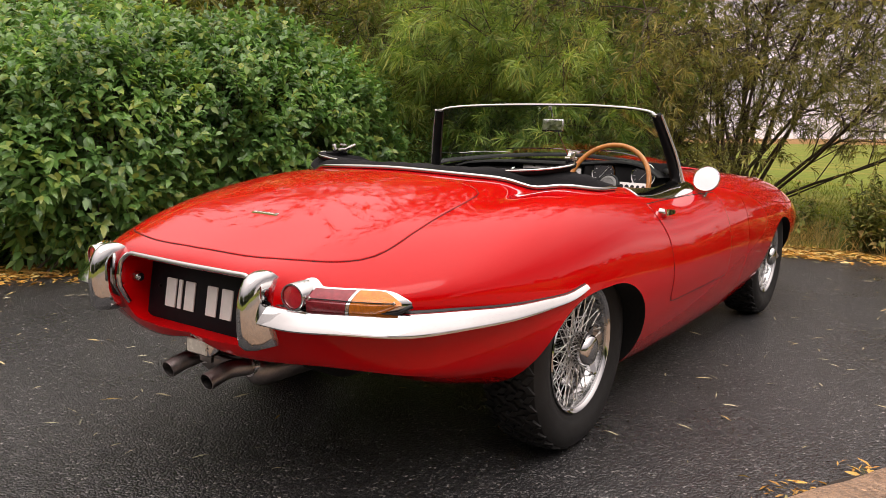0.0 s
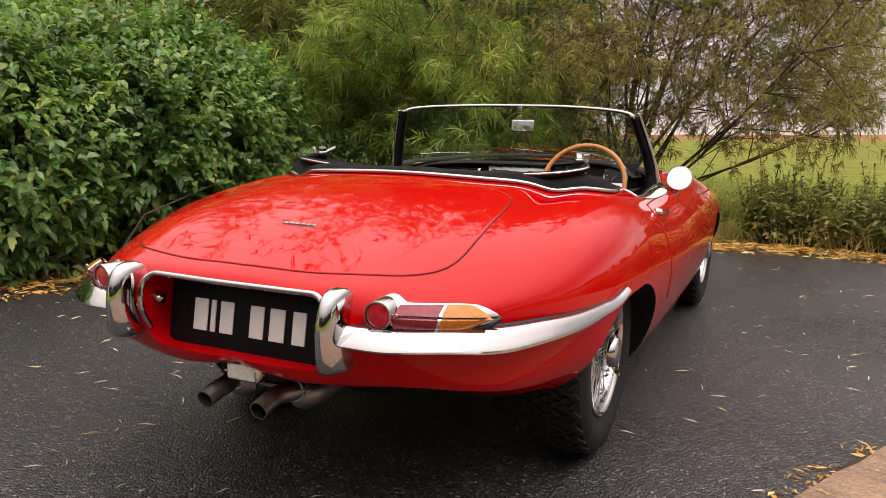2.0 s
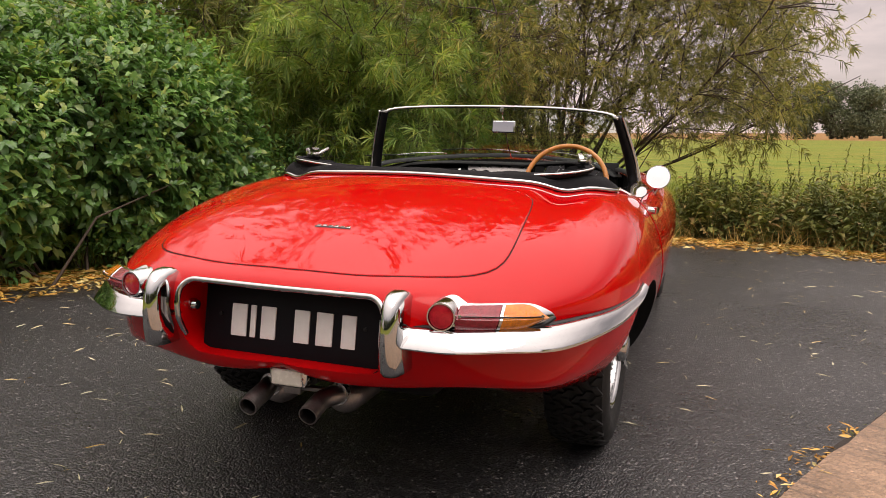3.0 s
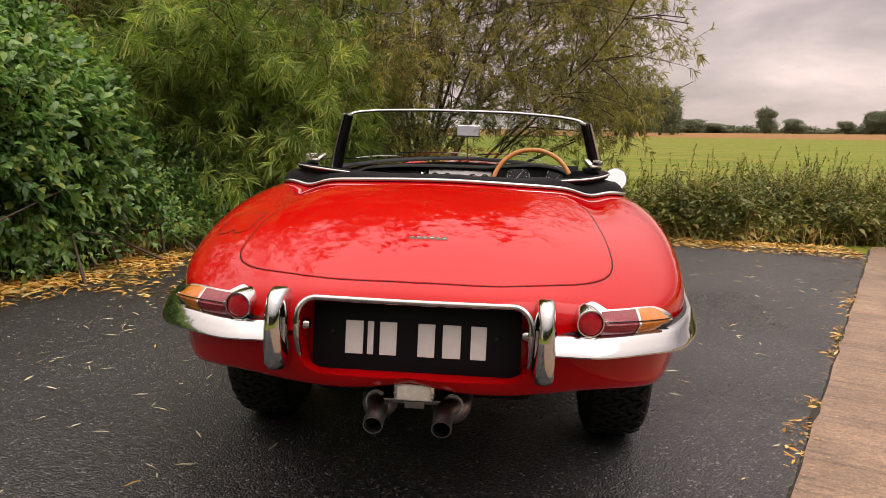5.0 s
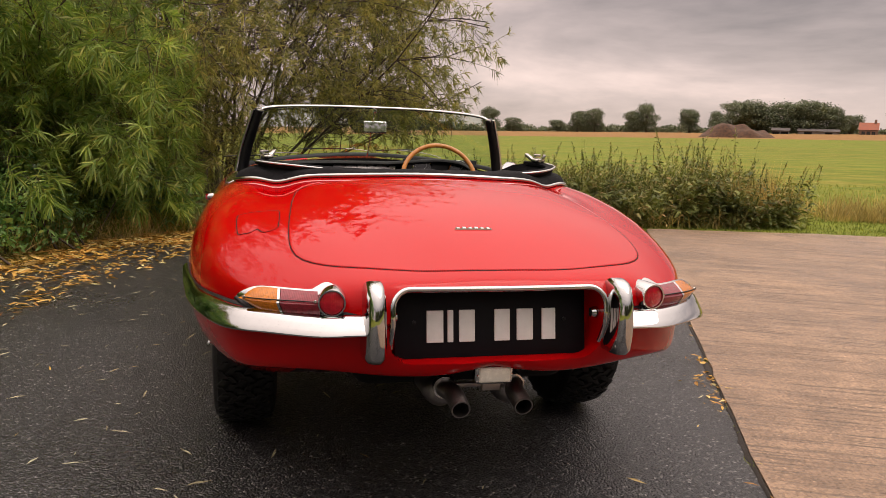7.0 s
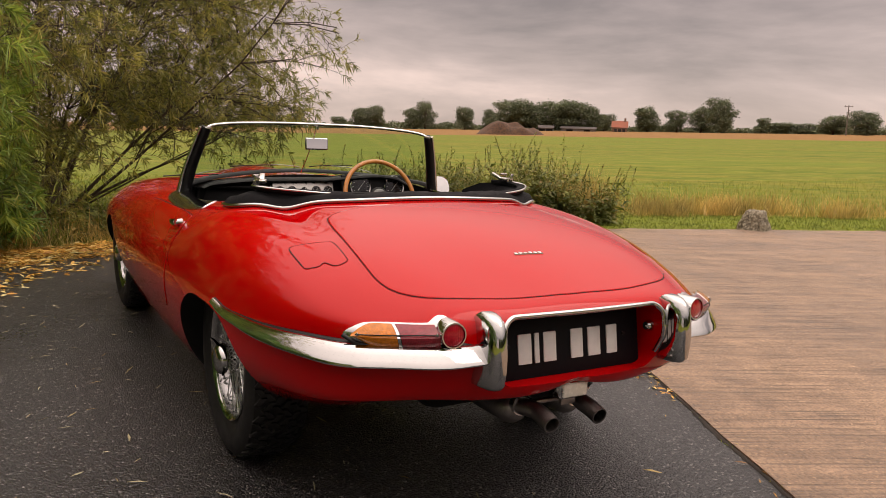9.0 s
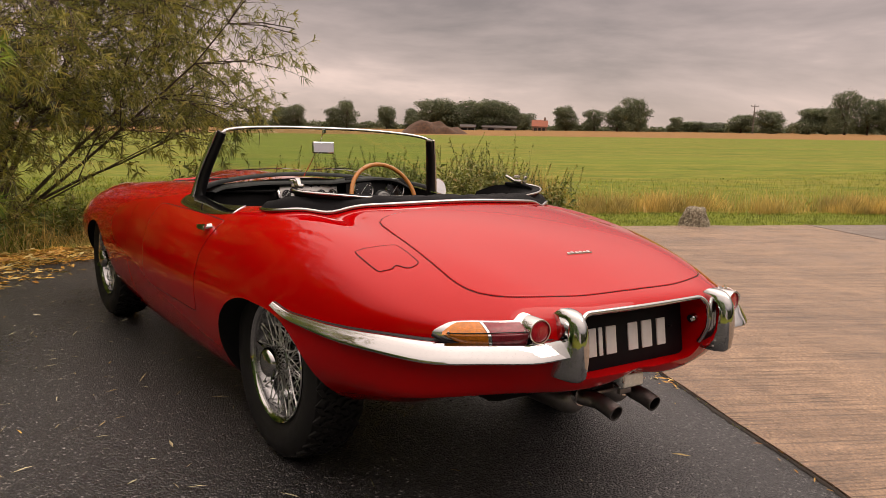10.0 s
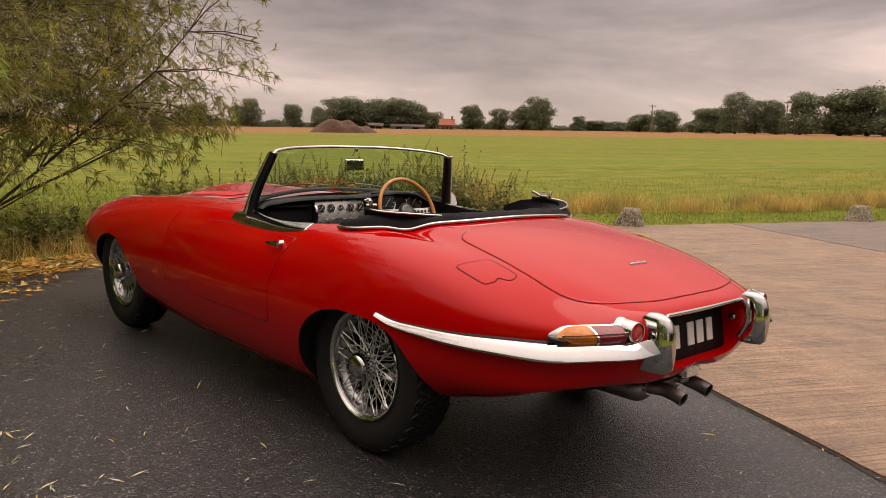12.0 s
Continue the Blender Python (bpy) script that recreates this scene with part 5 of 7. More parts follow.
mesh_ob("hood_fold", fvf, [(r * k60 + i, r * k60 + i + 1, (r + 1) * k60 + i + 1, (r + 1) * k60 + i) for r in range(4) for i in range(k60 - 1)], M_FABRIC, hood, smooth=60)
outer = bar + np.array([0, -0.020, 0.004])
for sl in (slice(3, 25), slice(35, 57)):
    q = bar[sl] * np.array([1.025, 1, 1]) + np.array([0, -0.014, 0.006])
    mesh_ob("header_strip", *tube(q, 0.0045, 8), M_CHROME, hood, "chrome header strip", smooth=60)
for s in (1, -1):
    z0 = 0.930 if s < 0 else 0.942
    clasp = join_bm(box_bm((0.046, 0.026, 0.014), (s * 0.548, 0.180, z0), 0.004, 2, (10, 0, s * 35)), box_bm((0.020, 0.060, 0.012), (s * 0.530, 0.215, z0 + 0.010), 0.003, 2, (24, 0, s * 20)),
                    box_bm((0.014, 0.014, 0.034), (s * 0.566, 0.160, z0 + 0.008), 0.003, 2, (0, s * 12, 0)), box_bm((0.030, 0.012, 0.010), (s * 0.556, 0.205, z0 + 0.020), 0.003, 2, (0, 0, s * -25)))
    part("clasp", clasp, M_STEEL, hood, "bright steel hood clasp")
    for x, y in ((0.36, -0.06), (0.62, 0.11)):
        c = lift([(s * x, y + 0.012)], [0, 1], (0, 0, 1), [0.022])[0]
        part("stud", box_bm((0.030, 0.010, 0.006), tuple(c), 0.002, 1, (0, 0, s * 25)), M_STEEL, hood)
# loose cloth at the front ends of the hood
for s, y, sc in ((-1, 0.40, 0.85), (1, 0.22, 0.45)):
    bm = bmesh.new()
    bmesh.ops.create_icosphere(bm, subdivisions=4, radius=1)
    for v in bm.verts:
        n = noise.noise(v.co * 1.7 + Vector((3, s, 0))) * 0.28 + noise.noise(v.co * 4.1) * 0.10
        v.co *= 1 + n
        v.co = Vector((v.co.x * 0.075 * sc, v.co.y * 0.135 * sc, v.co.z * 0.036 * sc))
    bmesh.ops.transform(bm, matrix=pose(s * 0.535, y, 0.812, 8, s * 8, s * 20), verts=bm.verts)
    part("loose_cloth", bm, M_FABRIC, hood, "crumpled black cloth", smooth=180)

# ---- cockpit ----
v, f = sweep(spline_pts([(-0.560, 1.085, 0.834), (-0.50, 1.128, 0.850), (-0.30, 1.160, 0.866), (0, 1.170, 0.870), (0.10, 1.166, 0.870), (0.22, 1.146, 0.881), (0.36, 1.128, 0.891), (0.48, 1.112, 0.876), (0.560, 1.070, 0.834)], 50),
             [(0.050, 0.000), (0.046, 0.008), (0.030, 0.012), (0.0, 0.012), (-0.060, 0.009), (-0.135, 0.008), (-0.135, -0.020), (-0.02, -0.012), (0.036, -0.009)], scale=[min(1.0, 0.35 + 0.13 * min(i, 49 - i)) for i in range(50)])
dash = mesh_ob("dashboard", v, f, M_LEATHER, car, "black padded dashboard with silver centre panel", smooth=50)
part("fascia", box_bm((1.10, 0.05, 0.20), (0, 1.185, 0.765), 0.01, 2, (-8, 0, 0)), M_LEATHER, dash)
glove = join_bm(box_bm((0.36, 0.02, 0.012), (-0.385, 1.135, 0.835), 0.004), box_bm((0.36, 0.02, 0.014), (-0.385, 1.125, 0.735), 0.004), box_bm((0.012, 0.02, 0.10), (-0.562, 1.13, 0.785), 0.003), box_bm((0.012, 0.02, 0.10), (-0.208, 1.13, 0.785), 0.003))
part("glove_box_frame", glove, M_LEATHER, dash)
pan = part("centre_panel", box_bm((0.325, 0.012, 0.155), (0, 0, 0), 0.004, 2), M_PANEL, dash, "dot-patterned aluminium centre panel")
pan.matrix_basis = pose(-0.030, 1.142, 0.783, -10, 0, 0)


def gauge(x, z, r, parent, y=-0.007):
    g = mesh_ob("gauge", *lathe([(y + 0.006, r), (y - 0.005, r), (y - 0.008, r * 0.96), (y - 0.006, r * 0.88), (y - 0.004, r * 0.86)], 28, "y"), M_CHROME, parent, "round instrument")
    g.matrix_basis = Matrix.Translation((x, 0, z))
    mesh_ob("dial", *lathe([(y - 0.004, r * 0.87), (y - 0.0045, 0.0)], 28, "y"), M_GAUGE, g, smooth=180) if parent is None else dial(g, y, r)
    return g


def dial(g, y, r):
    d = mesh_ob("dial", *lathe([(y - 0.004, r * 0.87), (y - 0.0045, 0.0)], 28, "y"), M_GAUGE, g.parent, "black dial", smooth=180)
    d.matrix_basis = g.matrix_basis.copy()
    needle = part("needle", box_bm((0.002, 0.001, r * 1.1), (0.0, y - 0.0062, r * 0.1), 0, 1), M_WHITE, g.parent)
    needle.matrix_basis = g.matrix_basis @ pose(0, 0, 0, 0, 40, 0)
    marks = [box_bm((0.0016, 0.001, r * 0.13), (r * 0.70 * math.sin(radians(a)), y - 0.0055, r * 0.70 * math.cos(radians(a))), 0, 1, (0, a, 0)) for a in range(-120, 121, 30)]
    mk = part("dial_marks", join_bm(*marks), M_WHITE, g.parent)
    mk.matrix_basis = g.matrix_basis.copy()


for x in (-0.128, -0.064, 0.064, 0.128):
    gauge(x, 0.032, 0.024, pan)
gauge(0.0, 0.034, 0.017, pan)
for i in range(6):
    sw = mesh_ob("switch", *lathe([(-0.006, 0.005), (-0.02, 0.0035), (-0.022, 0.0)], 10, "y"), M_CHROME, pan)
    sw.matrix_basis = Matrix.Translation((-0.10 + 0.04 * i, 0, -0.028))
binn = part("binnacle", box_bm((0.40, 0.012, 0.15), (0, 0, 0), 0.005, 2), M_LEATHER, dash, "black instrument panel")
binn.matrix_basis = pose(0.365, 1.112, 0.825, -10, 0, 0)
for x in (-0.098, 0.098):
    gauge(x, 0.012, 0.060, binn)
mesh_ob("grab_handle", *tube(spline_pts([(-0.215, 1.13, 0.735), (-0.222, 1.09, 0.745), (-0.222, 1.08, 0.79), (-0.222, 1.09, 0.83), (-0.215, 1.13, 0.842)], 16), 0.009, 10), M_CHROME, dash, "chrome grab handle")

# steering wheel
sw_m = pose(0.335, 1.0, 0.797, -24, 0, 0)
vv, fc = lathe([(0.012 * math.cos(a) * 0.85, 0.193 + 0.0115 * math.sin(a)) for a in [2 * math.pi * j / 12 for j in range(12)]], 72, "y", closed=True)
swheel = mesh_ob("steering_wheel", vv, fc, M_WOOD, car, "wood-rimmed steering wheel with drilled alloy spokes", smooth=60)
swheel.matrix_basis = sw_m
for ang in (0, 180, 270):
    bms = box_bm((0.155, 0.004, 0.042), (0.108, 0.014, 0), 0.0015, 1)
    sp = part("spoke", bms, M_STEEL, swheel, "drilled alloy spoke")
    sp.matrix_basis = pose(0, 0, 0, 0, -ang, 0)
    for k in range(5):
        hole = mesh_ob("hole", *lathe([(0.0115, 0.0105 - 0.0008 * k), (0.0110, 0.0105 - 0.0008 * k), (0.0112, 0.0)], 16, "y"), M_RUBBER, sp)
        hole.matrix_basis = Matrix.Translation((0.062 + 0.026 * k, 0, 0))
mesh_ob("horn_boss", *lathe([(0.06, 0.03), (0.03, 0.050), (0.010, 0.054), (0.002, 0.051), (-0.002, 0.046), (0.0, 0.042)], 36, "y"), M_RUBBER, swheel, "black horn boss")
mesh_ob("horn_disc", *lathe([(0.0, 0.043), (-0.004, 0.038), (-0.006, 0.030), (-0.0045, 0.028), (-0.006, 0.0)], 30, "y"), M_HORN, swheel, "round grey horn disc")
mesh_ob("column", *tube([(0, 0.05, 0), (0, 0.25, 0)], 0.025, 14, up=(1, 0, 0)), M_RUBBER, swheel)

# seats and tunnel
part("tunnel", box_bm((0.20, 1.10, 0.30), (0, 0.62, 0.46), 0.04, 3), M_LEATHER, car)
for s in (1, -1):
    seat = part("seat", box_bm((0.44, 0.50, 0.16), (0, 0, 0), 0.05, 4), M_LEATHER, car, "black leather bucket seat")
    seat.matrix_basis = pose(s * 0.335, 0.62, 0.42, 8, 0, 0)
    bk = part("backrest", box_bm((0.43, 0.10, 0.42), (0, -0.24, 0.24), 0.045, 4, (14, 0, 0)), M_LEATHER, seat)
    for k in range(5):
        part("pleat", box_bm((0.06, 0.015, 0.30), (-0.13 + 0.065 * k, -0.195, 0.25), 0.007, 2, (14, 0, 0)), M_LEATHER, seat)

# louvres on the bonnet
for s in (1, -1):
    for k in range(19):
        y = 1.74 + 0.027 * k
        pts = lift([(s * (0.275 + 0.0155 * j), y) for j in range(9)], [0, 1], (0, 0, 1), np.full(9, 0.001))
        mesh_ob("louvre_slot", *sweep(pts - np.array([0, 0.010, 0]), [(-0.004, 0.001), (-0.004, 0.0025), (0.004, 0.0025), (0.004, 0.001)], scale=[0.9] * 9), M_DARK, bonnet, "dark louvre slot", smooth=None)
        v, f = sweep(pts, [(-0.010, 0.0), (-0.004, 0.006), (0.005, 0.011), (0.007, 0.009), (0.004, 0.002)], scale=[0.3, 0.8, 1, 1, 1, 1, 1, 0.8, 0.3])
        mesh_ob("louvre", v, f, M_PAINT, bonnet, smooth=50)
# front bumper ends and side lamps
fb = sweep(spline_pts([(0.20, 3.47, 0.47), (0.36, 3.43, 0.475), (0.50, 3.34, 0.478), (0.60, 3.22, 0.480), (0.67, 3.08, 0.482)], 30), [(a, b) for a, b in BLADE], scale=[(-0.7 * (1 - 0.6 * t), 0.7 * (1 - 0.6 * t)) for t in np.linspace(0, 1, 30)])
mesh_ob("front_bumper", *fb, M_CHROME, car, "slim chrome front bumper end", smooth=40)
mesh_ob("front_bumper", *mirror_x(fb), M_CHROME, car, "slim chrome front bumper end", smooth=40)
for s in (1, -1):
    hl = panel("headlamp", [(s * 0.43 + 0.085 * math.cos(a), 3.05 + 0.15 * math.sin(a)) for a in np.linspace(0, 2 * math.pi, 40, endpoint=False)], [0, 1], (0, 0.3, 1), M_CLEAR, bonnet, "faired headlamp under a clear cover", height=0.004)

# ---- plants ----
def fast_mesh(name, verts, tris, mats, parent=None, label=""):
    """A mesh from numpy arrays of vertices and triangles."""
    me = bpy.data.meshes.new(name)
    verts, tris = np.asarray(verts, np.float32), np.asarray(tris, np.int32)
    me.vertices.add(len(verts))
    me.vertices.foreach_set("co", verts.ravel())
    me.loops.add(tris.size)
    me.loops.foreach_set("vertex_index", tris.ravel())
    me.polygons.add(len(tris))
    me.polygons.foreach_set("loop_start", np.arange(0, tris.size, 3, dtype=np.int32))
    me.polygons.foreach_set("loop_total", np.full(len(tris), 3, np.int32))
    me.materials.append(mats)
    me.update(calc_edges=True)
    me.validate()
    ob = new(name, me)
    if parent is not None:
        ob.parent = parent
    if label:
        ob["label"] = label
    return ob


def leaf_arrays(base, direct, normal, length, width, droop=0.25, fold=0.18, wide_at=0.42):
    """Pointed leaves with a folded midrib and a drooping tip: 7 vertices, 6 triangles each."""
    n = len(base)
    d = unit(direct)
    s = unit(np.cross(d, normal))
    u = np.cross(s, d)
    L, W = np.reshape(length, (-1, 1)), np.reshape(width, (-1, 1))
    down = np.array([0, 0, -1.0])
    p1 = base + d * L * wide_at + u * 0.02 * L
    p2 = base + d * L * 0.74 + down * L * droop * 0.35
    tip = base + d * L + down * L * droop
    v = np.stack([base, p1 - s * W * 0.5 + u * W * fold, p1, p1 + s * W * 0.5 + u * W * fold, p2 - s * W * 0.34 + u * W * fold * 0.6, p2 + s * W * 0.34 + u * W * fold * 0.6, tip], 1)
    t = np.array([(0, 2, 1), (0, 3, 2), (1, 2, 4), (2, 3, 5), (2, 5, 4), (4, 5, 6)])
    tris = (np.arange(n)[:, None, None] * 7 + t[None]).reshape(-1, 3)
    return v.reshape(-1, 3), tris


def strap_arrays(base, direct, length, width, droop, rng, side_seed=None):
    """Narrow leaves or grass blades that bend over: 5 vertices, 3 triangles each."""
    n = len(base)
    d = unit(direct)
    r = rng.normal(size=(n, 3))
    s = unit(np.cross(d, r))
    L, W = np.reshape(length, (-1, 1)), np.reshape(width, (-1, 1))
    down = np.array([0, 0, -1.0])
    D = np.reshape(droop, (-1, 1)) if np.ndim(droop) else droop
    m = base + d * L * 0.5 + down * L * D * 0.25
    tip = base + d * L + down * L * D
    v = np.stack([base - s * W * 0.3, base + s * W * 0.3, m - s * W * 0.5, m + s * W * 0.5, tip], 1)
    t = np.array([(0, 1, 3), (0, 3, 2), (2, 3, 4)])
    tris = (np.arange(n)[:, None, None] * 5 + t[None]).reshape(-1, 3)
    return v.reshape(-1, 3), tris


def stick_arrays(a, b, ra, rb, sides=4):
    """Tapered sticks from a to b."""
    n = len(a)
    d = unit(b - a)
    ref = np.where(np.abs(d[:, 2:3]) > 0.9, np.array([[1.0, 0, 0]]), np.array([[0, 0, 1.0]]))
    s = unit(np.cross(d, ref))
    u = np.cross(d, s)
    ang = 2 * np.pi * np.arange(sides) / sides
    c, sn = np.cos(ang)[None, :, None], np.sin(ang)[None, :, None]
    off = s[:, None] * c + u[:, None] * sn
    ra, rb = np.reshape(ra, (-1, 1, 1)), np.reshape(rb, (-1, 1, 1))
    v = np.concatenate([a[:, None] + off * ra, b[:, None] + off * rb], 1)
    t = []
    for i in range(sides):
        j = (i + 1) % sides
        t += [(i, j, sides + j), (i, sides + j, sides + i)]
    t = np.array(t)
    tris = (np.arange(n)[:, None, None] * 2 * sides + t[None]).reshape(-1, 3)
    return v.reshape(-1, 3), tris


def stack_arrays(*parts):
    vs, ts, o = [], [], 0
    for v, t in parts:
        vs.append(v)
        ts.append(t + o)
        o += len(v)
    return np.concatenate(vs), np.concatenate(ts)


def blob_shell(rng, blobs, n, depth=0.35, zmin=0.0):
    """Points in the outer skin of a union of ellipsoids (x, y, z, rx, ry, rz), with outward directions."""
    B = np.array(blobs, float)
    area = (B[:, 3] * B[:, 4] + B[:, 3] * B[:, 5] + B[:, 4] * B[:, 5])
    pick = rng.choice(len(B), size=n * 3, p=area / area.sum())
    d = unit(rng.normal(size=(n * 3, 3)))
    lump = np.array([noise.noise(Vector(v * 1.9) + Vector((float(k) * 3.1, 0, 0))) for v, k in zip(d, pick)])
    r = 1 + 0.22 * lump[:, None] - depth * rng.random((n * 3, 1)) ** 1.6
    p = B[pick, :3] + d * B[pick, 3:] * r
    nrm = unit(d / B[pick, 3:])
    inside = np.zeros(len(p), bool)
    for k, b in enumerate(B):
        q = (((p - b[:3]) / (b[3:] * (1 - depth * 0.75))) ** 2).sum(1)
        inside |= (q < 1) & (pick != k)
    keep = (~inside) & (p[:, 2] > zmin)
    return p[keep][:n], nrm[keep][:n]


def leafy_shrub(name, label, category, blobs, shoots, per, leaf, mat, seed, stems, depth=0.4, spread=0.22, up=0.5, group="", clear=None):
    """A shrub of stems whose shoots carry whorls of leaves."""
    rng = np.random.default_rng(seed)
    p, nrm = blob_shell(rng, blobs, shoots, depth, 0.04)
    if clear is not None:
        k = clear(p)
        p, nrm = p[k], nrm[k]
    n = len(p)
    axis = unit(nrm + np.array([0, 0, up]) + rng.normal(size=(n, 3)) * 0.35)
    along = np.tile(np.linspace(0.0, 1.0, per), n)
    A, P = np.repeat(axis, per, 0), np.repeat(p, per, 0)
    ln = np.repeat(rng.uniform(0.6, 1.3, n) * spread, per)
    base = P + A * ((along - 0.7) * ln)[:, None]
    side = unit(np.cross(A, rng.normal(size=A.shape)))
    direct = unit(side + A * (0.25 + 0.7 * along)[:, None])
    L = rng.uniform(leaf[0], leaf[1], len(base)) * (1.1 - 0.35 * along)
    W = L * rng.uniform(leaf[2], leaf[3], len(base))
    nv = unit(A + np.array([0, 0, 0.8]) + rng.normal(size=A.shape) * 0.25)
    root = empty(name, (float(np.mean([b[0] for b in blobs])), float(np.mean([b[1] for b in blobs])), 0))
    inv = np.array(root.location)
    v, t = leaf_arrays(base - inv, direct, nv, L, W, 0.22, 0.16)
    fast_mesh("foliage", v, t, mat, root)
    # stems: from the ground to shoots
    a, b, ra, rb = [], [], [], []
    sel = rng.choice(n, size=min(stems, n), replace=False)
    cx = np.array([bl[:3] for bl in blobs])
    for k in sel:
        near = cx[np.argmin(((cx - p[k]) ** 2).sum(1))]
        g = np.array([near[0] + rng.normal() * 0.3, near[1] + rng.normal() * 0.3, -0.02])
        m1 = g * 0.6 + p[k] * 0.4 + np.array([0, 0, 0.15]) + rng.normal(size=3) * 0.06
        for q0, q1, r0, r1 in ((g, m1, 0.012, 0.008), (m1, p[k], 0.008, 0.003)):
            a.append(q0 - inv)
            b.append(q1 - inv)
            ra.append(r0)
            rb.append(r1)
    v, t = stick_arrays(np.array(a), np.array(b), ra, rb, 4)
    fast_mesh("stem_work", v, t, M_BARK, root)
    return tagged(root, label, category, group)


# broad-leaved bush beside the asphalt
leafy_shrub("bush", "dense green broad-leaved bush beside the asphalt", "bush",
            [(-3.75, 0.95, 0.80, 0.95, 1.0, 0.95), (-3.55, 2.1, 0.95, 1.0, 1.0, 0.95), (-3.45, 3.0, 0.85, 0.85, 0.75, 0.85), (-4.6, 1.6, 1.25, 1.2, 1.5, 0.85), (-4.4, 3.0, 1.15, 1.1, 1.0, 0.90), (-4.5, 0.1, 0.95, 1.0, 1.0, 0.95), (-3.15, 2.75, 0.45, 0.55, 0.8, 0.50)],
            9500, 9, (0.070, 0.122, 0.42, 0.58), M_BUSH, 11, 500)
leafy_shrub("low_shrub", "low straggling green shrub at the bush's foot", "shrub",
            [(-2.72, 3.45, 0.28, 0.45, 0.55, 0.42), (-2.45, 4.2, 0.30, 0.55, 0.55, 0.48), (-1.75, 5.15, 0.28, 0.7, 0.4, 0.42), (-3.0, 4.2, 0.45, 0.7, 0.6, 0.6), (-3.0, 2.3, 0.22, 0.35, 0.7, 0.32)],
            2300, 7, (0.045, 0.085, 0.32, 0.5), M_BUSH, 13, 120, depth=0.6)
leafy_shrub("tree", "yellow-green tree behind the bush", "tree",
            [(-6.6, 2.6, 2.0, 1.6, 1.8, 1.35), (-6.2, 4.8, 2.1, 1.6, 1.6, 1.4), (-7.4, 0.6, 2.0, 1.6, 1.7, 1.35), (-7.6, 3.6, 2.5, 1.8, 2.2, 1.4)],
            4600, 8, (0.075, 0.13, 0.4, 0.6), M_YELLOWLEAF, 14, 160, depth=0.6)

leafy_shrub("tree", "tall green broad-leaved tree beyond the bush", "tree",
            [(-10.5, 1.0, 2.2, 2.4, 2.8, 2.0), (-10.8, 6.0, 2.6, 2.4, 2.8, 2.2), (-10.5, -3.8, 2.0, 2.4, 2.8, 2.0), (-11, 3.5, 2.9, 2.4, 3.0, 1.9), (-11, -1.5, 2.6, 2.4, 3.0, 1.8), (-10.2, 9.5, 3.2, 2.4, 2.8, 2.6)],
            6000, 7, (0.12, 0.20, 0.45, 0.65), M_BUSH, 15, 220, depth=0.5)


def willow(name, seed, at, stems, bounds):
    """A many-stemmed willow: leaning stems, arching branches, hanging twigs with tufts of narrow leaves."""
    rng = np.random.default_rng(seed)
    root = empty(name, (*at, 0))
    sa, sb, sr0, sr1 = [], [], [], []
    tips = []

    def grow(p, d, length, r, level, steps):
        pts = [p]
        seg = length / steps
        for k in range(steps):
            bend = np.array([0, 0, -0.10 if level == 1 else (-0.16 if level == 2 else 0.02)])
            d = unit(d + rng.normal(size=3) * (0.10 + 0.05 * level) + bend)
            q = p + d * seg
            if level and bounds(q[0] + at[0], q[1] + at[1], q[2]):
                return
            if q[2] < 0.15:
                q[2] = 0.15
            sa.append(p)
            sb.append(q)
            sr0.append(r * 0.55 * (1 - 0.8 * k / steps))
            sr1.append(r * 0.55 * (1 - 0.8 * (k + 1) / steps))
            p = q
            pts.append(p)
            if level < 2 and k >= (1 if level == 0 else 0):
                m = 3 if level == 0 else 3
                for _ in range(m):
                    side = unit(np.cross(d, rng.normal(size=3)))
                    nd = unit(d * 0.75 + side * rng.uniform(0.5, 1.0) + np.array([0, 0, 0.15]))
                    grow(p, nd, length * rng.uniform(0.32, 0.5), r * 0.36, level + 1, 5 if level == 0 else 4)
            if level == 2 or (level == 1 and k > 1):
                tips.append((p, d, level))

    for az, lean, ln, r in stems:
        a = radians(az)
        d = np.array([math.sin(a) * math.sin(radians(lean)), math.cos(a) * math.sin(radians(lean)), math.cos(radians(lean))])
        s = np.array([math.sin(a), math.cos(a), 0]) * 0.12 + np.array([rng.normal() * 0.08, rng.normal() * 0.08, -0.03])
        grow(s, d, ln, r, 0, 7)
    v, t = stick_arrays(np.array(sa), np.array(sb), sr0, sr1, 5)
    fast_mesh("trunk", v, t, M_BARK, root, "many leaning brown stems and branches")
    return root, np.array([q[0] for q in tips]), np.array([q[1] for q in tips]), rng


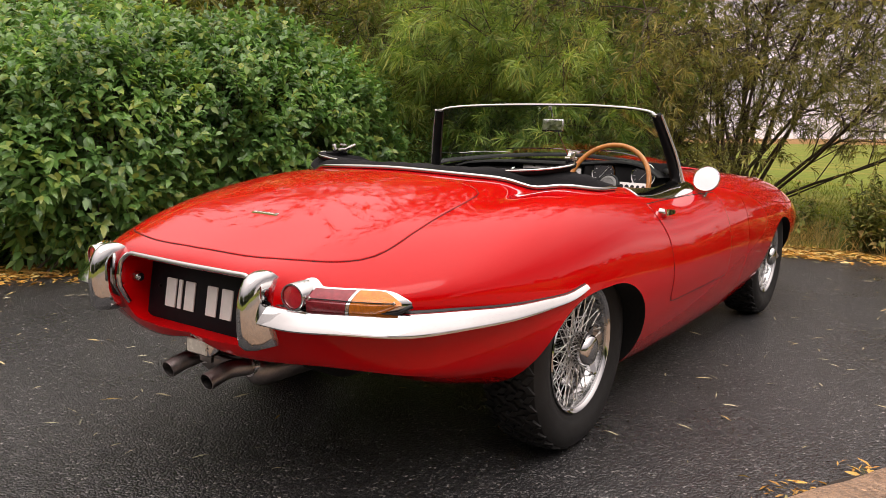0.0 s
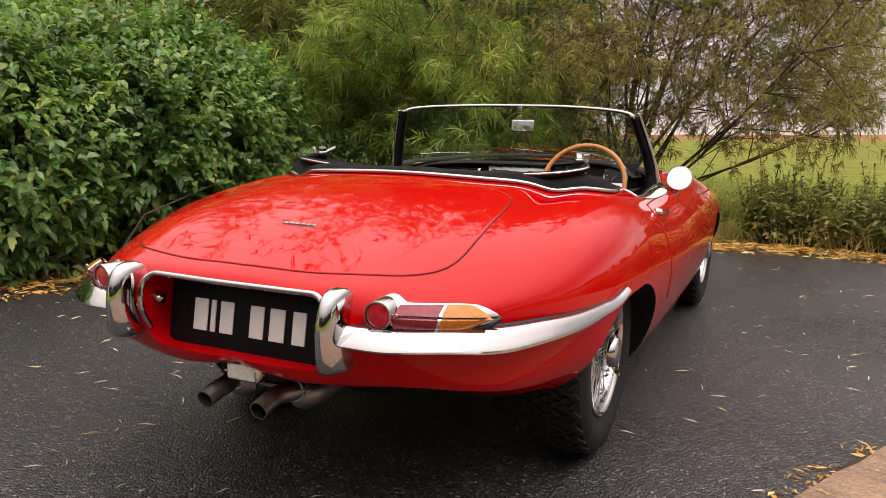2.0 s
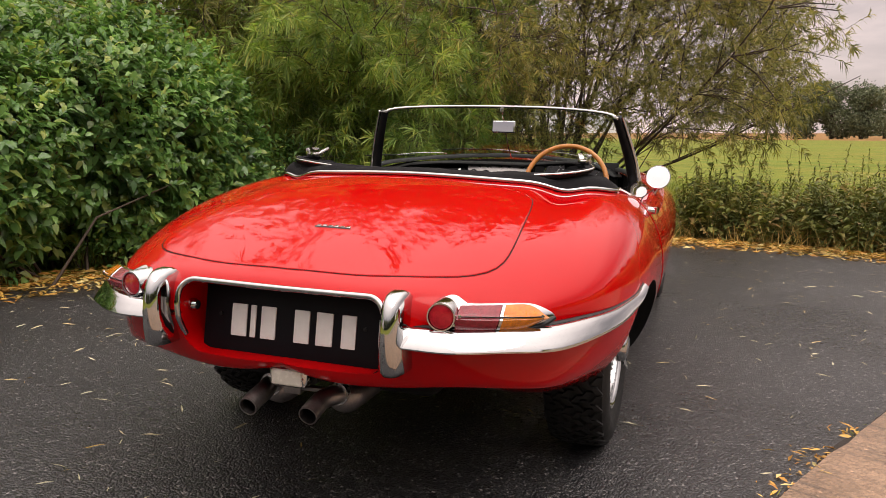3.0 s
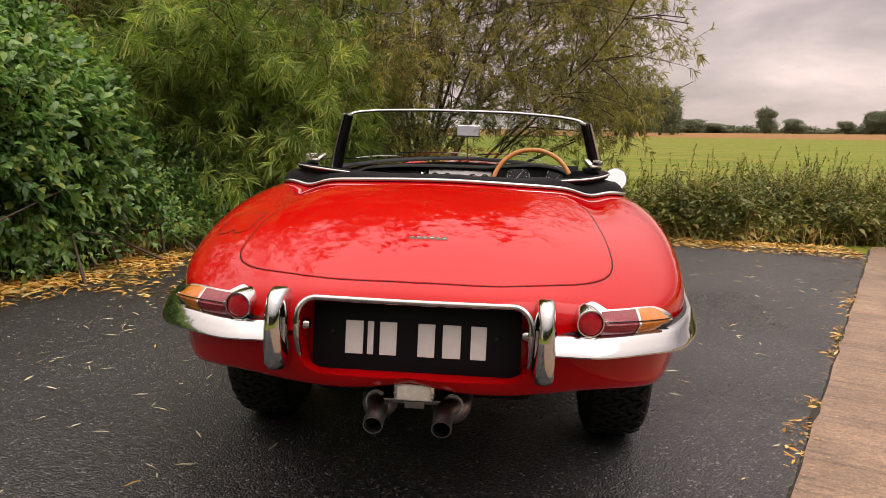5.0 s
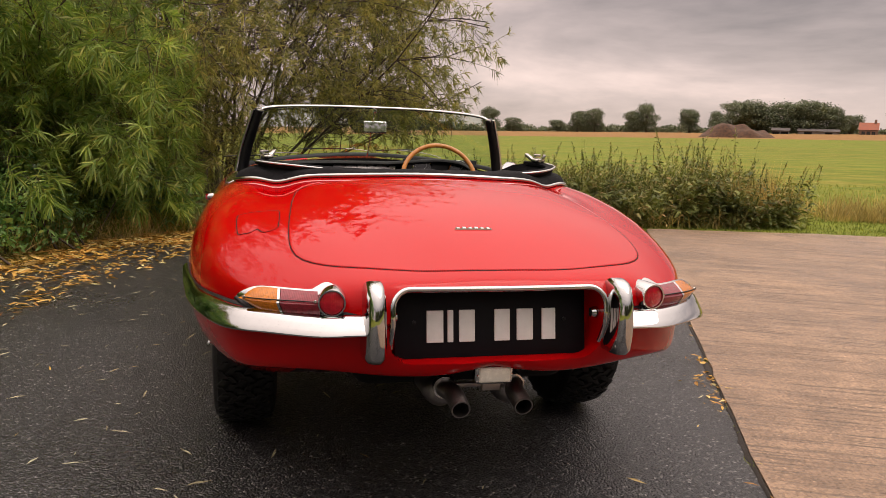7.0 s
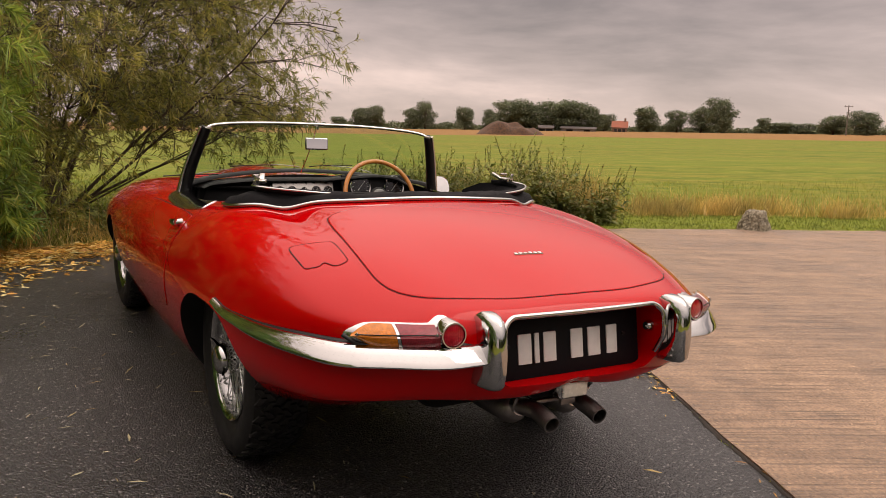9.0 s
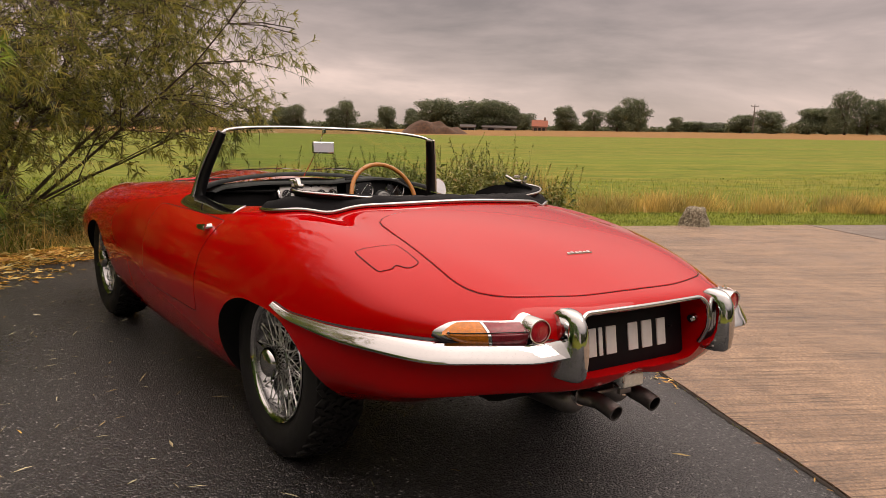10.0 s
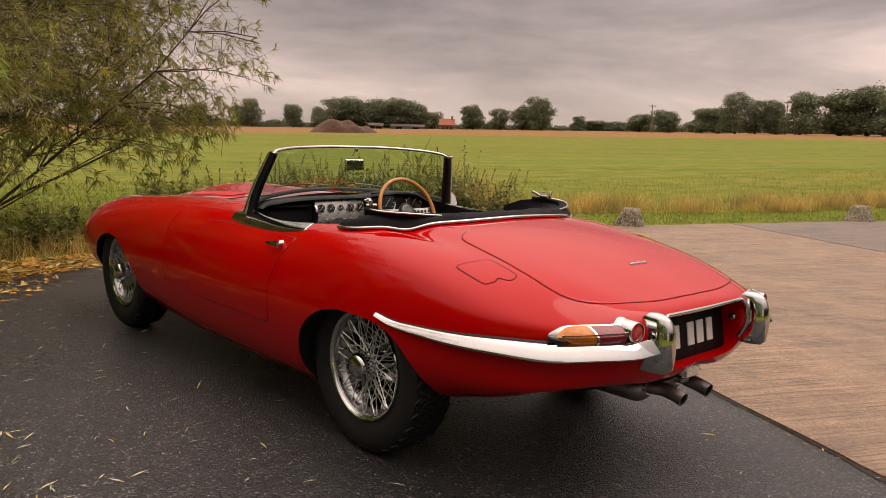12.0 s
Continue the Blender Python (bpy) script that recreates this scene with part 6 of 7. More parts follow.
def tufts(root, pts, dirs, rng, per, length, width, mat, label, twig=0.22):
    """Tufts of narrow leaves along short hanging twigs."""
    n = len(pts)
    d = unit(dirs + rng.normal(size=(n, 3)) * 0.55 + np.array([0, 0, -0.15]))
    tw = rng.uniform(0.5, 1.2, n) * twig
    ends = pts + d * tw[:, None] + np.array([0, 0, -0.3]) * (tw ** 2)[:, None]
    tv = stick_arrays(pts, ends, 0.0022, 0.001, 3)
    fast_mesh("twig_work", *tv, M_BARK, root)
    f = np.tile(np.r_[np.linspace(0.15, 0.75, per // 3), np.linspace(0.86, 1.0, per - per // 3)], n)
    P, E, D = np.repeat(pts, per, 0), np.repeat(ends, per, 0), np.repeat(d, per, 0)
    base = P + (E - P) * f[:, None]
    side = unit(np.cross(D, rng.normal(size=D.shape)))
    direct = unit(side * rng.uniform(0.35, 1.3, (len(D), 1)) + D * (0.10 + 0.62 * f[:, None]) + np.array([0, 0, 0.10]))
    L = rng.uniform(length[0], length[1], len(base))
    W = rng.uniform(width[0], width[1], len(base))
    v, t = strap_arrays(base, direct, L, W, rng.uniform(0.15, 0.5, len(base)), rng)
    fast_mesh("crown", v, t, mat, root, label)


def main_bounds(x, y, z):
    """The crown is open below on the field side and ends in a ragged upright edge."""
    return (x > -0.4 and y < 5.6) or (x > -0.7 and z < 0.72 + 0.12 * max(0.0, x)) or x > 1.50 + 0.22 * min(z, 2.2) + 0.35 * noise.noise(Vector((y, z * 2.2, 0)))


STEMS = [(300, 38, 3.8, 0.045), (320, 22, 5.2, 0.05), (345, 15, 6.0, 0.055), (20, 20, 5.6, 0.05), (50, 28, 5.2, 0.05), (62, 34, 5.4, 0.045), (38, 22, 6.2, 0.05), (80, 40, 4.4, 0.045), (130, 22, 4.6, 0.045), (98, 50, 4.0, 0.04), (70, 55, 3.9, 0.038), (88, 64, 3.6, 0.024), (140, 35, 2.4, 0.04), (200, 34, 3.2, 0.04), (240, 42, 3.4, 0.042), (270, 50, 3.5, 0.042), (170, 48, 2.3, 0.03), (225, 60, 2.6, 0.03), (290, 62, 3.0, 0.03)]
wroot, wp, wd, wrng = willow("willow", 21, (-0.95, 7.4), STEMS, main_bounds)
tagged(wroot, "large willow shrub with narrow grey-green leaves and many stems", "tree")
keep = wrng.random(len(wp)) < np.where(wp[:, 2] > 2.9, 0.9, np.where(wp[:, 2] < 1.2, 0.40, np.where(wp[:, 0] > 1.5, 0.88, 0.42)))
tufts(wroot, wp[keep], wd[keep], wrng, 17, (0.065, 0.125), (0.0068, 0.0112), M_WILLOW, "fine drooping grey-green foliage")
# a denser, nearer willow between it and the bush
STEMS2 = [(0, 10, 4.8, 0.05), (60, 20, 2.6, 0.04), (120, 30, 2.2, 0.04), (160, 34, 2.6, 0.04), (200, 36, 2.8, 0.04), (250, 36, 3.2, 0.045), (300, 34, 3.4, 0.045), (180, 55, 2.2, 0.03), (150, 58, 1.9, 0.028), (220, 50, 2.5, 0.03)]
w2, wp2, wd2, wrng2 = willow("willow", 22, (-2.6, 6.1), STEMS2, lambda x, y, z: x > -1.15 + 0.25 * noise.noise(Vector((y * 2, z * 2, 1))))
tagged(w2, "dense bright green willow shrub with tufted leaves", "tree")
keep = wrng2.random(len(wp2)) < 0.44
tufts(w2, wp2[keep], wd2[keep], wrng2, 30, (0.10, 0.19), (0.0085, 0.0135), M_WILLOW2, "tufted bright green foliage")
STEMS3 = [(0, 8, 6.4, 0.06), (70, 22, 5.8, 0.05), (140, 26, 5.2, 0.05), (210, 28, 4.6, 0.05), (280, 28, 5.0, 0.05), (330, 22, 5.6, 0.05), (100, 14, 6.2, 0.05)]
w3, wp3, wd3, wrng3 = willow("willow", 23, (-4.3, 7.4), STEMS3, lambda x, y, z: x > -1.4)
tagged(w3, "dark willow standing behind the bush", "tree")
keep = wrng3.random(len(wp3)) < np.where(wp3[:, 2] > 3.2, 0.9, 0.42)
tufts(w3, wp3[keep], wd3[keep], wrng3, 16, (0.11, 0.20), (0.011, 0.018), M_WILLOW, "drooping narrow-leaved foliage")

# a tall tree behind them, its crown carried high
STEMS4 = [(0, 5, 5.6, 0.07), (50, 14, 5.4, 0.06), (95, 22, 5.4, 0.055), (130, 13, 5.2, 0.055), (185, 12, 5.4, 0.055), (240, 15, 5.6, 0.06), (300, 15, 5.6, 0.06)]
w4, wp4, wd4, wrng4 = willow("tree", 24, (-1.3, 9.4), STEMS4, lambda x, y, z: z < 3.3 or x > 0.7)
tagged(w4, "tall willow with a high crown behind the shrubs", "tree")
keep = wrng4.random(len(wp4)) < 0.85
tufts(w4, wp4[keep], wd4[keep], wrng4, 28, (0.10, 0.19), (0.026, 0.044), M_WILLOW, "high narrow-leaved foliage")


# ---- weeds, verge, fallen leaves ----
def weed_bed(name, label, spots, seed, leaf_mat_, height, lean=0.24, leaf_n=26, seedhead=0.5):
    """Tall weeds: each spot an upright leafy stem, often ending in a dark seed head."""
    rng = np.random.default_rng(seed)
    g = np.array(spots)
    n = len(g)
    h = rng.uniform(height[0], height[1], n) * g[:, 2]
    tilt = rng.normal(size=(n, 2)) * lean
    base = np.c_[g[:, :2], np.full(n, -0.02)]
    top = base + np.c_[tilt * h[:, None], h]
    mid_ = (base + top) / 2 + np.c_[rng.normal(size=(n, 2)) * 0.02, np.zeros(n)]
    sticks = stack_arrays(stick_arrays(base, mid_, 0.004, 0.003, 3), stick_arrays(mid_, top, 0.003, 0.0012, 3))
    f = np.tile(np.linspace(0.12, 1.0, leaf_n), n)
    P = np.repeat(base, leaf_n, 0) + (np.repeat(top - base, leaf_n, 0)) * f[:, None]
    az = rng.uniform(0, 2 * np.pi, len(P))
    d = np.c_[np.cos(az), np.sin(az), rng.uniform(-0.1, 0.9, len(P))]
    scale = np.where(f > 0.78, 0.55, 1.0) * np.where(rng.random(len(P)) < 0.85, 1, 0)
    L = rng.uniform(0.07, 0.17, len(P)) * (1.15 - 0.5 * f) * scale + 0.004
    W = L * rng.uniform(0.22, 0.4, len(P))
    leaves = leaf_arrays(P, d, np.tile([0, 0, 1.0], (len(P), 1)) + rng.normal(size=P.shape) * 0.3, L, W, 0.3)
    has = rng.random(n) < seedhead
    k = 22
    T, B = np.repeat(top[has], k, 0), np.repeat(base[has], k, 0)
    ff = np.tile(np.linspace(0.72, 1.02, k), int(has.sum()))
    SP = B + (T - B) * ff[:, None]
    az = rng.uniform(0, 2 * np.pi, len(SP))
    SD = np.c_[np.cos(az) * 0.6, np.sin(az) * 0.6, np.full(len(SP), 0.9)]
    seeds = leaf_arrays(SP, SD, np.tile([0, 0, 1.0], (len(SP), 1)) + 0.1, rng.uniform(0.024, 0.052, len(SP)), rng.uniform(0.008, 0.016, len(SP)), 0.0)
    v, t = stack_arrays(sticks, leaves, seeds)
    ob = fast_mesh(name, v, t, leaf_mat_)
    return tagged(ob, label, "weeds", kind="stuff")


def grass_bed(name, label, pts, seed, mat, height, width, lean=0.35, droop=0.35):
    rng = np.random.default_rng(seed)
    g = np.array(pts)
    n = len(g)
    d = np.c_[rng.normal(size=(n, 2)) * lean, np.ones(n)]
    L = rng.uniform(height[0], height[1], n)
    v, t = strap_arrays(g, d, L, rng.uniform(width[0], width[1], n), droop * rng.random(n), rng)
    return tagged(fast_mesh(name, v, t, mat), label, "grass", kind="stuff")


R = np.random.default_rng(31)


def strip_points(line, w0, w1, n, z=None, fall=1.0):
    """Points scattered to one side of a polyline, w0 to w1 metres off it (to its left)."""
    p = np.array(line, float)
    seg = np.linalg.norm(np.diff(p, axis=0), axis=1)
    s = np.r_[0, np.cumsum(seg)]
    t = R.uniform(0, s[-1], n)
    x, y = np.interp(t, s, p[:, 0]), np.interp(t, s, p[:, 1])
    i = np.clip(np.searchsorted(s, t) - 1, 0, len(seg) - 1)
    d = np.diff(p, axis=0)[i] / seg[i][:, None]
    off = w0 + (w1 - w0) * R.random(n) ** fall
    x, y = x - d[:, 1] * off, y + d[:, 0] * off
    return np.c_[x, y, [land(a, b) if z is None else z for a, b in zip(x, y)]]


def patchy(p):
    """Keeps the points that fall in clumps."""
    d = np.array([noise.noise(Vector((x * 0.8, y * 0.8, 5.0))) + 0.5 * noise.noise(Vector((x * 2.3, y * 2.3, 9.0))) for x, y, z in p])
    return p[R.random(len(p)) < np.clip(0.35 + 1.5 * d, 0.04, 1)]


def clumped(p):
    """Keeps points in short dense runs with bare stretches between."""
    d = np.array([noise.noise(Vector((x * 1.7, y * 1.7, 2.0))) + 0.6 * noise.noise(Vector((x * 6.0, y * 6.0, 7.0))) for x, y, z in p])
    return p[R.random(len(p)) < np.clip(-0.05 + 1.5 * d, 0.03, 1)]


FAR_EDGE = [(-0.9, 5.05), (0.7, 5.42), (2.4, 5.22), (3.9, 5.45), (5.3, 5.35)]
CONC_EDGE = [(3.9, 5.45), (5.9, 5.0), (7.2, 4.6), (10.3, 3.66), (13, 2.8), (24, -0.5)]
spots = strip_points(FAR_EDGE[1:], 0.12, 1.3, 1000)
tall = [(x, y, R.uniform(0.35, 0.85) * (0.75 + 0.6 * noise.noise(Vector((x * 0.9, y * 0.9, 0)))) + 0.45 * max(0, noise.noise(Vector((x * 1.9, y * 1.9, 3))))) for x, y, z in spots]
weed_bed("tall_weeds", "tall green weeds with dark seed heads beyond the asphalt", tall, 41, M_WEED, (0.58, 1.12), leaf_n=46, seedhead=0.34)
spots = np.vstack([strip_points([(3.3, 5.9), (4.4, 6.1), (5.6, 6.0)], 0.0, 1.3, 420), strip_points([(4.4, 5.6), (5.9, 5.35), (6.4, 5.5)], 0.0, 1.0, 150)])
tall = [(x, y, R.uniform(0.4, 0.85) + 0.5 * max(0, noise.noise(Vector((x * 1.3, y * 1.3, 4))))) for x, y, z in spots]
weed_bed("tall_weeds", "tall brown-green weeds with seed heads by the field", tall, 42, M_WEED, (0.62, 1.22), leaf_n=42, seedhead=0.8)
spots = np.vstack([strip_points([(-2.6, 4.4), (-1.6, 5.3), (-1.0, 5.5)], 0.1, 1.4, 300), strip_points([(-1.0, 5.4), (0.6, 5.75)], 0.1, 1.0, 90)])
weed_bed("undergrowth", "low tangled weeds under the willows", [(x, y, R.uniform(0.4, 0.9)) for x, y, z in spots], 43, M_WEED, (0.3, 0.7), leaf_n=26, seedhead=0.2)
grass_bed("dry_grass", "pale dry grass along the asphalt's edge", np.vstack([strip_points(FAR_EDGE, 0.0, 1.3, 5200), strip_points([(-2.9, 2.2), (-2.45, 3.3), (-1.9, 4.3), (-0.9, 5.1)], 0.05, 0.5, 2600)]), 44, M_DRYGRASS, (0.12, 0.42), (0.003, 0.006))
grass_bed("rank_grass", "rank green grass under the willows", strip_points([(-3.1, 1.6), (-2.6, 3.0), (-2.1, 4.0), (-1.5, 4.75), (-0.7, 5.2)], 0.12, 1.0, 5200), 49, M_GREENGRASS, (0.14, 0.40), (0.004, 0.008))
grass_bed("dry_grass", "tall pale dry grass at the field's edge", np.vstack([patchy(strip_points(CONC_EDGE[1:], 1.6, 2.6, 46000)), strip_points([(3.3, 5.9), (5.3, 6.2), (6.2, 6.2)], 0.0, 1.2, 4200)]), 45, M_DRYGRASS, (0.15, 0.55), (0.005, 0.010))
grass_bed("dry_grass", "tall straw-coloured grass clump leaning at the end of the weeds", strip_points([(5.0, 5.75), (5.9, 5.65), (6.35, 5.75)], 0.0, 0.7, 1500), 55, M_DRYGRASS, (0.45, 0.95), (0.004, 0.008), 0.22, 0.3)
verge_line = np.array([(x, y, 0) for x, y in CONC_EDGE])
vs_line = np.linspace(0, 1, 60)
seg_l = np.r_[0, np.cumsum(np.linalg.norm(np.diff(verge_line, axis=0), axis=1))]
vl = np.stack([np.interp(vs_line * seg_l[-1], seg_l, verge_line[:, k]) for k in (0, 1)], 1)
vt = unit(np.gradient(vl, axis=0))
vn = np.stack([-vt[:, 1], vt[:, 0]], 1)
vv, vf = [], []
for i in range(60):
    for off in (-0.10, 0.5, 1.0, 1.5, 1.95):
        p = vl[i] + vn[i] * (off + 0.12 * noise.noise(Vector((i * 0.7, off, 0))))
        vv.append((p[0], p[1], land(*p) + 0.012 + (0.006 * noise.noise(Vector((p[0] * 2, p[1] * 2, 0))) if 0 < off < 1.9 else -0.006)))
    if i:
        a = 5 * i
        vf += [(a - 5 + j, a - 4 + j, a + 1 + j, a + j) for j in range(4)]
verge = mesh_ob("verge", vv, vf, M_TURF, smooth=180)
fix_normals(verge, (0, 0, 1))
tagged(verge, "strip of mown green turf beyond the concrete", "verge", kind="structure")
grass_bed("verge_grass", "short mown green grass on the verge", strip_points(CONC_EDGE, 0.0, 1.9, 34000), 46, M_VERGE, (0.03, 0.085), (0.004, 0.008), 0.5)
grass_bed("field_grass", "rough green and yellow grass of the field", strip_points(CONC_EDGE, 2.3, 10.0, 26000, fall=2.2), 47, M_GREENGRASS, (0.04, 0.10), (0.006, 0.012), 0.5)
grass_bed("field_grass", "rough green grass behind the weeds", strip_points([(-4, 8.5), (0, 8.0), (4, 7.6), (7, 7.4)], 0.0, 8.0, 20000, fall=1.6), 48, M_GREENGRASS, (0.04, 0.12), (0.006, 0.012), 0.5)


def litter(name, label, pts, seed, size, mat, thin=(0.14, 0.3), lift_=0.004):
    rng = np.random.default_rng(seed)
    n = len(pts)
    az = rng.uniform(0, 2 * np.pi, n)
    d = np.c_[np.cos(az), np.sin(az), rng.normal(size=n) * 0.10]
    nv = np.c_[rng.normal(size=(n, 2)) * 0.35, np.ones(n)]
    L = rng.uniform(size[0], size[1], n)
    p = np.array(pts, float)
    p[:, 2] += lift_ + rng.random(n) * 0.006
    v, t = leaf_arrays(p, d, nv, L, L * rng.uniform(thin[0], thin[1], n), -0.03, 0.25)
    return tagged(fast_mesh(name, v, t, mat), label, "leaves", kind="stuff")


LEFT_EDGE = [(-3.6, 0.0), (-3.2, 0.9), (-2.75, 1.8), (-2.5, 2.9), (-2.05, 3.8), (-1.5, 4.6), (-0.9, 4.95), (0.7, 5.3), (2.4, 5.12), (3.6, 5.0)]
drift = np.vstack([strip_points(LEFT_EDGE, -0.42, 0.25, 2700, 0.0), strip_points(LEFT_EDGE, -0.18, 0.3, 5200, 0.003), strip_points(LEFT_EDGE[2:7], -0.95, 0.0, 800, 0.0), strip_points(LEFT_EDGE[5:8], -0.45, 0.25, 1600, 0.002)])
litter("fallen_leaves", "golden brown fallen leaves along the asphalt's edge", drift, 51, (0.045, 0.11), M_FALLEN)
conc_line = [(concrete_edge(y), y) for y in (-2.6, -1, 0.5, 2, 3.5, 5.0)]
litter("fallen_leaves", "fallen leaves caught along the concrete's edge", np.vstack([clumped(strip_points(conc_line, -0.01, 0.045, 1100, 0.0)), clumped(strip_points(conc_line, -0.02, 0.16, 260, 0.0)), strip_points([(concrete_edge(-0.25), -0.25), (concrete_edge(0.2), 0.2)], 0.0, 0.07, 50, 0.0)]), 52, (0.018, 0.06), M_FALLEN)
# dark soil packed into the joint between asphalt and concrete
bed_v, bed_f = [], []
for i, y in enumerate(np.arange(-8.9, 5.3, 0.03)):
    x = concrete_edge(y)
    w = 0.010 + 0.034 * max(0.0, noise.noise(Vector((y * 2.3, 0, 0))) + 0.12) + 0.016 * abs(noise.noise(Vector((y * 17, 3, 0))))
    bed_v += [(x + 0.012, y, 0.004), (x - w * 0.4, y, 0.009 + 0.004 * noise.noise(Vector((y * 21, 5, 0)))), (x - w, y, 0.0015)]
    if i:
        a = 3 * i
        bed_f += [(a - 3, a - 2, a + 1, a), (a - 2, a - 1, a + 2, a + 1)]
soil = mesh_ob("soil_line", bed_v, bed_f, M_EDGESOIL, smooth=180)
fix_normals(soil, (0, 0, 1))
tagged(soil, "dark damp soil along the concrete's edge", "soil", kind="stuff")
grass_bed("edge_moss", "short moss and grass in the concrete joint", clumped(strip_points(conc_line, -0.005, 0.03, 1500, 0.004)), 54, M_GREENGRASS, (0.008, 0.03), (0.002, 0.004), 0.8)
scatter = np.c_[R.uniform(-4, 3.4, 620), R.uniform(-2.8, 5.0, 620), np.zeros(620)]
scatter = np.vstack([scatter, np.c_[R.normal(-1.9, 0.7, 430), R.normal(1.9, 1.7, 430), np.zeros(430)], np.c_[R.normal(1.6, 0.7, 160), R.normal(3.2, 1.2, 160), np.zeros(160)]])
scatter = scatter[scatter[:, 0] < concrete_edge(scatter[:, 1])]
litter("scattered_leaves", "single pale willow leaves scattered on the asphalt", scatter, 53, (0.025, 0.08), M_PALELEAF, (0.07, 0.14))

# ---- the distance ----
def bearing(az, d):
    x, y = math.sin(radians(az)) * d, math.cos(radians(az)) * d
    return x, y, land(x, y)


def far_tree(seed, h, w, slim=False):
    rng = np.random.default_rng(seed)
    root = empty("tree")
    blobs = []
    for k in range(26):
        a = rng.uniform(0, 2 * np.pi)
        r = w * 0.28 * rng.random()
        blobs.append((r * math.cos(a), r * math.sin(a), h * rng.uniform(0.12, 0.84), w * rng.uniform(0.13, 0.25), w * rng.uniform(0.13, 0.25), h * rng.uniform(0.11, 0.19)))
    p, nrm = blob_shell(rng, blobs, 2600, 0.5, h * 0.02)
    n = len(p)
    k = 3
    P = np.repeat(p, k, 0) + rng.normal(size=(n * k, 3)) * 0.25
    d = rng.normal(size=(n * k, 3))
    v, t = leaf_arrays(P, d, np.repeat(nrm, k, 0) + rng.normal(size=P.shape) * 0.4, rng.uniform(0.22, 0.46, n * k), rng.uniform(0.15, 0.32, n * k), 0.2)
    fast_mesh("crown", v, t, M_HAZYFARLEAF, root, "dark green leafy crown")
    a, b, ra, rb = [np.array([0, 0, -0.3])], [np.array([0, 0, h * 0.45])], [w * 0.035], [w * 0.022]
    for bl in blobs:
        a.append(np.array([0, 0, h * rng.uniform(0.2, 0.4)]))
        b.append(np.array(bl[:3]))
        ra.append(w * 0.018)
        rb.append(w * 0.006)
    v, t = stick_arrays(np.array(a), np.array(b), ra, rb, 6)
    fast_mesh("trunk", v, t, M_BARK, root)
    return tagged(root, "dark green tree on the far field boundary", "tree", "far trees")


kinds = [far_tree(60 + i, 10, w) for i, w in enumerate((9, 10, 8, 11, 9))]
# bearing, elevation of the top, width (degrees), distance (metres)
NORTH_TREES = [(5.6, 1.7, 3.4, 150), (7.6, 1.9, 4.0, 150), (9.3, 2.1, 3.6, 150), (10.6, 1.7, 3.0, 170), (11.3, 1.35, 2.4, 240), (12.4, 0.85, 2.2, 300), (14.2, 0.6, 2.4, 310), (17.4, 1.75, 1.5, 300), (19.1, 1.02, 1.7, 300), (22.3, 0.98, 1.4, 300), (23.7, 1.62, 1.8, 300), (24.9, 1.8, 1.7, 300), (27.7, 1.8, 1.6, 300), (28.5, 2.2, 1.8, 300)]
HEDGEROW_TREES = [(31.4, 1.95, 1.7, 300), (33.2, 1.85, 1.5, 300), (34.7, 2.55, 2.2, 290), (36.1, 2.45, 2.2, 290), (37.7, 2.5, 2.2, 290), (39.0, 2.62, 2.2, 290), (40.6, 2.3, 1.2, 290), (41.4, 1.8, 1.6, 310), (44.4, 2.42, 1.9, 300), (46.4, 2.15, 2.0, 300), (48.0, 2.45, 2.0, 300), (49.4, 3.05, 2.2, 290), (51.9, 1.85, 1.2, 300), (53.2, 1.6, 2.4, 320), (54.8, 1.55, 2.4, 320)]
EAST_TREES = [(56.3, 2.1, 2.2, 280), (58.3, 2.4, 2.2, 270), (60.5, 2.6, 2.3, 260), (61.6, 2.7, 2.0, 260), (62.7, 3.6, 2.2, 250), (64.0, 3.2, 1.9, 250), (65.3, 3.15, 1.8, 250), (66.8, 3.72, 2.6, 240), (69.2, 3.85, 2.8, 230), (70.8, 4.05, 2.8, 230), (73.0, 4.1, 3.4, 220), (76.0, 4.0, 3.6, 220), (80.0, 3.8, 4.0, 220)]
rear = random.Random(5)                       # unseen belts of trees round the rest of the yard, for the car's reflections
UNSEEN_REAR_TREES = [(92 + 10.5 * i + rear.uniform(-2, 2), rear.uniform(3.3, 4.5), rear.uniform(4, 6), rear.uniform(165, 215)) for i in range(11)]
# nearer, taller row, added out of view to block low sky light
UNSEEN_REAR_TREES += [(96 + 10 * i + rear.uniform(-2, 2), rear.uniform(9.0, 12.0), rear.uniform(10, 12), 45) for i in range(13)]
FAR = NORTH_TREES + HEDGEROW_TREES + EAST_TREES + UNSEEN_REAR_TREES
used = set()
for i, (az, el, wd_, dist) in enumerate(FAR):
    x, y, z = bearing(az, dist)
    h = dist * math.tan(radians(el)) + 1.1 - z
    w = dist * math.tan(radians(wd_ * (1.6 if 33.5 < az < 41 or az > 69 else 1.15 if az > 55.5 else 1.1)))
    k = i % len(kinds)
    base_w = (9, 10, 8, 11, 9)[k] * 0.92
    src = kinds[k]
    src.scale = (1, 1, 1)
    m = Matrix.Translation((x, y, z)) @ pose(0, 0, 0, 0, 0, i * 77 % 360)
    sc = (w / base_w, w / base_w, h / 9.3)
    if k not in used:
        used.add(k)
        tree = src
        tree.matrix_basis = m
    else:
        tree = copy_thing(src, m)
    tree.scale = sc

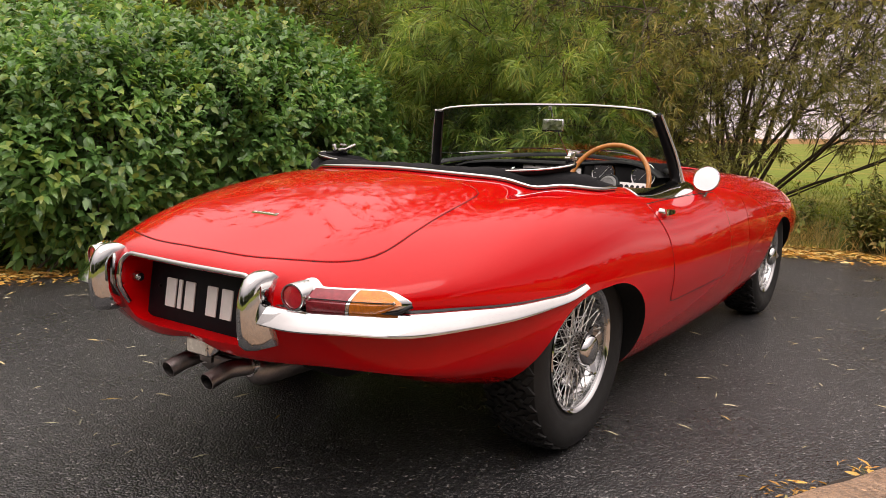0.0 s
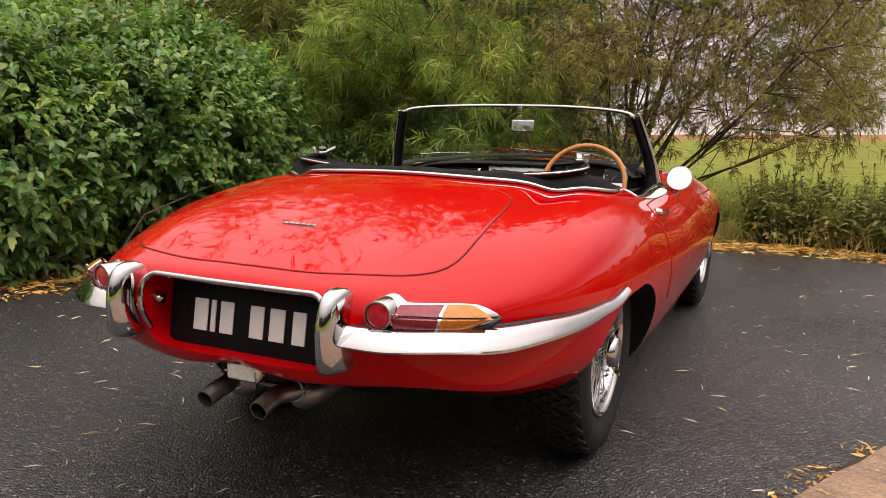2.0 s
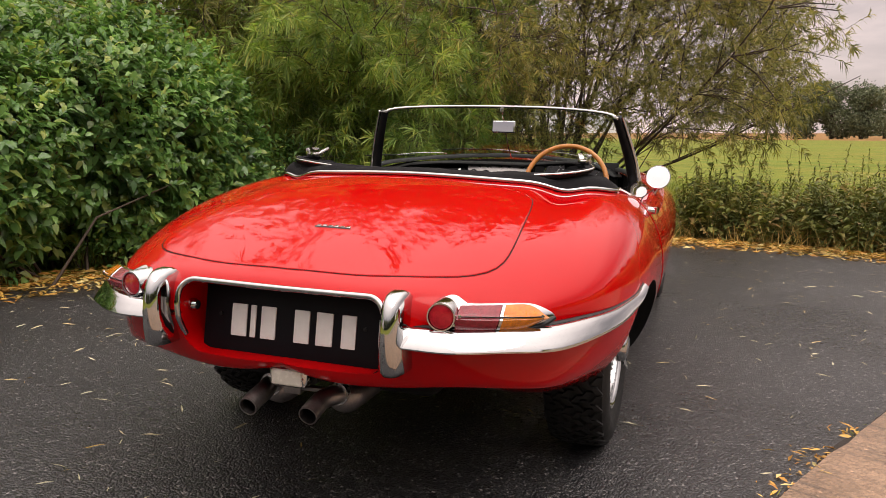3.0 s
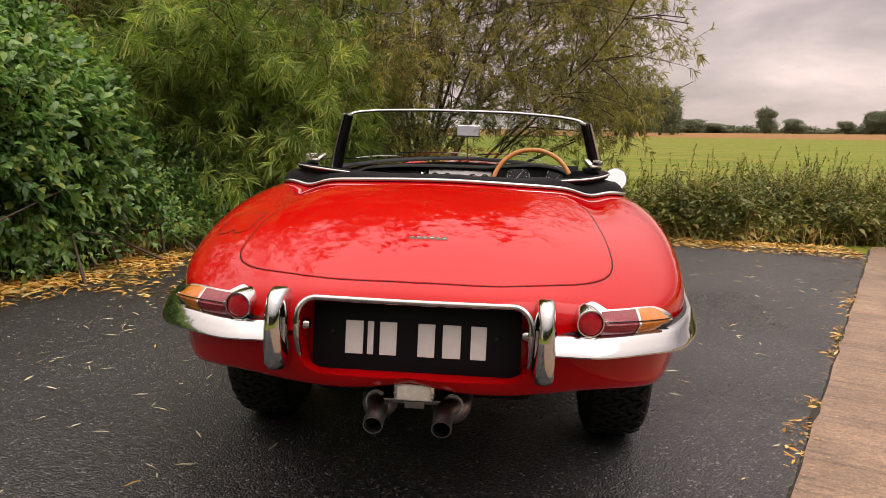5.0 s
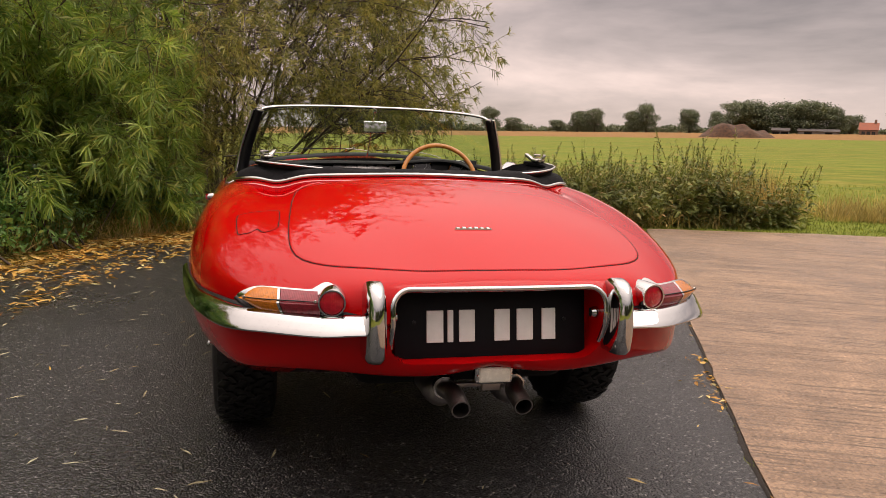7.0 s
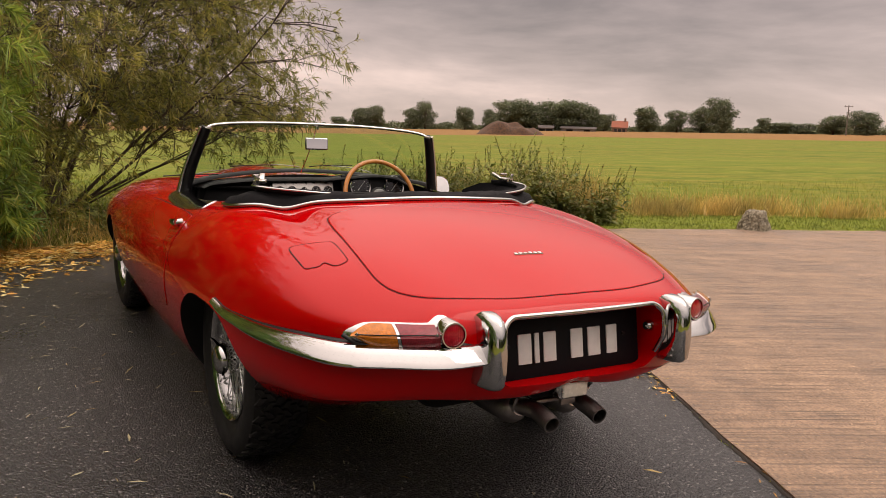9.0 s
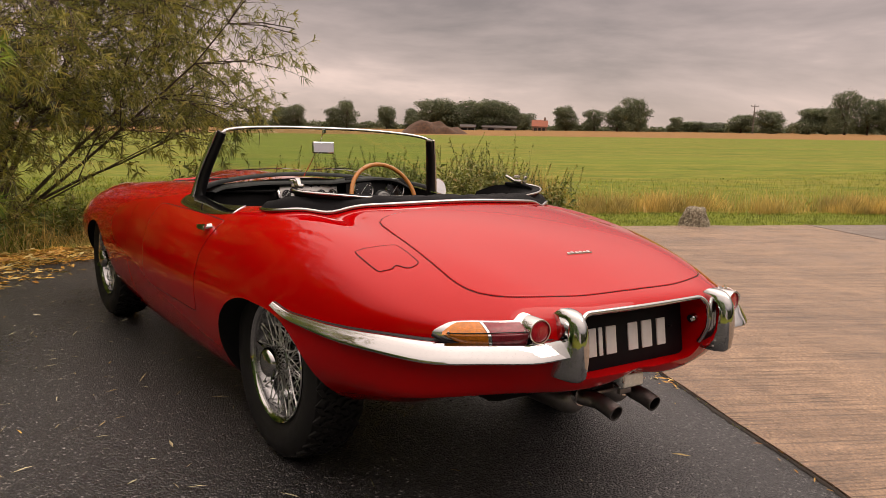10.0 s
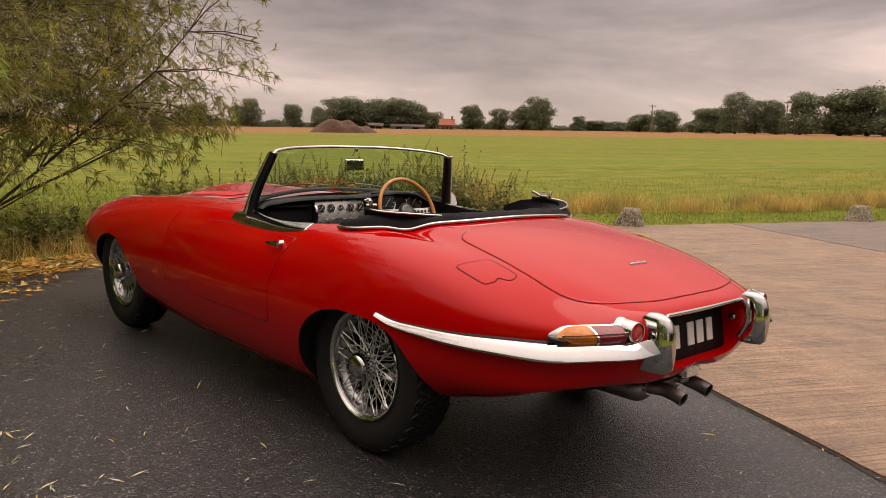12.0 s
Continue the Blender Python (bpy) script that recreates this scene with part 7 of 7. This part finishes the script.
rngh = np.random.default_rng(77)
hp = []
for az in np.arange(8, 84, 0.035):
    x, y, z = bearing(az + rngh.normal() * 0.05, 318 + rngh.normal() * 1.5)
    for _ in range(14):
        hp.append((x + rngh.normal(), y + rngh.normal(), z + rngh.uniform(0, 2.0 + 0.7 * math.sin(az * 1.7) + 0.5 * math.sin(az * 5.1))))
hp = np.array(hp)
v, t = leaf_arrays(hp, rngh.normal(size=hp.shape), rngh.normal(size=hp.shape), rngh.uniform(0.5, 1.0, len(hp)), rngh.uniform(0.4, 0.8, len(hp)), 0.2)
tagged(fast_mesh("hedge", v, t, M_HAZYFARLEAF), "dark hedge along the far side of the fields", "hedge", kind="stuff")


def house(az, dist, w, dp, wall_h, roof_h, turn):
    x, y, z = bearing(az, dist)
    root = empty("house", (x, y, z - 0.9))
    root.rotation_euler = (0, 0, radians(turn))
    part("wall", box_bm((w, dp, wall_h), (0, 0, wall_h / 2), 0.03, 1), M_BRICK, root)
    v = [(-w / 2 - 0.3, -dp / 2 - 0.3, wall_h), (w / 2 + 0.3, -dp / 2 - 0.3, wall_h), (w / 2 + 0.3, dp / 2 + 0.3, wall_h), (-w / 2 - 0.3, dp / 2 + 0.3, wall_h), (-w / 2 - 0.3, 0, wall_h + roof_h), (w / 2 + 0.3, 0, wall_h + roof_h)]
    roof = mesh_ob("roof", v, [(0, 1, 5, 4), (2, 3, 4, 5), (0, 4, 3), (1, 2, 5), (0, 3, 2, 1)], M_ROOF, root, "red tiled roof", smooth=None)
    part("chimney", box_bm((0.7, 0.6, 1.6), (w / 2 - 0.8, 0, wall_h + roof_h + 0.2), 0.02, 1), M_BRICK, roof)
    for k in (-1, 0, 1):
        part("window", box_bm((1.0, 0.1, 1.1), (k * w / 3.6, -dp / 2 - 0.01, wall_h * 0.55), 0.02, 1), M_GAUGE, root)
    return tagged(root, "distant brick house with a red tiled roof", "house")


house(42.5, 285, 5.2, 5.0, 2.4, 2.3, -42)


def shed(az, dist, w, dp, wall_h, roof_h, turn):
    """A long low farm shed with a shallow roof."""
    x, y, z = bearing(az, dist)
    root = empty("shed", (x, y, z - 0.6))
    root.rotation_euler = (0, 0, radians(turn))
    part("wall", box_bm((w, dp, wall_h), (0, 0, wall_h / 2), 0.03, 1), M_RENDER, root)
    v = [(-w / 2 - 0.3, -dp / 2 - 0.4, wall_h), (w / 2 + 0.3, -dp / 2 - 0.4, wall_h), (w / 2 + 0.3, dp / 2 + 0.4, wall_h), (-w / 2 - 0.3, dp / 2 + 0.4, wall_h), (-w / 2 - 0.3, 0, wall_h + roof_h), (w / 2 + 0.3, 0, wall_h + roof_h)]
    mesh_ob("roof", v, [(0, 1, 5, 4), (2, 3, 4, 5), (0, 4, 3), (1, 2, 5), (0, 3, 2, 1)], M_SHEETROOF, root, "grey sheet roof", smooth=None)
    for k in (-1, 1):
        part("door", box_bm((2.2, 0.1, wall_h * 0.8), (k * w / 4, -dp / 2 - 0.02, wall_h * 0.4), 0.02, 1), M_DARK, root)
    return tagged(root, "long low grey farm shed on the field boundary", "shed")


shed(39.6, 282, 12.0, 6.0, 1.5, 0.8, -40)
shed(37.3, 280, 5.0, 5.0, 1.7, 0.9, -40)

# heap of soil in the field
x, y, z = bearing(34.9, 126)
verts, faces = [], []
nx, ny = 40, 16
for j in range(ny + 1):
    for i in range(nx + 1):
        a, b = -1 + 2 * i / nx, -1 + 2 * j / ny
        r = max(0.0, 1 - a * a) * max(0.0, 1 - b * b)
        h = 2.6 * r ** 0.85 * (0.8 + 0.35 * noise.noise(Vector((a * 3, b * 2, 0.3))) - 0.18 * a) + 0.12 * noise.noise(Vector((a * 11, b * 7, 2)))
        verts.append((a * 5.6, b * 2.6, h - 0.12))
faces = [(j * (nx + 1) + i, j * (nx + 1) + i + 1, (j + 1) * (nx + 1) + i + 1, (j + 1) * (nx + 1) + i) for j in range(ny) for i in range(nx)]
heap = mesh_ob("soil_heap", verts, faces, M_SOIL, smooth=60)
heap.matrix_basis = pose(x, y, z, 0, 0, -34.9)
tagged(heap, "long heap of brown soil in the field", "soil heap")


def utility_pole(az, dist, h):
    x, y, z = bearing(az, dist)
    v, f = tube([(0, 0, -0.3), (0, 0, h * 0.5), (0, 0, h)], 0.16, 10, scale=[1.2, 1, 0.75], up=(1, 0, 0))
    p = mesh_ob("utility_pole", v, f, M_POLE)
    p.matrix_basis = pose(x, y, z, 0, 0, -az)
    part("crossarm", box_bm((2.2, 0.14, 0.16), (0, 0, h - 0.5), 0.02, 1), M_POLE, p)
    for k in (-0.9, 0, 0.9):
        ins = mesh_ob("insulator", *lathe([(0, 0.05), (0.2, 0.06), (0.28, 0.03), (0.28, 0.0)], 10, "z", (k, 0, h - 0.42)), M_STONE, p)
    tagged(p, "wooden utility pole with a crossarm", "utility pole", "utility poles")


utility_pole(57.1, 250, 8.6)
utility_pole(65.9, 250, 9.8)


def marker_stone(x, y, w, h, seed, turn):
    bm = bmesh.new()
    bmesh.ops.create_cube(bm, size=1)
    bmesh.ops.subdivide_edges(bm, edges=bm.edges[:], cuts=9, use_grid_fill=True)
    for vtx in bm.verts:
        c = vtx.co
        t = c.z + 0.5
        k = 1 - 0.5 * t
        rr = max(abs(c.x), abs(c.y)) / (math.hypot(c.x, c.y) + 1e-6)
        blend = 0.35 + 0.65 * rr
        nz = noise.noise(Vector((c.x * 3 + seed, c.y * 3, c.z * 3))) * 0.06 + noise.noise(Vector((c.x * 9, c.y * 9 + seed, c.z * 9))) * 0.025
        q = k * blend * (1 + nz * 2)
        vtx.co = Vector((c.x * w * q, c.y * w * q, t * h * (1 + nz) - (0.05 * h if t > 0.95 and rr < 1.1 and max(abs(c.x), abs(c.y)) > 0.45 else 0)))
    ob = part("marker_stone", bm, M_STONE, smooth=70)
    ob.matrix_basis = pose(x, y, land(x, y) - 0.02, 0, 0, turn)
    tagged(ob, "weathered tapering stone block at the concrete's edge", "stone", "marker stones")


marker_stone(7.66, 4.46, 0.47, 0.31, 1, 20)
marker_stone(12.6, 2.95, 0.50, 0.32, 4, 65)
